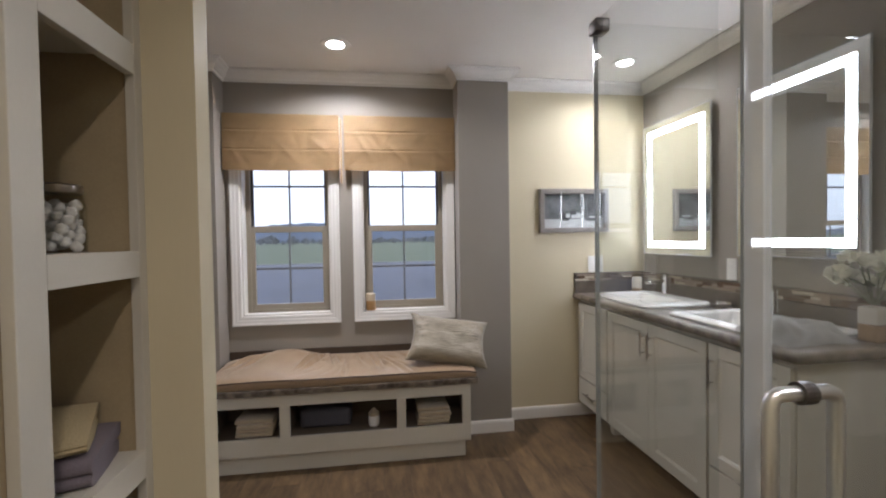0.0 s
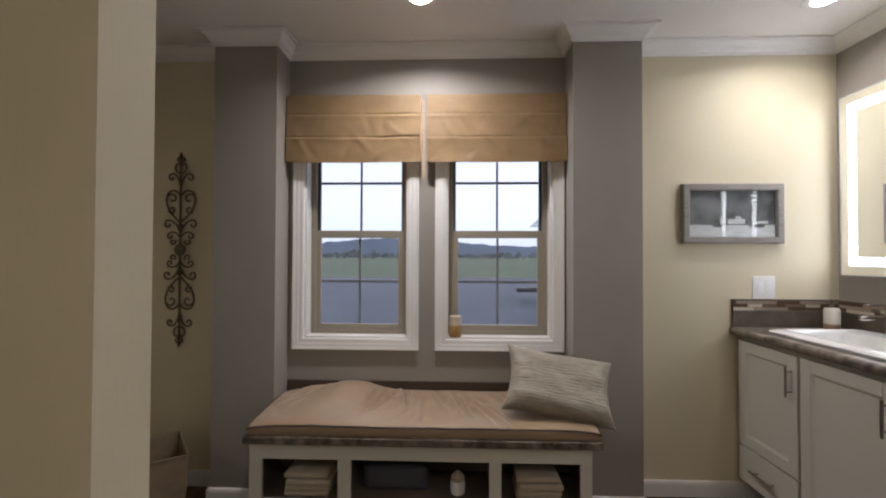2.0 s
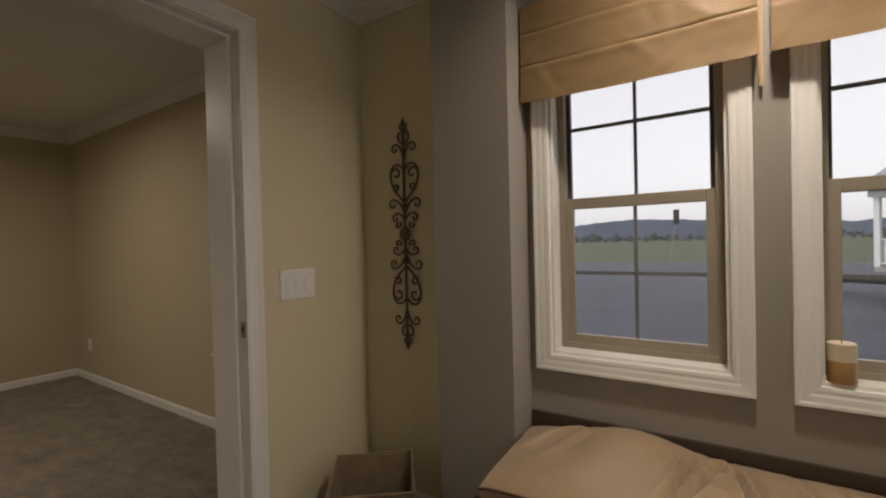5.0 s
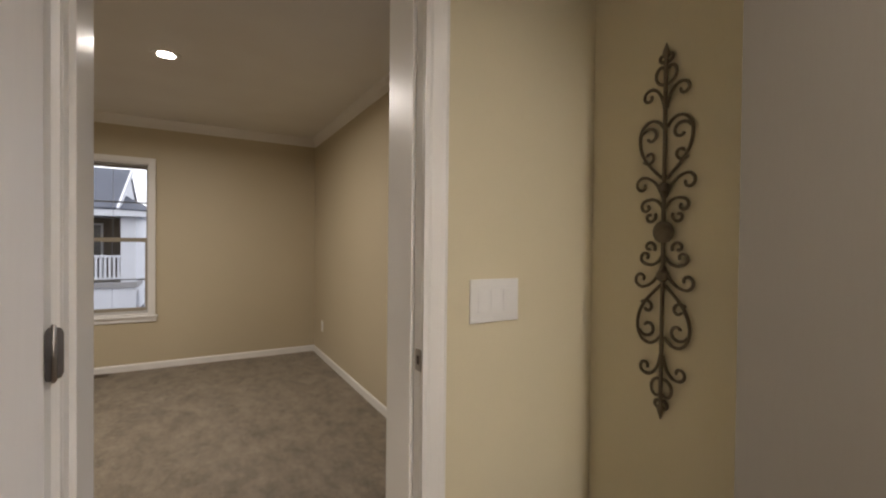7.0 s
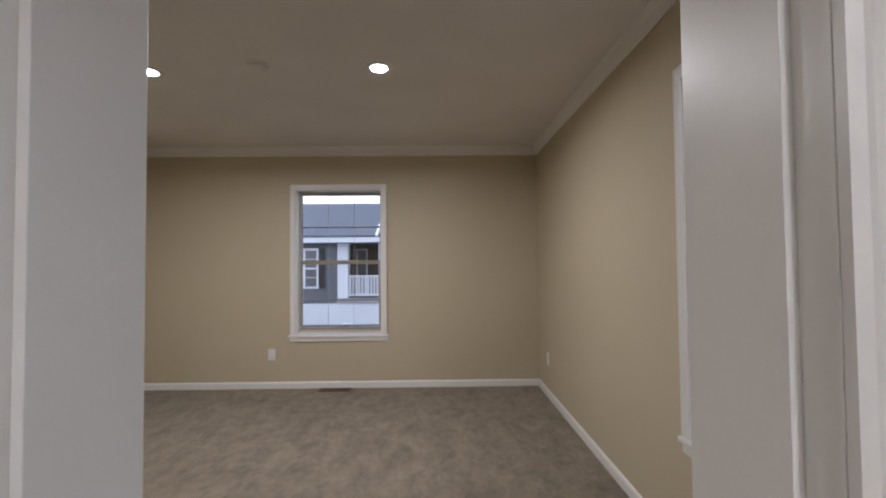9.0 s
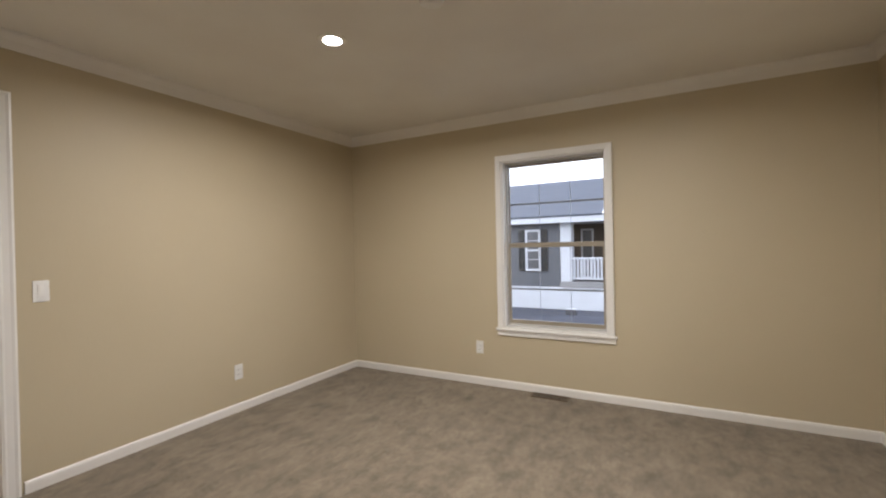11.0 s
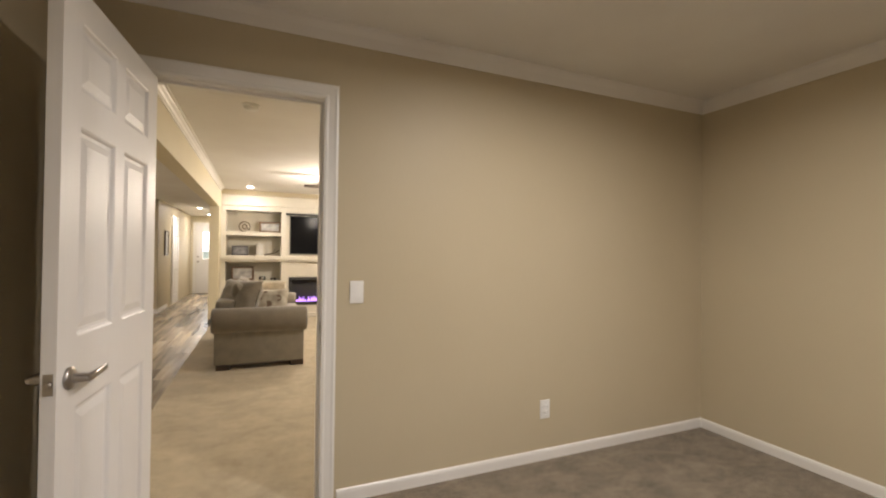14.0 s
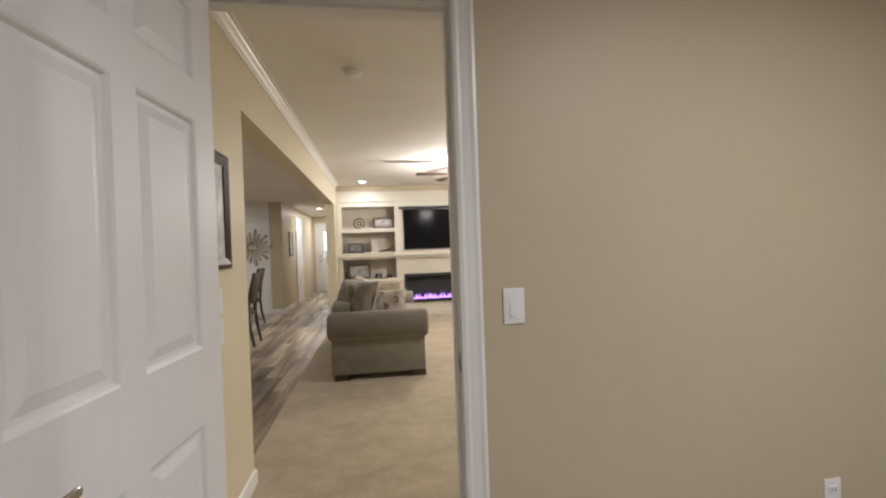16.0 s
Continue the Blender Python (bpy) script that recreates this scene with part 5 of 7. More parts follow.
# ---- doors ----
def panel_door(name, w, h, at, label, lever_z, lever_side=1, lever=True):
    """Six-panel slab in its own frame: hinge edge at x=0, free edge at x=w, thickness 0.035 in y, face towards -y at y=0."""
    root = tagged(new(name), label, "door", kind="structure")
    root.matrix_basis = at
    st, mu = 0.105 * w / 0.772, 0.075 * w / 0.772
    pw = (w - 2 * st - mu) / 2
    cols = ((st, st + pw), (st + pw + mu, w - st))
    rows = tuple((a * h / 2.0, b * h / 2.0) for a, b in ((0.215, 0.820), (1.015, 1.609), (1.712, 1.908)))
    bm = bmesh.new()
    e = 0.0
    for x0, x1 in ((0, st), (st + pw, st + pw + mu), (w - st, w)):
        box(bm, (x0, 0, 0.012), (x1, 0.035, h))
    for z0, z1 in ((0.012, rows[0][0]), (rows[0][1], rows[1][0]), (rows[1][1], rows[2][0]), (rows[2][1], h)):
        for x0, x1 in cols:
            box(bm, (x0, 0, z0), (x1, 0.035, z1))
    part("slab", bm, DOORWHITE, root)
    for x0, x1 in cols:
        for z0, z1 in rows:
            bm = bmesh.new()
            for sg, y in ((1, 0.0), (-1, 0.035)):
                prof = [(0.0, y), (0.006, y + sg * 0.003), (0.012, y + sg * 0.010), (0.022, y + sg * 0.011), (0.048, y + sg * 0.004), (0.052, y + sg * 0.004)]
                rings = [[bm.verts.new(q) for q in ((x0 + a, b, z0 + a), (x1 - a, b, z0 + a), (x1 - a, b, z1 - a), (x0 + a, b, z1 - a))] for a, b in prof]
                for r0, r1 in zip(rings, rings[1:]):
                    for k in range(4):
                        bm.faces.new((r0[k], r0[(k + 1) % 4], r1[(k + 1) % 4], r1[k]))
                bm.faces.new(rings[-1])
            part("raised_panel", bm, DOORWHITE, root)
    if lever:
        lx = w - 0.062
        for sg, y in ((-1, 0.0), (1, 0.035)):
            bm = lathe(bmesh.new(), [(0.031, y), (0.032, y + sg * 0.004), (0.028, y + sg * 0.010), (0.014, y + sg * 0.013), (0.012, y + sg * 0.045), (0.010, y + sg * 0.050)], 28, (lx, 0, lever_z), "y")
            first = len(bm.verts)
            tube(bm, [(lx + 0.010, y + sg * 0.048, lever_z), (lx + 0.004, y + sg * 0.049, lever_z), (lx - 0.04, y + sg * 0.050, lever_z + 0.001), (lx - 0.085, y + sg * 0.049, lever_z + 0.002), (lx - 0.108, y + sg * 0.048, lever_z + 0.003), (lx - 0.112, y + sg * 0.048, lever_z + 0.003)], [0.007, 0.011, 0.0105, 0.0100, 0.0095, 0.006], 14)
            bm.verts.ensure_lookup_table()
            for v in bm.verts[first:]:
                k = max(0.0, min(1.0, (lx - v.co.x) / 0.09))
                v.co.y = y + sg * 0.049 + (v.co.y - y - sg * 0.049) * (1 - 0.5 * k)
            part("door_handle", bm, NICKEL, root, "brushed nickel lever handle", 50)
        part("latch_plate", boxes(((w - 0.0005, 0.006, lever_z - 0.029), (w + 0.0015, 0.029, lever_z + 0.029)), bevel=0.0005), NICKEL, root, "nickel latch plate")
        part("latch_bolt", lathe(bmesh.new(), [(0.009, w + 0.001), (0.009, w + 0.008), (0.006, w + 0.011)], 14, (0, 0.0175, lever_z), "x"), NICKEL, root, smooth=40)
    return root


panel_door("door_1", 0.772, 2.035, pose(-2.455, -0.628, 0.0, 0, 0, 85.1), "white six-panel door standing open into the bedroom", 0.925)
panel_door("door_2", 0.69, 2.05, pose(-1.9185, 2.064, 0.0, 0, 0, -27) @ pose(0.004, -0.035, 0), "white six-panel bathroom door swung open", 0.93)


def plate(p, q, z, height, corner):
    """Upright 2.5 mm leaf from p to q in plan, with rounded corners on the q side."""
    bm = bmesh.new()
    a, b = Vector((*p, z)), Vector((*q, z))
    u, n = (b - a).normalized(), Vector((a.y - b.y, b.x - a.x, 0)).normalized() * 0.00125
    w, h, r = (b - a).length, height / 2, corner
    outline = [(0, -h), (w - r, -h), (w - r * 0.3, -h + r * 0.3), (w, -h + r), (w, h - r), (w - r * 0.3, h - r * 0.3), (w - r, h), (0, h)]
    front, back = [[bm.verts.new(a + u * c + Vector((0, 0, d)) + n * s) for c, d in outline] for s in (1, -1)]
    bm.faces.new(front)
    bm.faces.new(back[::-1])
    for k in range(8):
        m = (k + 1) % 8
        bm.faces.new((front[k], back[k], back[m], front[m]))
    bmesh.ops.recalc_face_normals(bm, faces=bm.faces)
    return bm


def hinge(z):
    root = thing("door_hinge", "dark satin nickel butt hinge between door and jamb", "hinge", pose(-1.934, 2.0715, z), "door hinges")
    put("jamb_leaf", plate((-1.937, 2.074), (-1.9405, 2.0845), z, 0.096, 0.012), DARKNICKEL, root)
    put("door_leaf", plate((-1.932, 2.0685), (-1.9135, 2.0645), z, 0.096, 0.012), DARKNICKEL, root)
    put("knuckle", lathe(bmesh.new(), [(0.002, z - 0.053), (0.0045, z - 0.049), (0.0045, z + 0.049), (0.002, z + 0.053)], 14, (-1.934, 2.0715, 0)), NICKEL, root, smooth=40)
    return root


for hz in (0.25, 1.0625, 1.82):
    hinge(hz)


def strike(at):
    root = thing("strike_plate", "satin nickel strike plate let into the door jamb", "strike plate", at, "strike plates")
    part("plate", boxes(((-0.016, -0.0022, -0.03), (0.016, 0.0, 0.03)), bevel=0.0008), NICKEL, root)
    part("pocket", boxes(((-0.007, -0.0026, -0.012), (0.007, -0.0023, 0.012))), SUBFLOOR, root, "dark latch pocket")
    return root


strike(pose(-1.972, 2.8235, 0.948))
strike(pose(-3.1985, -0.665, 0.905, 0, 0, 90))

# ---- bedroom: small things ----
wall_plate("switch", 1, pose(-3.375, YS, 1.080, 0, 0, 180), "white single rocker switch plate by the bedroom door")
wall_plate("outlet", 1, pose(-4.553, YS, 0.328, 0, 0, 180), "white outlet on the tan bedroom wall", "outlets")
wall_plate("outlet", 1, pose(XW, 0.808, 0.355, 0, 0, 90), "white outlet beside the bedroom window", "outlets")
wall_plate("outlet", 1, pose(-5.59, YB, 0.365), "white outlet on the long bedroom wall", "outlets")


def smoke_alarm(x, y, z):
    root = thing("smoke_alarm", "round white smoke alarm on the ceiling", "smoke alarm", pose(x, y, z), "smoke alarms")
    part("base", lathe(bmesh.new(), [(0.066, 0.0), (0.068, -0.004), (0.066, -0.012), (0.05, -0.013)], 32), PLATE, root, smooth=40)
    part("cover", lathe(bmesh.new(), [(0.05, -0.0132), (0.058, -0.018), (0.054, -0.032), (0.044, -0.038), (0.01, -0.040)], 32), PLATE, root, smooth=40)
    part("test_button", lathe(bmesh.new(), [(0.012, -0.0395), (0.012, -0.0425), (0.004, -0.043)], 16, (0.02, 0, 0)), PLATE, root, smooth=40)


smoke_alarm(-4.12, 1.42, CEILZ)
smoke_alarm(-2.83, -2.14, CEILZ)
VENTM = material("brown_painted_steel", (0.13, 0.095, 0.06), 0.5, 0.3, fine=0.05)
vent = thing("floor_vent", "brown louvred steel floor register in the carpet", "floor vent", pose(-5.885, 1.46, 0.018))
part("frame", boxes(((-0.055, -0.155, 0.0005), (-0.045, 0.155, 0.006)), ((0.045, -0.155, 0.0005), (0.055, 0.155, 0.006)), ((-0.045, -0.155, 0.0005), (0.045, -0.142, 0.006)), ((-0.045, 0.142, 0.0005), (0.045, 0.155, 0.006)), bevel=0.001), VENTM, vent)
part("duct", boxes(((-0.045, -0.142, 0.0005), (0.045, 0.142, 0.0012))), SUBFLOOR, vent, "dark duct opening")
for i in range(22):
    y = -0.135 + i * 0.0129
    part("slat", boxes(((-0.045, y - 0.002, 0.0014), (0.045, y + 0.002, 0.005))), VENTM, vent)


# ---- living room ----
SOFA = material("taupe_chenille", (0.235, 0.205, 0.155), 0.85, second=(0.19, 0.165, 0.125), scale=9, bump=0.6, bump_scale=320, fine=0.09, sheen=0.4)
# Same chenille darkened, so the arm rolls carry shade in their colour.
SOFAD = material("shaded_taupe_chenille", (0.19, 0.16, 0.115), 0.85, second=(0.155, 0.13, 0.095), scale=9, bump=0.6, bump_scale=320, fine=0.09, sheen=0.4)
DARKWOOD = material("dark_stained_wood", (0.035, 0.022, 0.015), 0.35, second=(0.055, 0.033, 0.02), scale=10, stretch=(4, 4, 0.6), fine=0.08)
sofa = thing("sofa", "taupe upholstered roll-arm sofa seen from its arm end", "sofa", pose(-2.97, -4.3, 0))
SX0, SX1, SY0, SY1 = -3.405, -2.47, -5.45, -3.54
put("base", boxes(((SX0 + 0.02, SY0 + 0.06, 0.06), (SX1, SY1 - 0.045, 0.40)), bevel=0.02), SOFA, sofa, smooth=50)
put("seat_cushion", boxes(((SX0 - 0.01, (SY0 + SY1) / 2 + 0.005, 0.40), (SX1 - 0.22, SY1 - 0.21, 0.52)), bevel=0.035), SOFA, sofa, smooth=60)
put("seat_cushion", boxes(((SX0 - 0.01, SY0 + 0.22, 0.40), (SX1 - 0.22, (SY0 + SY1) / 2 - 0.005, 0.52)), bevel=0.035), SOFA, sofa, smooth=60)
put("backrest", boxes(((SX1 - 0.20, SY0 + 0.2, 0.30), (SX1 + 0.01, SY1 - 0.2, 0.74)), bevel=0.06), SOFA, sofa, smooth=60)
for y0, y1, sg in ((SY1 - 0.20, SY1, 1), (SY0, SY0 + 0.20, -1)):
    put("arm", boxes(((SX0 + 0.02, y0 + (0.02 if sg > 0 else 0.03), 0.06), (SX1, y1 - (0.03 if sg > 0 else 0.02), 0.52)), bevel=0.015), SOFA, sofa, smooth=50)
    bm = bmesh.new()
    n = 18
    cy, cz, ry, rz = (y0 + y1) / 2 + sg * 0.015, 0.525, 0.125, 0.14
    tube(bm, [(SX0 - 0.015, 0, 0), (SX0 - 0.005, 0, 0), (SX0 + 0.02, 0, 0), ((SX0 + SX1) / 2, 0, 0), (SX1 - 0.0, 0, 0), (SX1 + 0.02, 0, 0), (SX1 + 0.03, 0, 0)], [0.8, 0.95, 1.0, 1.01, 1.0, 0.95, 0.8], 28)
    for v in bm.verts:
        r = math.hypot(v.co.y, v.co.z)
        v.co.y, v.co.z = cy + v.co.y * ry, cz + v.co.z * rz
        v.co.z += 0.006 * noise.noise(v.co * 5)
    put("arm_roll", bm, SOFAD, sofa, smooth=60)
for x, y in ((SX0 + 0.09, SY1 - 0.10), (SX1 - 0.09, SY1 - 0.10), (SX0 + 0.09, SY0 + 0.1), (SX1 - 0.09, SY0 + 0.1)):
    bm = boxes(((x - 0.07, y - 0.05, 0.0), (x + 0.07, y + 0.06, 0.0595)), bevel=0.008)
    put("foot", bm, DARKWOOD, sofa, "dark wooden block foot")
put("skirt_rail", boxes(((SX0 + 0.05, SY0 + 0.1, 0.045), (SX1 - 0.05, SY1 - 0.06, 0.0595))), DARKWOOD, sofa)
for y in (-4.07, -4.87):
    p = part("back_cushion", pillow_mesh(0.30, 0.24, 0.11, 0.0, 24), SOFA, sofa, smooth=60)
    p.matrix_basis = sofa.matrix_basis.inverted() @ pose(SX1 - 0.27, y, 0.70, 72, 0, -90)
DOTS = material("patterned_pillow_cloth", (0.46, 0.42, 0.34), 0.8, second=(0.30, 0.26, 0.20), scale=11, detail=1, bump=0.4, fine=0.06)
for x, y, z, rz, m, lb, rx in ((-2.70, -3.92, 0.725, 128, SOFA, "plump taupe pillow piled on the sofa", 70), (-3.0, -3.92, 0.665, 172, DOTS, "beige pillow with large brown dots", 64), (-2.98, -4.10, 0.74, 178, TOWEL, "cream pillow behind the dotted one", 72)):
    root = thing("sofa_pillow", lb, "pillow", pose(x, y, z - 0.18), "sofa pillows")
    k = 1.28 if m is SOFA else 1.0
    p = part("cover", pillow_mesh(0.235 * k, 0.185 * k, 0.085 * k, 0.0, 28), m, root, smooth=60)
    p.matrix_basis = pose(0, 0, 0.18, rx, 0, rz)
    if m is DOTS:
        DOTM = material("brown_dot_print", (0.17, 0.12, 0.08), 0.8, fine=0.05)
        for dx, dy, r in ((-0.10, 0.03, 0.045), (0.02, -0.03, 0.04), (0.12, 0.04, 0.04), (-0.02, 0.10, 0.03), (0.09, -0.09, 0.03), (-0.12, -0.09, 0.035)):
            zt = 0.085 * ((1 - (dx / 0.235) ** 4) * (1 - (dy / 0.185) ** 4)) ** 0.55
            q = part("dot", lathe(bmesh.new(), [(r, zt - 0.012), (r, zt + 0.001), (r * 0.5, zt + 0.003)], 18, (dx, dy, 0)), DOTM, p)

# built-in wall unit
UY, UB = -7.35, -7.795
UNIT = material("off_white_built_in_paint", (0.65, 0.61, 0.52), 0.45, second=(0.62, 0.58, 0.49), scale=3, fine=0.012)
unit = thing("built_in_wall_unit", "off-white built-in wall unit with shelves around a fireplace", "wall unit", pose(-4.2, -7.55, 0))
x0, x1, x2, x3, x4 = LX - 0.005, -2.31, -3.28, -5.15, -6.15
for xa2, xb3 in ((x2 - 0.09, x2), (x1, x0), (x4 - 0.09, x4), (x3, x3 + 0.09)):
    put("upright", boxes(((xa2, UB, 0.0), (xb3, UY, 2.05)), bevel=0.002), UNIT, unit)
put("back_panel", boxes(((x4, UB + 0.001, 0), (x1, UB + 0.02, 2.05))), UNIT, unit)
put("fireplace_wall", boxes(((x3 + 0.09, UB + 0.021, 0.785), (x2 - 0.09, UY - 0.03, 1.086)), ((x3 + 0.09, UB + 0.021, 0.0), (x2 - 0.09, UY - 0.03, 0.24)), ((x3 + 0.09, UB + 0.021, 0.2401), (-4.72, UY - 0.03, 0.7849)), ((-3.425, UB + 0.021, 0.2401), (x2 - 0.09, UY - 0.03, 0.7849)), ((x3 + 0.09, UB + 0.021, 1.205), (x2 - 0.09, UY - 0.06, 2.05))), UNIT, unit)
put("cornice", boxes(((x4 - 0.1, UB, 2.051), (x0, UY + 0.0, 2.14)), ((x4 - 0.1, UB, 2.1405), (x0, UY + 0.03, 2.18)), ((x4 - 0.1, UB, 2.1805), (x0, UY - 0.06, 2.345)), bevel=0.003), UNIT, unit)
put("cornice_cap", boxes(((x4 - 0.1, UB, 2.346), (x0, UY - 0.02, 2.438))), TAN, unit)
put("mantel", boxes(((x4 - 0.1, UB, 1.087), (x0, UY + 0.05, 1.130)), ((x4 - 0.1, UB, 1.1305), (x0, UY + 0.10, 1.200)), bevel=0.004), UNIT, unit, "thick mantel ledge")
for a, b in ((x1, x2), (x3, x4)):
    for z in (1.58, 0.67, 0.08):
        put("shelf", boxes(((b, UB + 0.021, z), (a, UY - 0.005, z + 0.07 if z > 1 else z + 0.05)), bevel=0.003), UNIT, unit)
put("plinth", boxes(((x4 - 0.1, UB, 0.0), (x0, UY + 0.012, 0.079)), bevel=0.003), UNIT, unit)
BLACKGL = material("black_glossy_screen", (0.008, 0.008, 0.009), 0.16, fine=0.0, spec=0.03)
BLACKPL = material("matt_black_plastic", (0.02, 0.02, 0.02), 0.5)
tv = thing("television", "large switched-off black television on the wall unit", "television", pose(-4.08, UY - 0.06, 1.24))
put("bezel", sweep(bmesh.new(), [(-4.71, 1.238), (-3.445, 1.238), (-3.445, 1.987), (-4.71, 1.987)], [(0, 0), (0, 0.035), (0.012, 0.038), (0.014, 0.02), (0.014, 0)], True, ((1, 0, 0), (0, 0, 1), (0, 1, 0))), BLACKPL, tv).location.y += UY - 0.059
put("screen", boxes(((-4.70, UY - 0.058, 1.25), (-3.455, UY - 0.036, 1.975))), BLACKGL, tv, "black glossy screen")
put("soundbar_shelf", boxes(((-4.80, UY - 0.058, 2.0), (-3.36, UY + 0.06, 2.03)), bevel=0.003), BLACKPL, tv, "dark strip above the screen")
fire = thing("electric_fireplace", "black electric fireplace insert with purple flames", "fireplace", pose(-4.07, UY - 0.03, 0.206))
put("surround", sweep(bmesh.new(), [(-4.719, 0.207), (-3.427, 0.207), (-3.427, 0.749), (-4.719, 0.749)], [(0, 0), (0, 0.035), (0.045, 0.037), (0.05, 0.0)], True, ((1, 0, 0), (0, 0, 1), (0, 1, 0))), BLACKPL, fire).location.y += UY - 0.03
put("firebox", boxes(((-4.67, UY - 0.20, 0.25), (-3.475, UY - 0.19, 0.70)), ((-4.67, UY - 0.19, 0.25), (-3.475, UY - 0.01, 0.262))), BLACKPL, fire)
FLAME = glowing("purple_flame", (0.38, 0.08, 1.0), 0.7)
EMBER = glowing("violet_ember", (0.50, 0.20, 1.0), 1.2)
rnd = random.Random(3)
for k in range(46):
    x = -4.62 + k * 0.0245
    h = 0.03 + 0.10 * rnd.random() ** 2
    bm = bmesh.new()
    lathe(bm, [(0.008, 0.262), (0.011, 0.262 + h * 0.3), (0.006, 0.262 + h * 0.7), (0.001, 0.262 + h)], 6, (x, UY - 0.10 + 0.03 * rnd.random(), 0))
    put("flame", bm, FLAME if k % 3 else EMBER, fire)
fire.matrix_basis = pose(0, 0, 0.035) @ fire.matrix_basis

# things on the shelves
PHOTO = material("faded_photo_print", (0.34, 0.33, 0.34), 0.5, second=(0.12, 0.13, 0.15), scale=14, fine=0.1)
PALEPHOTO = material("pale_photo_print", (0.55, 0.54, 0.52), 0.5, second=(0.25, 0.25, 0.25), scale=10, fine=0.1)
BROWNFR = material("brown_picture_moulding", (0.13, 0.085, 0.05), 0.5, second=(0.20, 0.13, 0.08), scale=16, fine=0.1)
GREYFR = material("pewter_picture_moulding", (0.16, 0.16, 0.17), 0.35, 0.5, fine=0.06)


def standing_frame(x, y, z, w, h, fm, pm, label, fw=0.03):
    root = thing("photo_frame", label, "photo frame", pose(x, y, z, 8, 0, 180), "shelf photo frames")
    part("frame", sweep(bmesh.new(), [(-w / 2, 0), (w / 2, 0), (w / 2, h), (-w / 2, h)], [(0, 0), (0, 0.018), (fw * 0.5, 0.024), (fw, 0.014), (fw, 0)], True, ((1, 0, 0), (0, 0, 1), (0, -1, 0))), fm, root)
    part("photo", boxes(((-w / 2 + fw - 0.002, -0.010, fw - 0.002), (w / 2 - fw + 0.002, -0.004, h - fw + 0.002))), pm, root, "faded print")
    return root


standing_frame(-3.08, -7.62, 1.651, 0.40, 0.22, BROWNFR, PALEPHOTO, "wide brown framed landscape photo on the shelf", 0.04)
standing_frame(-2.55, -7.60, 1.201, 0.29, 0.19, GREYFR, PHOTO, "pewter framed photo leaning on the mantel shelf")
standing_frame(-2.60, -7.60, 0.722, 0.40, 0.27, BROWNFR, PALEPHOTO, "brown framed certificate on the low shelf", 0.035)
sign = thing("at_sign_sculpture", "black metal round at-sign sculpture on the shelf", "sculpture", pose(-2.62, -7.58, 1.651))
ring = [(0.095 * math.cos(a), 0, 0.105 + 0.095 * math.sin(a)) for a in (radians(d) for d in range(-48, 300, 12))]
bm = tube(bmesh.new(), [(-x, y, z) for x, y, z in ring], 0.011, 8)
tube(bm, [(0.036 * math.cos(a), 0, 0.105 + 0.042 * math.sin(a)) for a in (radians(d) for d in range(0, 360, 20))], 0.010, 8, True)
tube(bm, [(-0.042, 0, 0.15), (-0.045, 0, 0.08), (-0.06, 0, 0.066), (-0.08, 0, 0.075)], 0.009, 8)
put("at_form", bm, BLACKMET, sign, smooth=60).matrix_basis = pose(0, 0, 0)
part("foot_plate", boxes(((-0.05, -0.03, 0.0), (0.05, 0.03, 0.008))), BLACKMET, sign)
BOOKW = material("white_book_cover", (0.70, 0.68, 0.64), 0.6, fine=0.02)
for k, (x, h, t) in enumerate(((-2.855, 0.235, 0.034), (-2.897, 0.245, 0.04), (-2.94, 0.225, 0.036))):
    root = thing("book", "upright white-bound book on the mantel shelf", "book", pose(x, -7.60, 1.201), "books")
    part("cover", boxes(((-t / 2, -0.08, 0.0), (-t / 2 + 0.003, 0.08, h)), ((t / 2 - 0.003, -0.08, 0), (t / 2, 0.08, h)), ((-t / 2 + 0.0031, 0.077, 0.0), (t / 2 - 0.0031, 0.08, h))), BOOKW, root)
    part("pages", boxes(((-t / 2 + 0.0032, -0.076, 0.003), (t / 2 - 0.0032, 0.0768, h - 0.003))), CERAM, root)
plane = thing("decor_branch", "dark metal decorative branch lying on the shelf", "ornament", pose(-3.12, -7.56, 1.201))
bm = bmesh.new()
tube(bm, [(0.14, 0, 0.012), (0.05, 0.01, 0.03), (-0.05, 0, 0.045), (-0.13, 0.01, 0.11)], [0.012, 0.014, 0.011, 0.006], 8)
tube(bm, [(0.02, 0, 0.035), (-0.03, 0.02, 0.075), (-0.06, 0.02, 0.12)], 0.006, 6)
tube(bm, [(0.06, 0, 0.028), (0.1, 0.03, 0.06)], 0.005, 6)
part("branch", bm, BLACKMET, plane, smooth=60)
cam_orn = thing("decor_camera", "small dark vintage camera ornament on the low shelf", "ornament", pose(-2.95, -7.58, 0.722))
part("camera_body", boxes(((-0.06, -0.025, 0), (0.06, 0.025, 0.075)), bevel=0.006), BLACKPL, cam_orn)
part("camera_lens", lathe(bmesh.new(), [(0.028, 0.0255), (0.028, 0.05), (0.02, 0.052)], 18, (0, 0, 0.036), "y"), NICKEL, cam_orn, smooth=40)
for x in (-3.12, -3.18):
    root = thing("small_votive", "small dark votive cup on the low shelf", "votive", pose(x, -7.55, 0.722), "votives")
    part("cup", lathe(bmesh.new(), [(0.018, 0), (0.024, 0.045), (0.020, 0.045), (0.015, 0.01)], 16), BLACKPL, root, smooth=40)

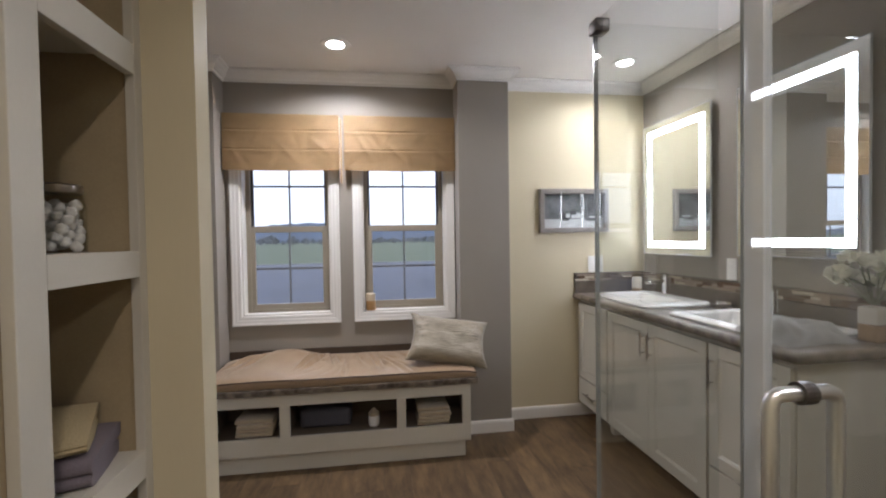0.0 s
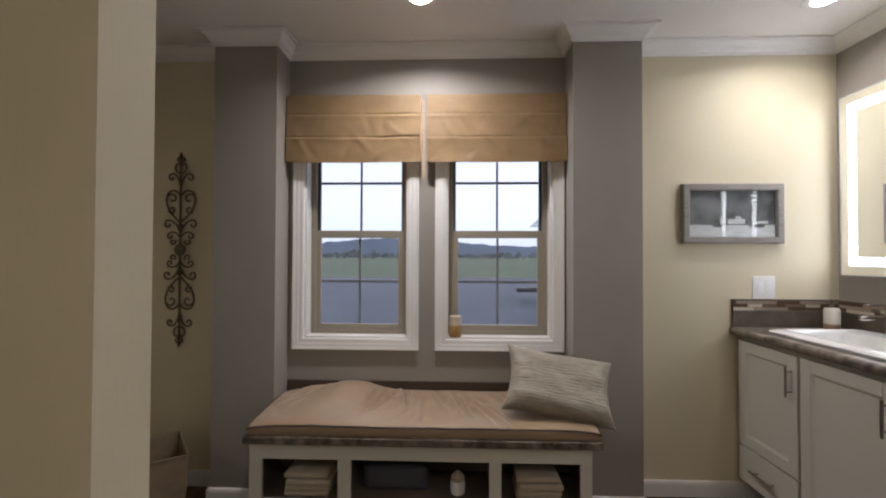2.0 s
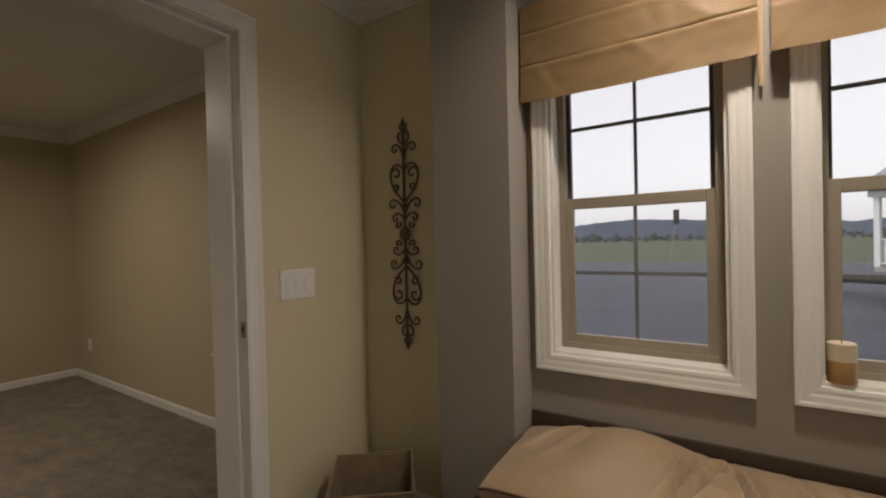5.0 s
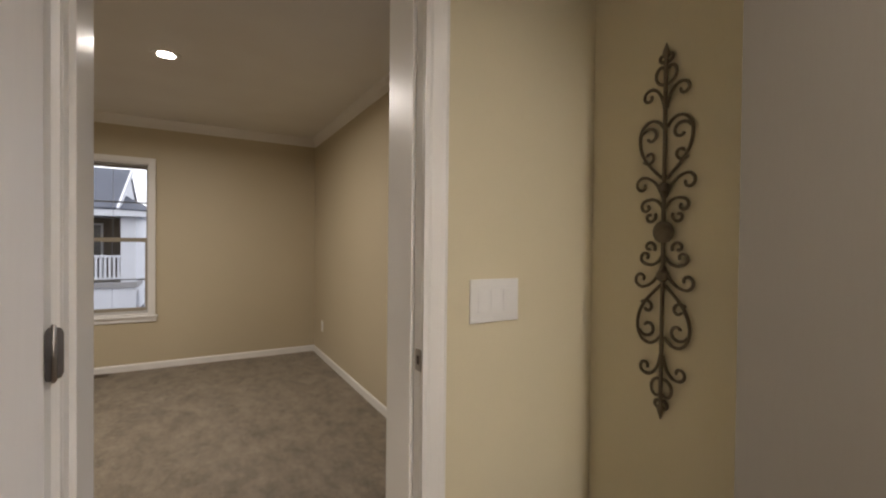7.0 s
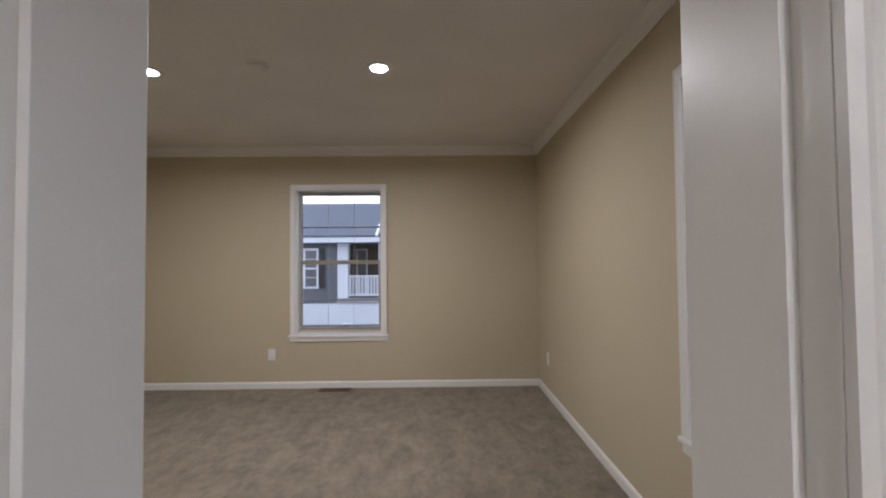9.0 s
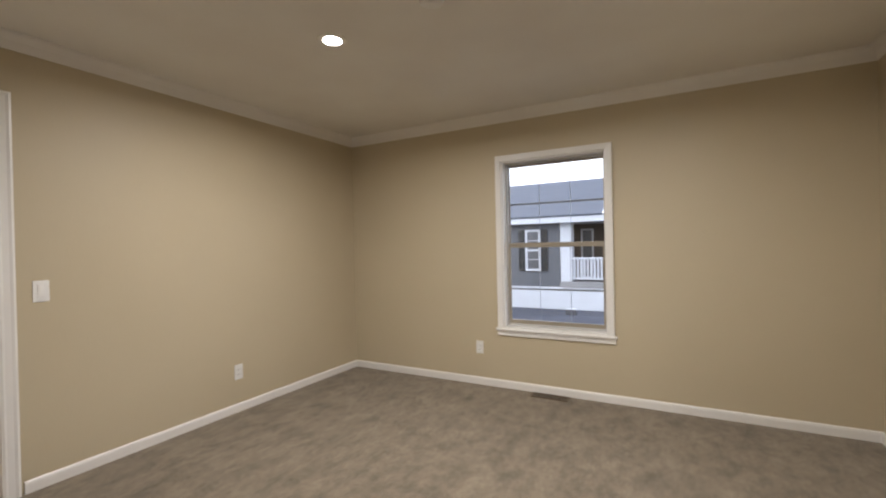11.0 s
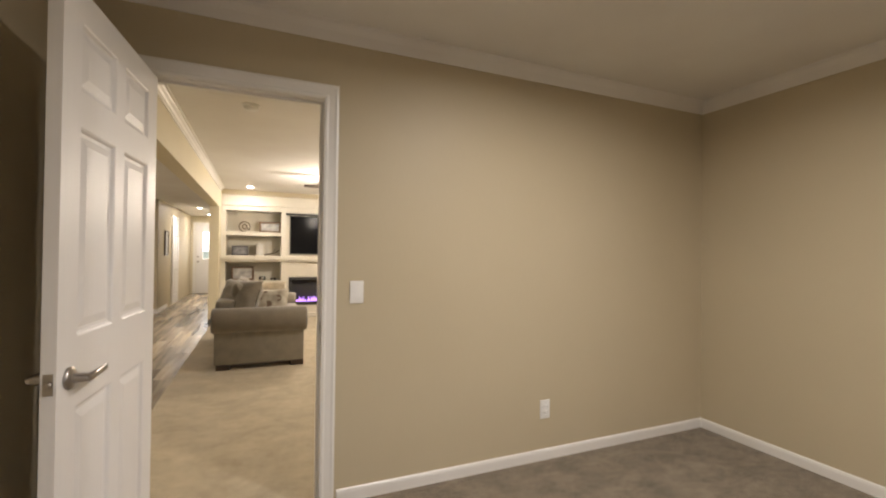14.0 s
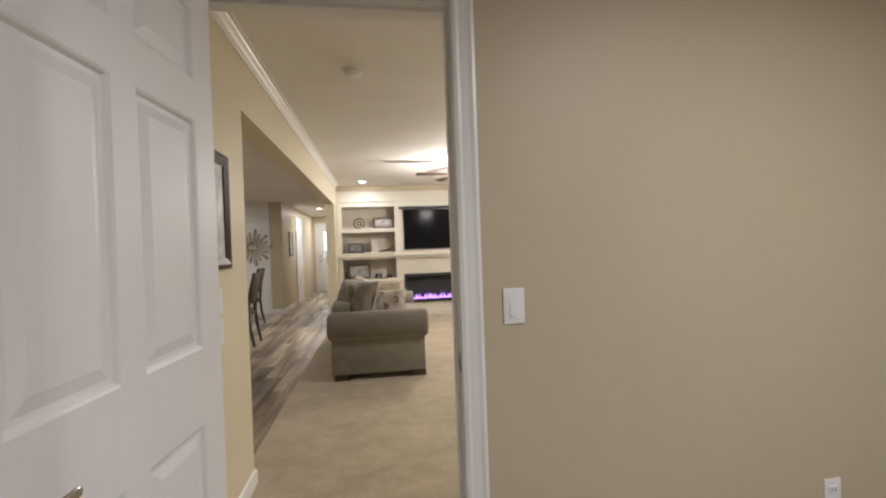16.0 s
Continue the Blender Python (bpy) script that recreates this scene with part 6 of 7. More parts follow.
# ceiling fan
fan = thing("ceiling_fan", "ceiling fan with slim blades and a lit bowl", "ceiling fan", pose(-4.12, -5.2, CEILZ))
FANBOWL = glowing("lit_fan_bowl", (1.0, 0.88, 0.72), 7.0)
part("canopy", lathe(bmesh.new(), [(0.075, 0), (0.07, -0.03), (0.03, -0.05), (0.014, -0.052), (0.014, -0.12), (0.09, -0.125), (0.10, -0.16), (0.09, -0.19), (0.06, -0.20)], 28), NICKEL, fan, smooth=40)
part("lamp_bowl", lathe(bmesh.new(), [(0.085, -0.2005), (0.10, -0.215), (0.085, -0.25), (0.04, -0.27), (0.01, -0.275)], 28), FANBOWL, fan, "glowing glass bowl", smooth=60)
for k in range(5):
    bm = boxes(((0.12, -0.055, -0.172), (0.62, 0.055, -0.166)), bevel=0.002)
    for v in bm.verts:
        v.co.y *= 0.7 + 0.5 * (v.co.x - 0.12)
        v.co.z += 0.18 * v.co.y
    part("blade", bm, DARKWOOD, fan).matrix_basis = pose(0, 0, 0, 0, 0, 4 + 72 * k)
fl = new("fan_lamp", bpy.data.lights.new("fan_lamp", "POINT"))
fl.data.energy, fl.data.color, fl.data.shadow_soft_size = LIVW * 3.9, (1.0, 0.86, 0.68), 0.10
fl.matrix_world = pose(-4.12, -5.2, CEILZ - 0.40)

# picture and switches on the end wall
pic = thing("framed_picture", "dark framed picture on the cream end wall", "picture", pose(LX, -1.235, 1.475, 0, 0, 90) @ pose(0, 0, 0, 0, 0, 180))
part("frame", sweep(bmesh.new(), [(-0.26, -0.265), (0.26, -0.265), (0.26, 0.265), (-0.26, 0.265)], [(0, 0), (0, 0.025), (0.02, 0.03), (0.05, 0.018), (0.05, 0)], True, ((1, 0, 0), (0, 0, 1), (0, -1, 0))), DARKWOOD, pic)
part("print", boxes(((-0.212, -0.012, -0.217), (0.212, -0.004, 0.217))), PALEPHOTO, pic, "pale print")
wall_plate("switch", 1, pose(LX, -1.37, 1.065, 0, 0, -90), "white switch plate on the cream end wall")
wall_plate("switch", 1, pose(LX, -1.37, 0.925, 0, 0, -90), "white switch plate under another on the end wall")


# dining chairs
def dining_chair(at):
    root = thing("dining_chair", "dark-stained wooden dining chair with padded back", "chair", at, "dining chairs")
    for x, y in ((-0.2, -0.2), (0.2, -0.2)):
        bm = boxes(((x - 0.02, y - 0.02, 0), (x + 0.02, y + 0.02, 0.43)), bevel=0.003)
        for v in bm.verts:
            v.co.x += (0.43 - v.co.z) * 0.02 * (1 if x > 0 else -1)
        part("leg", bm, DARKWOOD, root)
    for x in (-0.2, 0.2):
        part("back_leg", tube(bmesh.new(), [(x, 0.27, 0.0), (x, 0.22, 0.25), (x, 0.2, 0.45), (x, 0.23, 0.72), (x, 0.29, 0.99)], [0.018, 0.021, 0.023, 0.021, 0.017], 8), DARKWOOD, root, smooth=50)
    part("seat_frame", boxes(((-0.22, -0.22, 0.41), (0.22, 0.22, 0.45)), bevel=0.004), DARKWOOD, root)
    part("seat", boxes(((-0.215, -0.225, 0.4505), (0.215, 0.17, 0.50)), bevel=0.018), BROWNFR, root, "brown padded seat", 50)
    bm = boxes(((-0.18, 0.225, 0.58), (0.18, 0.255, 0.95)), bevel=0.008)
    for v in bm.verts:
        v.co.y += (v.co.z - 0.72) * 0.2 - 0.005
    part("backrest", bm, DARKWOOD, root, "dark leather-look back", 50)
    part("top_rail", boxes(((-0.2, 0.272, 0.951), (0.2, 0.302, 1.0)), bevel=0.006), DARKWOOD, root)
    return root


c0 = dining_chair(pose(-0.975, -5.66, 0, 0, 0, 92))
copy_thing(c0, pose(-0.62, -7.28, 0, 0, 0, 90))

# sunburst mirror on the board wall
burst = thing("sunburst_mirror", "large dark metal sunburst wall mirror on the white boards", "mirror", pose(-0.40, -8.70, 1.385))
part("hub", lathe(bmesh.new(), [(0.07, 0.002), (0.07, 0.02), (0.05, 0.025)], 24, (0, 0, 0), "y"), MIRROR, burst, smooth=40)
for k in range(18):
    a = 2 * math.pi * k / 18
    r1 = 0.38 if k % 2 else 0.31
    bm = boxes(((0.085, 0.004, -0.018), (r1, 0.014, 0.018)), bevel=0.003)
    for v in bm.verts:
        v.co.z *= 0.5 + 2.6 * v.co.x
    rf = part("ray_frame", bm, BLACKMET, burst)
    rf.matrix_basis = pose(0, 0, 0, 0, -math.degrees(a), 0)
    bm = boxes(((0.10, 0.0145, -0.012), (r1 - 0.015, 0.017, 0.012)))
    for v in bm.verts:
        v.co.z *= 0.5 + 2.6 * v.co.x
    part("ray_glass", bm, MIRROR, rf)

# hall
hp = thing("framed_picture", "small dark framed picture on the hall wall", "picture", pose(-0.99, -9.55, 1.44, 0, 0, -90))
part("frame", sweep(bmesh.new(), [(-0.19, -0.27), (0.19, -0.27), (0.19, 0.27), (-0.19, 0.27)], [(0, 0), (0, 0.025), (0.03, 0.02), (0.03, 0)], True, ((1, 0, 0), (0, 0, 1), (0, -1, 0))), DARKWOOD, hp)
part("print", boxes(((-0.162, -0.012, -0.242), (0.162, -0.004, 0.242))), PALEPHOTO, hp, "pale print")
panel_door("door_3", 0.76, 2.03, pose(-1.012, -10.22, 0, 0, 0, -90), "white six-panel door in the hall wall", 0.93, lever=False)
structure("trim_hall_door", sweep(bmesh.new(), [(-10.21, 0), (-10.21, 2.045), (-10.99, 2.045), (-10.99, 0)], [(-a, 1.04 - 0.05 + b) for a, b in ((0, 0), (0, 0.012), (0.012, 0.016), (0.06, 0.02), (0.07, 0.0))], axes=((0, 1, 0), (0, 0, 1), (-1, 0, 0))), WHITE, "white painted door casing", "door casing")
ex = tagged(new("door_4"), "white half-glazed outside door at the end of the hall", "door", kind="structure")
ex.matrix_basis = pose(-1.57, -13.2, 0)
part("slab", boxes(((-0.44, 0.001, 0.01), (-0.27, 0.04, 2.05)), ((0.27, 0.001, 0.01), (0.44, 0.04, 2.05)), ((-0.27, 0.001, 0.01), (0.27, 0.04, 1.03)), ((-0.27, 0.001, 1.85), (0.27, 0.04, 2.05)), bevel=0.001), DOORWHITE, ex)
gl = part("pane", boxes(((-0.27, 0.016, 1.03), (0.27, 0.020, 1.85))), GLASS, ex)
gl.visible_shadow = False
for z0 in (0.2, 0.62):
    for xx in (-0.34, 0.04):
        part("raised_panel", boxes(((xx, 0.0405, z0), (xx + 0.30, 0.046, z0 + 0.33)), bevel=0.004), DOORWHITE, ex)
for k in (1, 2):
    part("muntin", boxes(((-0.27 + 0.18 * k - 0.006, 0.0205, 1.03), (-0.27 + 0.18 * k + 0.006, 0.028, 1.85))), DOORWHITE, ex)
    part("muntin", boxes(((-0.27, 0.0285, 1.03 + 0.273 * k - 0.006), (0.27, 0.034, 1.03 + 0.273 * k + 0.006))), DOORWHITE, ex)
part("door_handle", lathe(bmesh.new(), [(0.03, 0.0405), (0.03, 0.05), (0.012, 0.055), (0.012, 0.08), (0.026, 0.09), (0.02, 0.11)], 18, (0.38, 0, 0.95), "y"), NICKEL, ex, smooth=40)
part("deadbolt", lathe(bmesh.new(), [(0.028, 0.0405), (0.026, 0.055), (0.01, 0.06)], 18, (0.38, 0, 1.10), "y"), NICKEL, ex, smooth=40)
door_casing("trim_hall_end_casing", "y", -13.2, 1, -2.02, -1.12, 2.06)


# ---- outdoors ----
GZ = -0.95
ASPHALT = material("damp_asphalt", (0.075, 0.080, 0.102), 0.6, second=(0.046, 0.050, 0.066), scale=0.6, detail=8, bump=0.2, bump_scale=60, fine=0.15, spec=0.25)
GRASS = material("dull_field_grass", (0.092, 0.110, 0.058), 0.9, second=(0.068, 0.086, 0.044), scale=0.05, detail=8, bump=0.3, bump_scale=3, fine=0.2)
# Distance haze is mixed into the hill and tree colours as paler blue-grey.
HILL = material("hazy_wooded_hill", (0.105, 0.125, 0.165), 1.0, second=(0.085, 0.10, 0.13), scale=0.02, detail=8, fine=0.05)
TREES = material("hazed_bare_woodland", (0.115, 0.12, 0.125), 1.0, second=(0.09, 0.095, 0.098), scale=0.3, detail=6, fine=0.1)
KERB = material("grey_kerb_concrete", (0.20, 0.20, 0.20), 0.8, scale=2, fine=0.08)
CONCRETE = material("pale_kerb_concrete", (0.34, 0.33, 0.32), 0.8, scale=2, fine=0.08)
structure("ground", boxes(((-1800, -1800, GZ - 1.0), (1800, 1800, GZ))), GRASS, "dull green open field", "field")
structure("road", boxes(((-70, -60, GZ + 0.001), (80, 44, GZ + 0.02))), ASPHALT, "damp dark asphalt lot around the houses", "asphalt lot")
structure("kerb", boxes(((-70, 44.0, GZ + 0.0), (80, 44.3, GZ + 0.11)), bevel=0.02), KERB, "grey concrete kerb at the lot's edge", "kerb")
structure("foundation", boxes(((-6.08, -13.3, GZ + 0.02), (2.6, 3.6, -0.201))), CONCRETE, "plain foundation under the house", "foundation")
structure("roof", boxes(((-8.3, -13.5, 2.62), (2.9, 3.75, 2.72))), CONCRETE, "plain flat roof deck over the rooms", "roof")
structure("foundation_living", boxes(((-8.1, -7.95, GZ + 0.02), (-6.09, -0.7, -0.201))), CONCRETE, "plain foundation under the living room", "foundation")


def ridge(name, dist, x0, x1, base, amp, seed, mat, label, step, rough):
    bm = bmesh.new()
    lowv, topv, backv = [], [], []
    n = int((x1 - x0) / step)
    for i in range(n + 1):
        x = x0 + step * i
        h = base + amp * (0.5 + 0.5 * math.sin(x * 0.0042 + seed) + 0.35 * math.sin(x * 0.011 + seed * 2)) + rough * noise.noise((x * 0.08, seed, 0)) + rough * 0.6 * noise.noise((x * 0.45, seed, 3))
        y = dist + 12 * noise.noise((x * 0.01, 0, seed))
        lowv.append(bm.verts.new((x, y - 25, GZ - 0.5)))
        topv.append(bm.verts.new((x, y, GZ + max(h, 0.4))))
        backv.append(bm.verts.new((x, y + 60, GZ - 0.5)))
    for a, b in ((lowv, topv), (topv, backv)):
        for i in range(n):
            bm.faces.new((a[i], a[i + 1], b[i + 1], b[i]))
    return structure(name, bm, mat, label, "distant hills", 60)


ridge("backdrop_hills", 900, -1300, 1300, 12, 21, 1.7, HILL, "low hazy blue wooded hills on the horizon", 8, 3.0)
rnd = random.Random(11)
wood = bmesh.new()
for k in range(420):
    x = -330 + 660 * k / 420 + rnd.uniform(-2, 2)
    y = 300 + rnd.uniform(-14, 20)
    h = rnd.uniform(2.6, 6.4) * (0.7 + 0.6 * abs(noise.noise((x * 0.02, 0, 5))))
    for q in range(5):
        c = Vector((x + rnd.uniform(-1.4, 1.4), y, GZ + h * rnd.uniform(0.35, 0.9)))
        r = h * rnd.uniform(0.16, 0.32)
        vs = [wood.verts.new(c + Vector((r * math.cos(t) * rnd.uniform(0.7, 1.2), rnd.uniform(-r, r) * 0.5, r * math.sin(t) * rnd.uniform(0.7, 1.2)))) for t in (k2 * 1.0472 for k2 in range(6))]
        wood.faces.new(vs)
    vs = [wood.verts.new((x + dx, y, GZ + z)) for dx, z in ((-0.15, 0), (0.15, 0), (0.08, h * 0.6), (-0.08, h * 0.6))]
    wood.faces.new(vs)
tagged(part("far_woods", wood, TREES), "band of far bare trees along the field, paled by painted haze", "trees", kind="stuff")

# neighbouring house seen from the bedroom window
SIDING = material("slate_grey_siding", (0.13, 0.135, 0.145), 0.6, second=(0.115, 0.12, 0.13), scale=3, fine=0.04)
SIDEWHITE = material("white_vinyl_siding", (0.72, 0.73, 0.75), 0.55, second=(0.68, 0.69, 0.71), scale=2, fine=0.02)
# The roof colour is lightened a little to stand for haze.
SHINGLE = material("blue_grey_shingles", (0.085, 0.095, 0.12), 0.8, second=(0.072, 0.08, 0.102), scale=6, stretch=(1, 1, 4), bump=0.3, bump_scale=30, fine=0.12)
BROWNSIDE = material("brown_porch_siding", (0.14, 0.11, 0.09), 0.7, scale=3, fine=0.05)
house = thing("neighbour_house", "grey-sided house with white porch, blue-grey roof and white skirting", "house", pose(-18.5, -2.0, GZ))
HX = -17.0
put("wall_core", boxes(((HX - 6.0, -11.0, -0.18), (HX - 0.02, -1.12, 1.98)), ((HX - 6.0, -1.119, -0.18), (HX - 1.6, 0.72, 1.98))), BROWNSIDE, house)
for i in range(18):
    z = -0.17 + i * 0.118
    bm = bmesh.new()
    vs = [bm.verts.new(q) for q in ((HX - 0.02, -11.0, z), (HX + 0.012, -11.0, z), (HX - 0.012, -11.0, z + 0.118), (HX - 0.02, -1.12, z), (HX + 0.012, -1.12, z), (HX - 0.012, -1.12, z + 0.118))]
    for q in ((0, 1, 4, 3), (1, 2, 5, 4), (2, 0, 3, 5), (0, 2, 1), (3, 4, 5)):
        bm.faces.new([vs[k] for k in q])
    put("siding_board", bm, SIDING, house)
    if i < 17:
        bm = bmesh.new()
        vs = [bm.verts.new(q) for q in ((HX - 1.6, -1.1, z), (HX - 1.575, -1.1, z), (HX - 1.595, -1.1, z + 0.118), (HX - 1.6, 0.7, z), (HX - 1.575, 0.7, z), (HX - 1.595, 0.7, z + 0.118))]
        for q in ((0, 1, 4, 3), (1, 2, 5, 4), (2, 0, 3, 5), (0, 2, 1), (3, 4, 5)):
            bm.faces.new([vs[k] for k in q])
        put("porch_board", bm, BROWNSIDE, house)
put("skirting", boxes(((HX - 6.0, -11.0, GZ + 0.02), (HX + 0.02, 0.76, -0.181)), bevel=0.01), SIDEWHITE, house)
for y in (-9.5, -7.8, -6.1, -4.4, -2.7, -1.0, 0.5):
    put("skirting_batten", boxes(((HX + 0.021, y - 0.03, GZ + 0.03), (HX + 0.035, y + 0.03, -0.19))), SIDEWHITE, house)
put("porch_deck", boxes(((HX - 1.58, -1.118, -0.18), (HX + 0.06, 0.78, 0.0)), bevel=0.01), CONCRETE, house)
put("corner_post", boxes(((HX - 0.38, -1.10, 0.001), (HX + 0.0, -0.72, 1.98)), bevel=0.01), SIDEWHITE, house)
put("corner_post", boxes(((HX - 0.38, 0.36, 0.001), (HX + 0.0, 0.75, 1.98)), bevel=0.01), SIDEWHITE, house)
put("side_wall", boxes(((HX - 6.0, 0.721, GZ + 0.03), (HX - 0.40, 0.75, 1.98))), SIDEWHITE, house)
put("rail_top", boxes(((HX - 0.14, -0.72, 0.74), (HX - 0.05, 0.36, 0.81)), bevel=0.008), SIDEWHITE, house)
put("rail_bottom", boxes(((HX - 0.13, -0.72, 0.08), (HX - 0.06, 0.36, 0.14)), bevel=0.006), SIDEWHITE, house)
for k in range(10):
    y = -0.66 + k * 0.107
    put("baluster", boxes(((HX - 0.115, y - 0.030, 0.14), (HX - 0.075, y + 0.030, 0.74))), SIDEWHITE, house)
put("fascia", boxes(((HX + 0.10, -11.2, 1.97), (HX + 0.34, 1.04, 2.16)), ((HX - 1.5, 0.80, 1.97), (HX + 0.099, 1.04, 2.16)), ((HX - 6.2, -11.2, 1.981), (HX + 0.0999, 0.799, 2.04)), bevel=0.01), SIDEWHITE, house)


def slab(bm, a, b, c, d, t):
    """A thick sheet over four corners."""
    top = [bm.verts.new(p) for p in (a, b, c, d)]
    bot = [bm.verts.new((p[0], p[1], p[2] - t)) for p in (a, b, c, d)]
    bm.faces.new(top)
    bm.faces.new(bot[::-1])
    for k in range(4):
        m = (k + 1) % 4
        bm.faces.new((top[k], bot[k], bot[m], top[m]))
    return bm


def sub_put(name, bm, mat, parent_part, label=""):
    ob = part(name, bm, mat, parent_part, label)
    ob.matrix_basis = (parent_part.parent.matrix_basis @ parent_part.matrix_basis).inverted()
    return ob


RX, RZ = HX - 3.0, 3.78
bm = slab(bmesh.new(), (HX + 0.36, -11.3, 2.20), (HX + 0.36, 0.30, 2.20), (RX, 0.30, RZ), (RX, -11.3, RZ), 0.04)
slab(bm, (RX, -11.3, RZ), (RX, 0.30, RZ), (HX - 6.4, 0.30, 2.2), (HX - 6.4, -11.3, 2.2), 0.04)
slab(bm, (HX + 0.36, 0.3, 2.20), (HX + 0.36, 1.06, 2.18), (HX - 1.5, 1.06, 2.30), (HX - 1.5, 0.3, 2.75), 0.04)
put("roof", bm, SHINGLE, house, "blue-grey shingle roof")
for i in range(9):
    t0, t1 = i / 9, (i + 1) / 9
    xa, za, xb2, zb2 = HX + 0.36 - 3.36 * t0, 2.20 + 1.58 * t0, HX + 0.36 - 3.36 * t1, 2.20 + 1.58 * t1
    put("shingle_course", slab(bmesh.new(), (xa, -11.3, za + 0.011), (xa, 0.30, za + 0.011), (xb2, 0.30, zb2 + 0.008), (xb2, -11.3, zb2 + 0.008), 0.02), SHINGLE, house)
put("rake_board", slab(bmesh.new(), (HX + 0.36, 0.301, 2.22), (HX + 0.36, 0.36, 2.22), (RX, 0.36, RZ + 0.03), (RX, 0.301, RZ + 0.03), 0.22), SIDEWHITE, house)
bm = bmesh.new()
vs = [bm.verts.new(q) for q in ((HX, 0.26, 2.05), (HX - 6.0, 0.26, 2.05), (RX, 0.26, RZ - 0.1), (HX, 0.20, 2.05), (HX - 6.0, 0.20, 2.05), (RX, 0.20, RZ - 0.1))]
for q in ((0, 1, 2), (5, 4, 3), (0, 3, 4, 1), (1, 4, 5, 2), (2, 5, 3, 0)):
    bm.faces.new([vs[k] for k in q])
put("gable", bm, SIDEWHITE, house)
for y0, y1 in ((-2.30, -1.76), (-6.4, -5.6)):
    wn2 = put("house_window", sweep(bmesh.new(), [(y0, 0.36), (y1, 0.36), (y1, 1.78), (y0, 1.78)], [(0, HX + 0.0), (0, HX + 0.05), (0.07, HX + 0.05), (0.07, HX + 0.0)], True, ((0, 1, 0), (0, 0, 1), (1, 0, 0))), SIDEWHITE, house)
    sub_put("window_glass", boxes(((HX + 0.013, y0 + 0.07, 0.43), (HX + 0.02, y1 - 0.07, 1.71))), GREYFR, wn2, "grey reflecting window glass")
    sub_put("window_bar", boxes(((HX + 0.021, y0 + 0.07, 1.04), (HX + 0.04, y1 - 0.07, 1.10)), ((HX + 0.021, y0 + 0.07, 1.39), (HX + 0.03, y1 - 0.07, 1.41)), ((HX + 0.021, y0 + 0.07, 0.74), (HX + 0.03, y1 - 0.07, 0.76))), SIDEWHITE, wn2)
    for s0, s1 in ((y0 - 0.24, y0 - 0.01), (y1 + 0.01, y1 + 0.24)):
        put("shutter", boxes(((HX + 0.013, s0, 0.36), (HX + 0.045, s1, 1.78)), bevel=0.005), BLACKPL, house, "dark louvred shutter")
put("porch_window", sweep(bmesh.new(), [(-0.72, 0.02), (-0.28, 0.02), (-0.28, 1.80), (-0.72, 1.80)], [(0, HX - 1.58), (0, HX - 1.54), (0.06, HX - 1.54), (0.06, HX - 1.58)], True, ((0, 1, 0), (0, 0, 1), (1, 0, 0))), SIDEWHITE, house)
put("porch_window_glass", boxes(((HX - 1.574, -0.66, 0.08), (HX - 1.565, -0.34, 1.74))), GREYFR, house)
meter = thing("utility_box", "small dark utility box on the asphalt by the skirting", "utility box", pose(-16.0, -0.55, GZ + 0.02))
part("box_body", boxes(((-0.1, -0.16, 0.0), (0.1, 0.16, 0.16)), bevel=0.02), GREYFR, meter)
part("box_lid", boxes(((-0.11, -0.17, 0.1605), (0.11, 0.17, 0.19)), bevel=0.01), SIDEWHITE, meter)
ac = thing("air_conditioner", "pale outdoor air conditioner beside the house", "air conditioner", pose(-17.3, 1.25, GZ + 0.02))
part("cabinet", boxes(((-0.35, -0.3, 0.0), (0.35, 0.35, 0.75)), bevel=0.03), SIDEWHITE, ac)
for k in range(9):
    part("louvre", boxes(((0.351, -0.25, 0.08 + k * 0.07), (0.36, 0.30, 0.12 + k * 0.07))), GREYFR, ac)

# display home with an open porch, still on its trailer
M = pose(3.75, 21.6, 0.15, 0, 0, -38)
home = thing("display_home", "white manufactured home with an open porch on a trailer", "house", M)
part("deck", boxes(((0, -0.0, -0.16), (9.0, 4.0, 0.0)), bevel=0.01), CONCRETE, home)
part("undercarriage", boxes(((0.5, 0.3, -0.55), (9.0, 3.7, -0.161)), ((0.3, 0.8, -0.75), (1.2, 1.0, -0.5))), BLACKPL, home, "dark steel undercarriage")
part("home_wall", boxes(((2.4, 0.9, 0.001), (9.0, 4.0, 2.30)), ((0, 3.9, 0.001), (2.4, 4.0, 2.3))), SIDEWHITE, home)
for x, y in ((0.0, 0.0), (0.0, 1.6), (0.0, 3.2), (1.3, 0.0), (2.6, 0.0), (3.9, 0.0), (5.2, 0.0), (6.5, 0.0)):
    part("porch_post", boxes(((x, y, 0.001), (x + 0.16, y + 0.16, 2.30)), bevel=0.01), SIDEWHITE, home)
for x in (0.16, 1.46, 2.76, 4.06, 5.36):
    for z in (0.08, 0.86):
        part("porch_rail", boxes(((x, 0.05, z), (x + 1.13, 0.11, z + 0.06)), bevel=0.006), SIDEWHITE, home)
    for k in range(9):
        part("baluster", boxes(((x + 0.10 + 0.11 * k, 0.06, 0.141), (x + 0.15 + 0.11 * k, 0.10, 0.859))), SIDEWHITE, home)
for y in (0.17, 1.77):
    for z in (0.08, 0.86):
        part("porch_rail", boxes(((0.05, y, z), (0.11, y + 1.42, z + 0.06)), bevel=0.006), SIDEWHITE, home)
    for k in range(11):
        part("baluster", boxes(((0.06, y + 0.11 + 0.115 * k, 0.141), (0.10, y + 0.16 + 0.115 * k, 0.859))), SIDEWHITE, home)
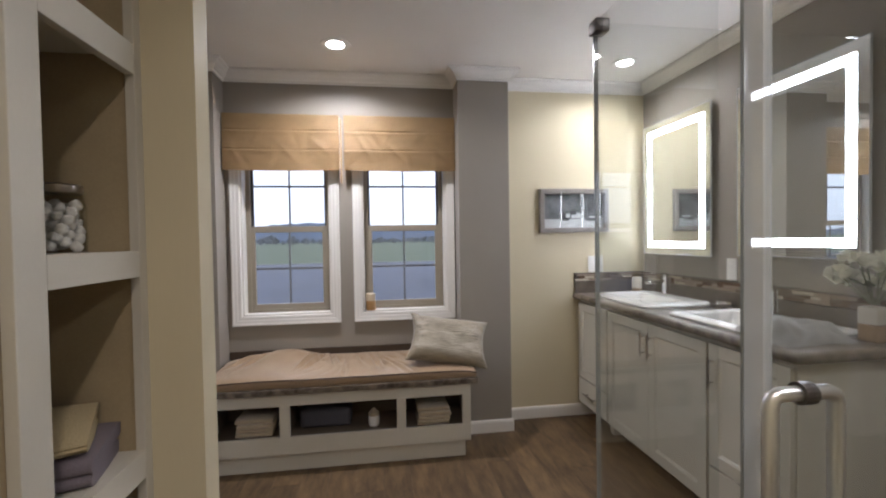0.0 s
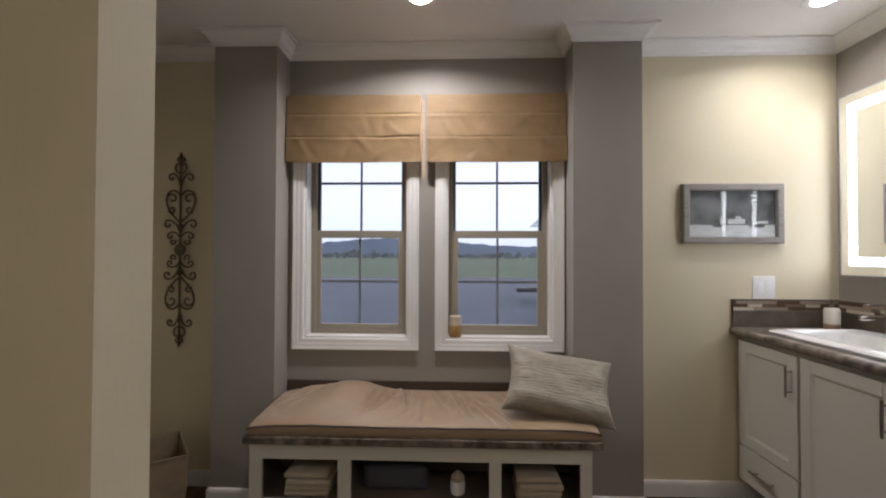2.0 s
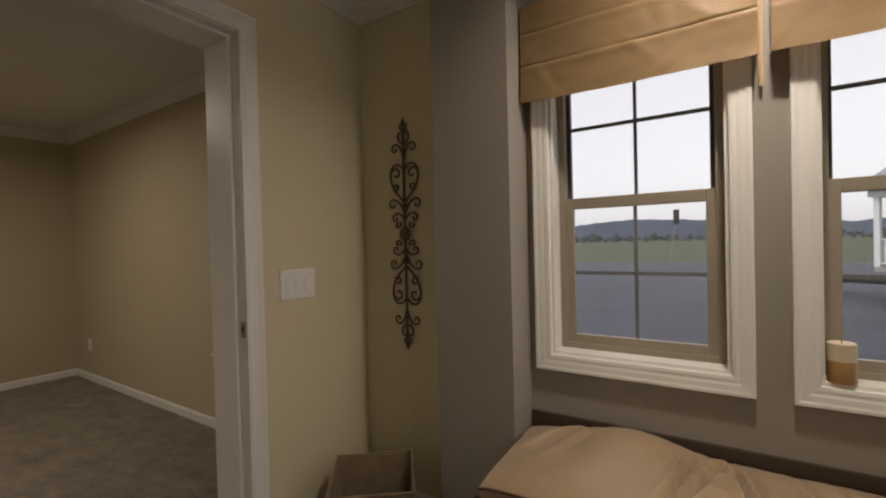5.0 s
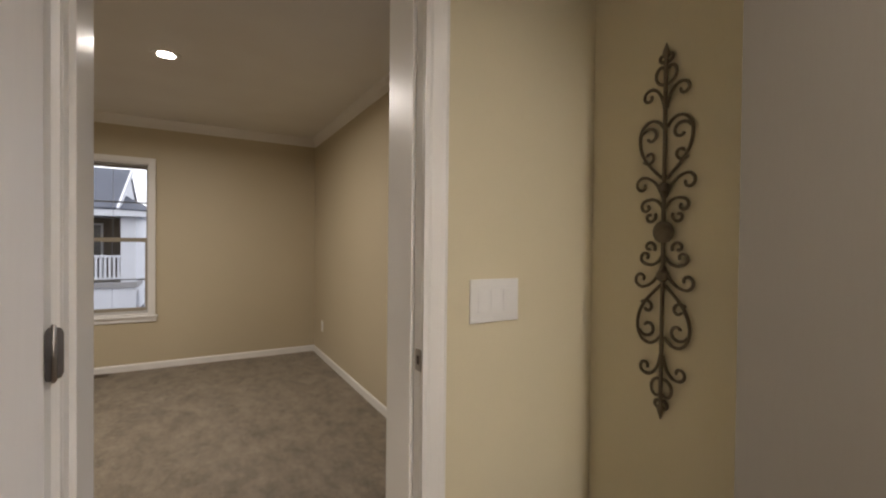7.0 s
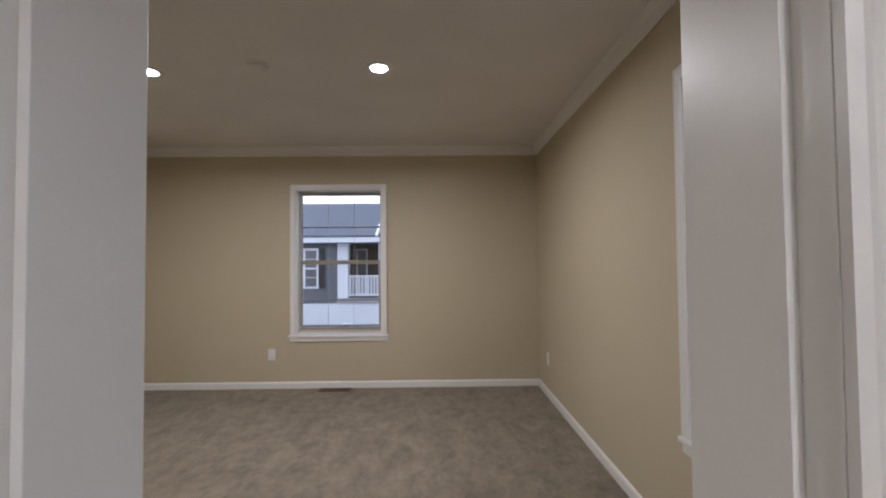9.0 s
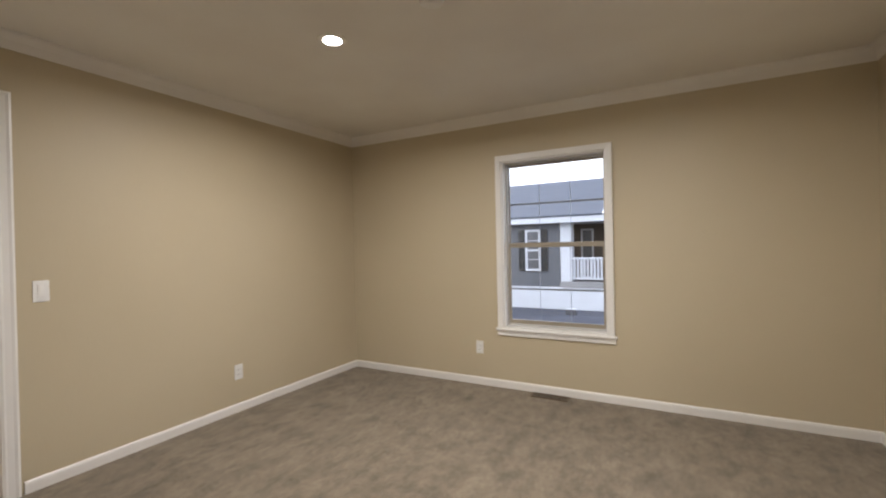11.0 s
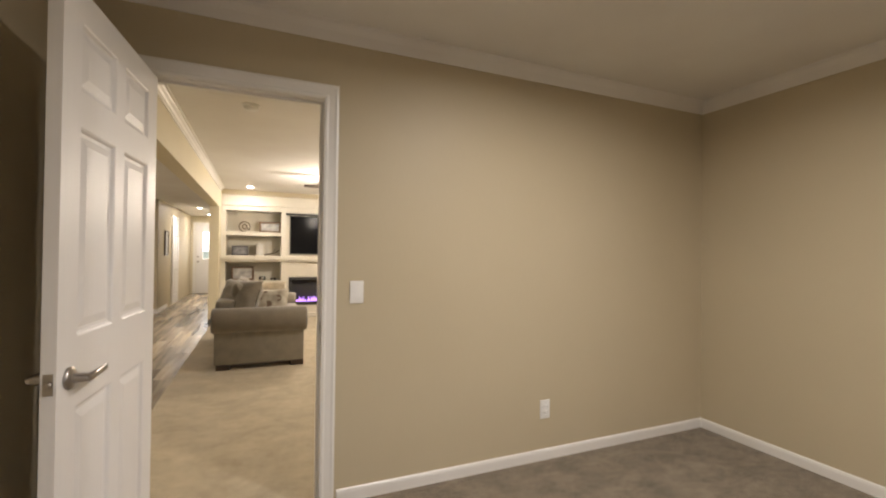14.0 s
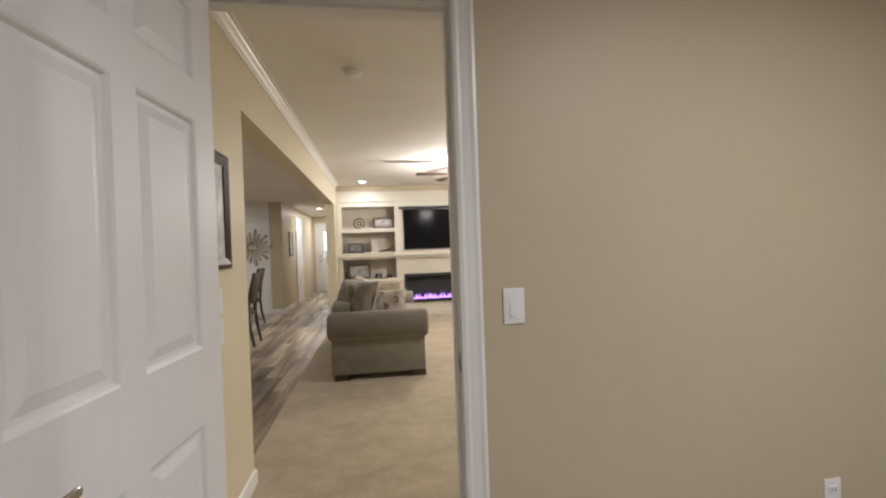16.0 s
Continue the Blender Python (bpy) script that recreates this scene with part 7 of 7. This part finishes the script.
part("eave_beam", boxes(((-0.1, -0.1, 2.301), (9.0, 4.1, 2.50)), bevel=0.01), SIDEWHITE, home)
bm = slab(bmesh.new(), (-0.35, -0.4, 2.55), (9.2, -0.4, 2.55), (9.2, 2.0, 3.65), (-0.35, 2.0, 3.65), 0.05)
slab(bm, (-0.35, 2.0, 3.65), (9.2, 2.0, 3.65), (9.2, 4.4, 2.55), (-0.35, 4.4, 2.55), 0.05)
HOMEROOF = material("pale_grey_roofing", (0.40, 0.41, 0.44), 0.7, second=(0.30, 0.31, 0.34), scale=3, fine=0.1)
part("home_roof", bm, HOMEROOF, home, "pale grey roof")
bm = bmesh.new()
vs = [bm.verts.new(q) for q in ((-0.05, 0.0, 2.5), (-0.05, 4.0, 2.5), (-0.05, 2.0, 3.55), (0.0, 0.0, 2.5), (0.0, 4.0, 2.5), (0.0, 2.0, 3.55))]
for q in ((0, 1, 2), (5, 4, 3), (0, 3, 4, 1), (1, 4, 5, 2), (2, 5, 3, 0)):
    bm.faces.new([vs[k] for k in q])
part("home_gable", bm, SIDEWHITE, home)
for x in (3.0, 5.0, 6.8):
    part("home_window", boxes(((x, 0.86, 0.7), (x + 0.8, 0.899, 2.0)), bevel=0.004), SIDEWHITE, home)
    part("home_window_glass", boxes(((x + 0.08, 0.85, 0.78), (x + 0.72, 0.859, 1.32)), ((x + 0.08, 0.85, 1.38), (x + 0.72, 0.859, 1.92))), GREYFR, home)
for x in (2.2, 4.5, 6.5):
    for y in (0.6, 3.3):
        part("support_jack", boxes(((x, y, -1.08), (x + 0.2, y + 0.2, -0.55))), BLACKPL, home)
part("trailer_tongue", boxes(((-1.6, 0.9, -0.66), (0.5, 1.05, -0.52)), ((-1.6, 1.9, -0.66), (0.5, 2.05, -0.52)), ((-1.8, 0.85, -0.70), (-1.45, 2.1, -0.50)), bevel=0.01), BLACKPL, home, "dark steel trailer tongue")
manhole = thing("manhole_cover", "round iron manhole cover in the asphalt", "manhole cover", pose(2.2, 11.5, GZ + 0.02))
part("cover_plate", lathe(bmesh.new(), [(0.36, 0.0), (0.36, 0.012), (0.33, 0.014), (0.05, 0.015)], 28), BLACKMET, manhole, smooth=40)
post = thing("leaning_sign", "small dark leaning roadside sign beyond the lot", "sign", pose(-4.75, 48.0, GZ))
part("sign_post", tube(bmesh.new(), [(0, 0, 0), (0.62, 0, 3.8)], 0.022, 8), CONCRETE, post)
part("sign_board", boxes(((0.42, -0.13, 3.5), (0.92, -0.06, 4.9)), bevel=0.02), BLACKPL, post)


# ---- floor planks and mosaic pieces ----
plank_meshes = {}


def plank_mesh(w, length, mat, t=0.006):
    key = (w, round(length, 3), mat.name)
    if key not in plank_meshes:
        bm = bmesh.new()
        b, hw, hl = 0.0007, w / 2 - 0.0002, length / 2 - 0.0002
        lower = [bm.verts.new((x * hw, y * hl, -t)) for x, y in ((-1, -1), (1, -1), (1, 1), (-1, 1))]
        mids = [bm.verts.new((x * hw, y * hl, -b)) for x, y in ((-1, -1), (1, -1), (1, 1), (-1, 1))]
        tops = [bm.verts.new((x * (hw - b), y * (hl - b), 0)) for x, y in ((-1, -1), (1, -1), (1, 1), (-1, 1))]
        for a, c in ((lower, mids), (mids, tops)):
            for k in range(4):
                bm.faces.new((a[k], a[(k + 1) % 4], c[(k + 1) % 4], c[k]))
        bm.faces.new(tops)
        plank_meshes[key] = mesh_of("plank", bm, mat)
    return plank_meshes[key]


def lay_planks(parent, x0, x1, y0, y1, w, length, mat):
    row, x = 0, x0
    while x < x1 - 0.02:
        ww = min(w, x1 - x)
        y = y0 - (row * 0.37 % 1) * length
        while y < y1 - 0.01:
            a, b = max(y, y0), min(y + length, y1)
            if b - a > 0.02:
                ob = new("plank", plank_mesh(round(ww, 3), b - a, mat))
                ob.parent = parent
                ob.location = (x + ww / 2, (a + b) / 2, 0.0)
            y += length
        x += w
        row += 1


lay_planks(floor_bath, -2.03, XR, -1.6, YB, 0.15, 1.22, PLANK)
lay_planks(floor_hall, LX + 0.1, 0.6, -13.2, -0.9, 0.18, 1.22, HALLPLANK)

TILES = [material("cream_glass_tile", (0.52, 0.46, 0.36), 0.15, fine=0.02), material("brown_glass_tile", (0.12, 0.075, 0.045), 0.12, fine=0.04), material("taupe_stone_tile", (0.28, 0.22, 0.165), 0.5, fine=0.08), material("bronze_metal_tile", (0.16, 0.12, 0.09), 0.3, 0.7, fine=0.05)]
tile_meshes = {}


def tile_mesh(length, kind, along):
    key = (length, kind, along)
    if key not in tile_meshes:
        d = (0.0075, length / 2 - 0.0008, 0.0078) if along == "y" else (length / 2 - 0.0008, 0.0075, 0.0078)
        bm = bmesh.new()
        box(bm, tuple(-c for c in d), d)
        tile_meshes[key] = mesh_of("tile", bm, TILES[kind])
    return tile_meshes[key]


rnd = random.Random(21)
for along, u0, u1 in (("y", 1.776, 3.470), ("x", 1.331, 1.872)):
    for r in range(3):
        u = u0 + (0.0, 0.03, 0.015)[r]
        z = 0.9935 + 0.0088 + r * 0.0174
        while u < u1 - 0.02:
            ln = min(rnd.choice((0.045, 0.075, 0.105)), round(u1 - u, 3))
            ob = new("tile", tile_mesh(ln, rnd.choice((0, 1, 1, 2, 2, 3)), along))
            ob.parent = splash
            c = (XR - 0.0105, u + ln / 2, z) if along == "y" else (u + ln / 2, YB - 0.0095, z)
            ob.matrix_basis = splash.matrix_basis.inverted() @ Matrix.Translation(c)
            u += ln
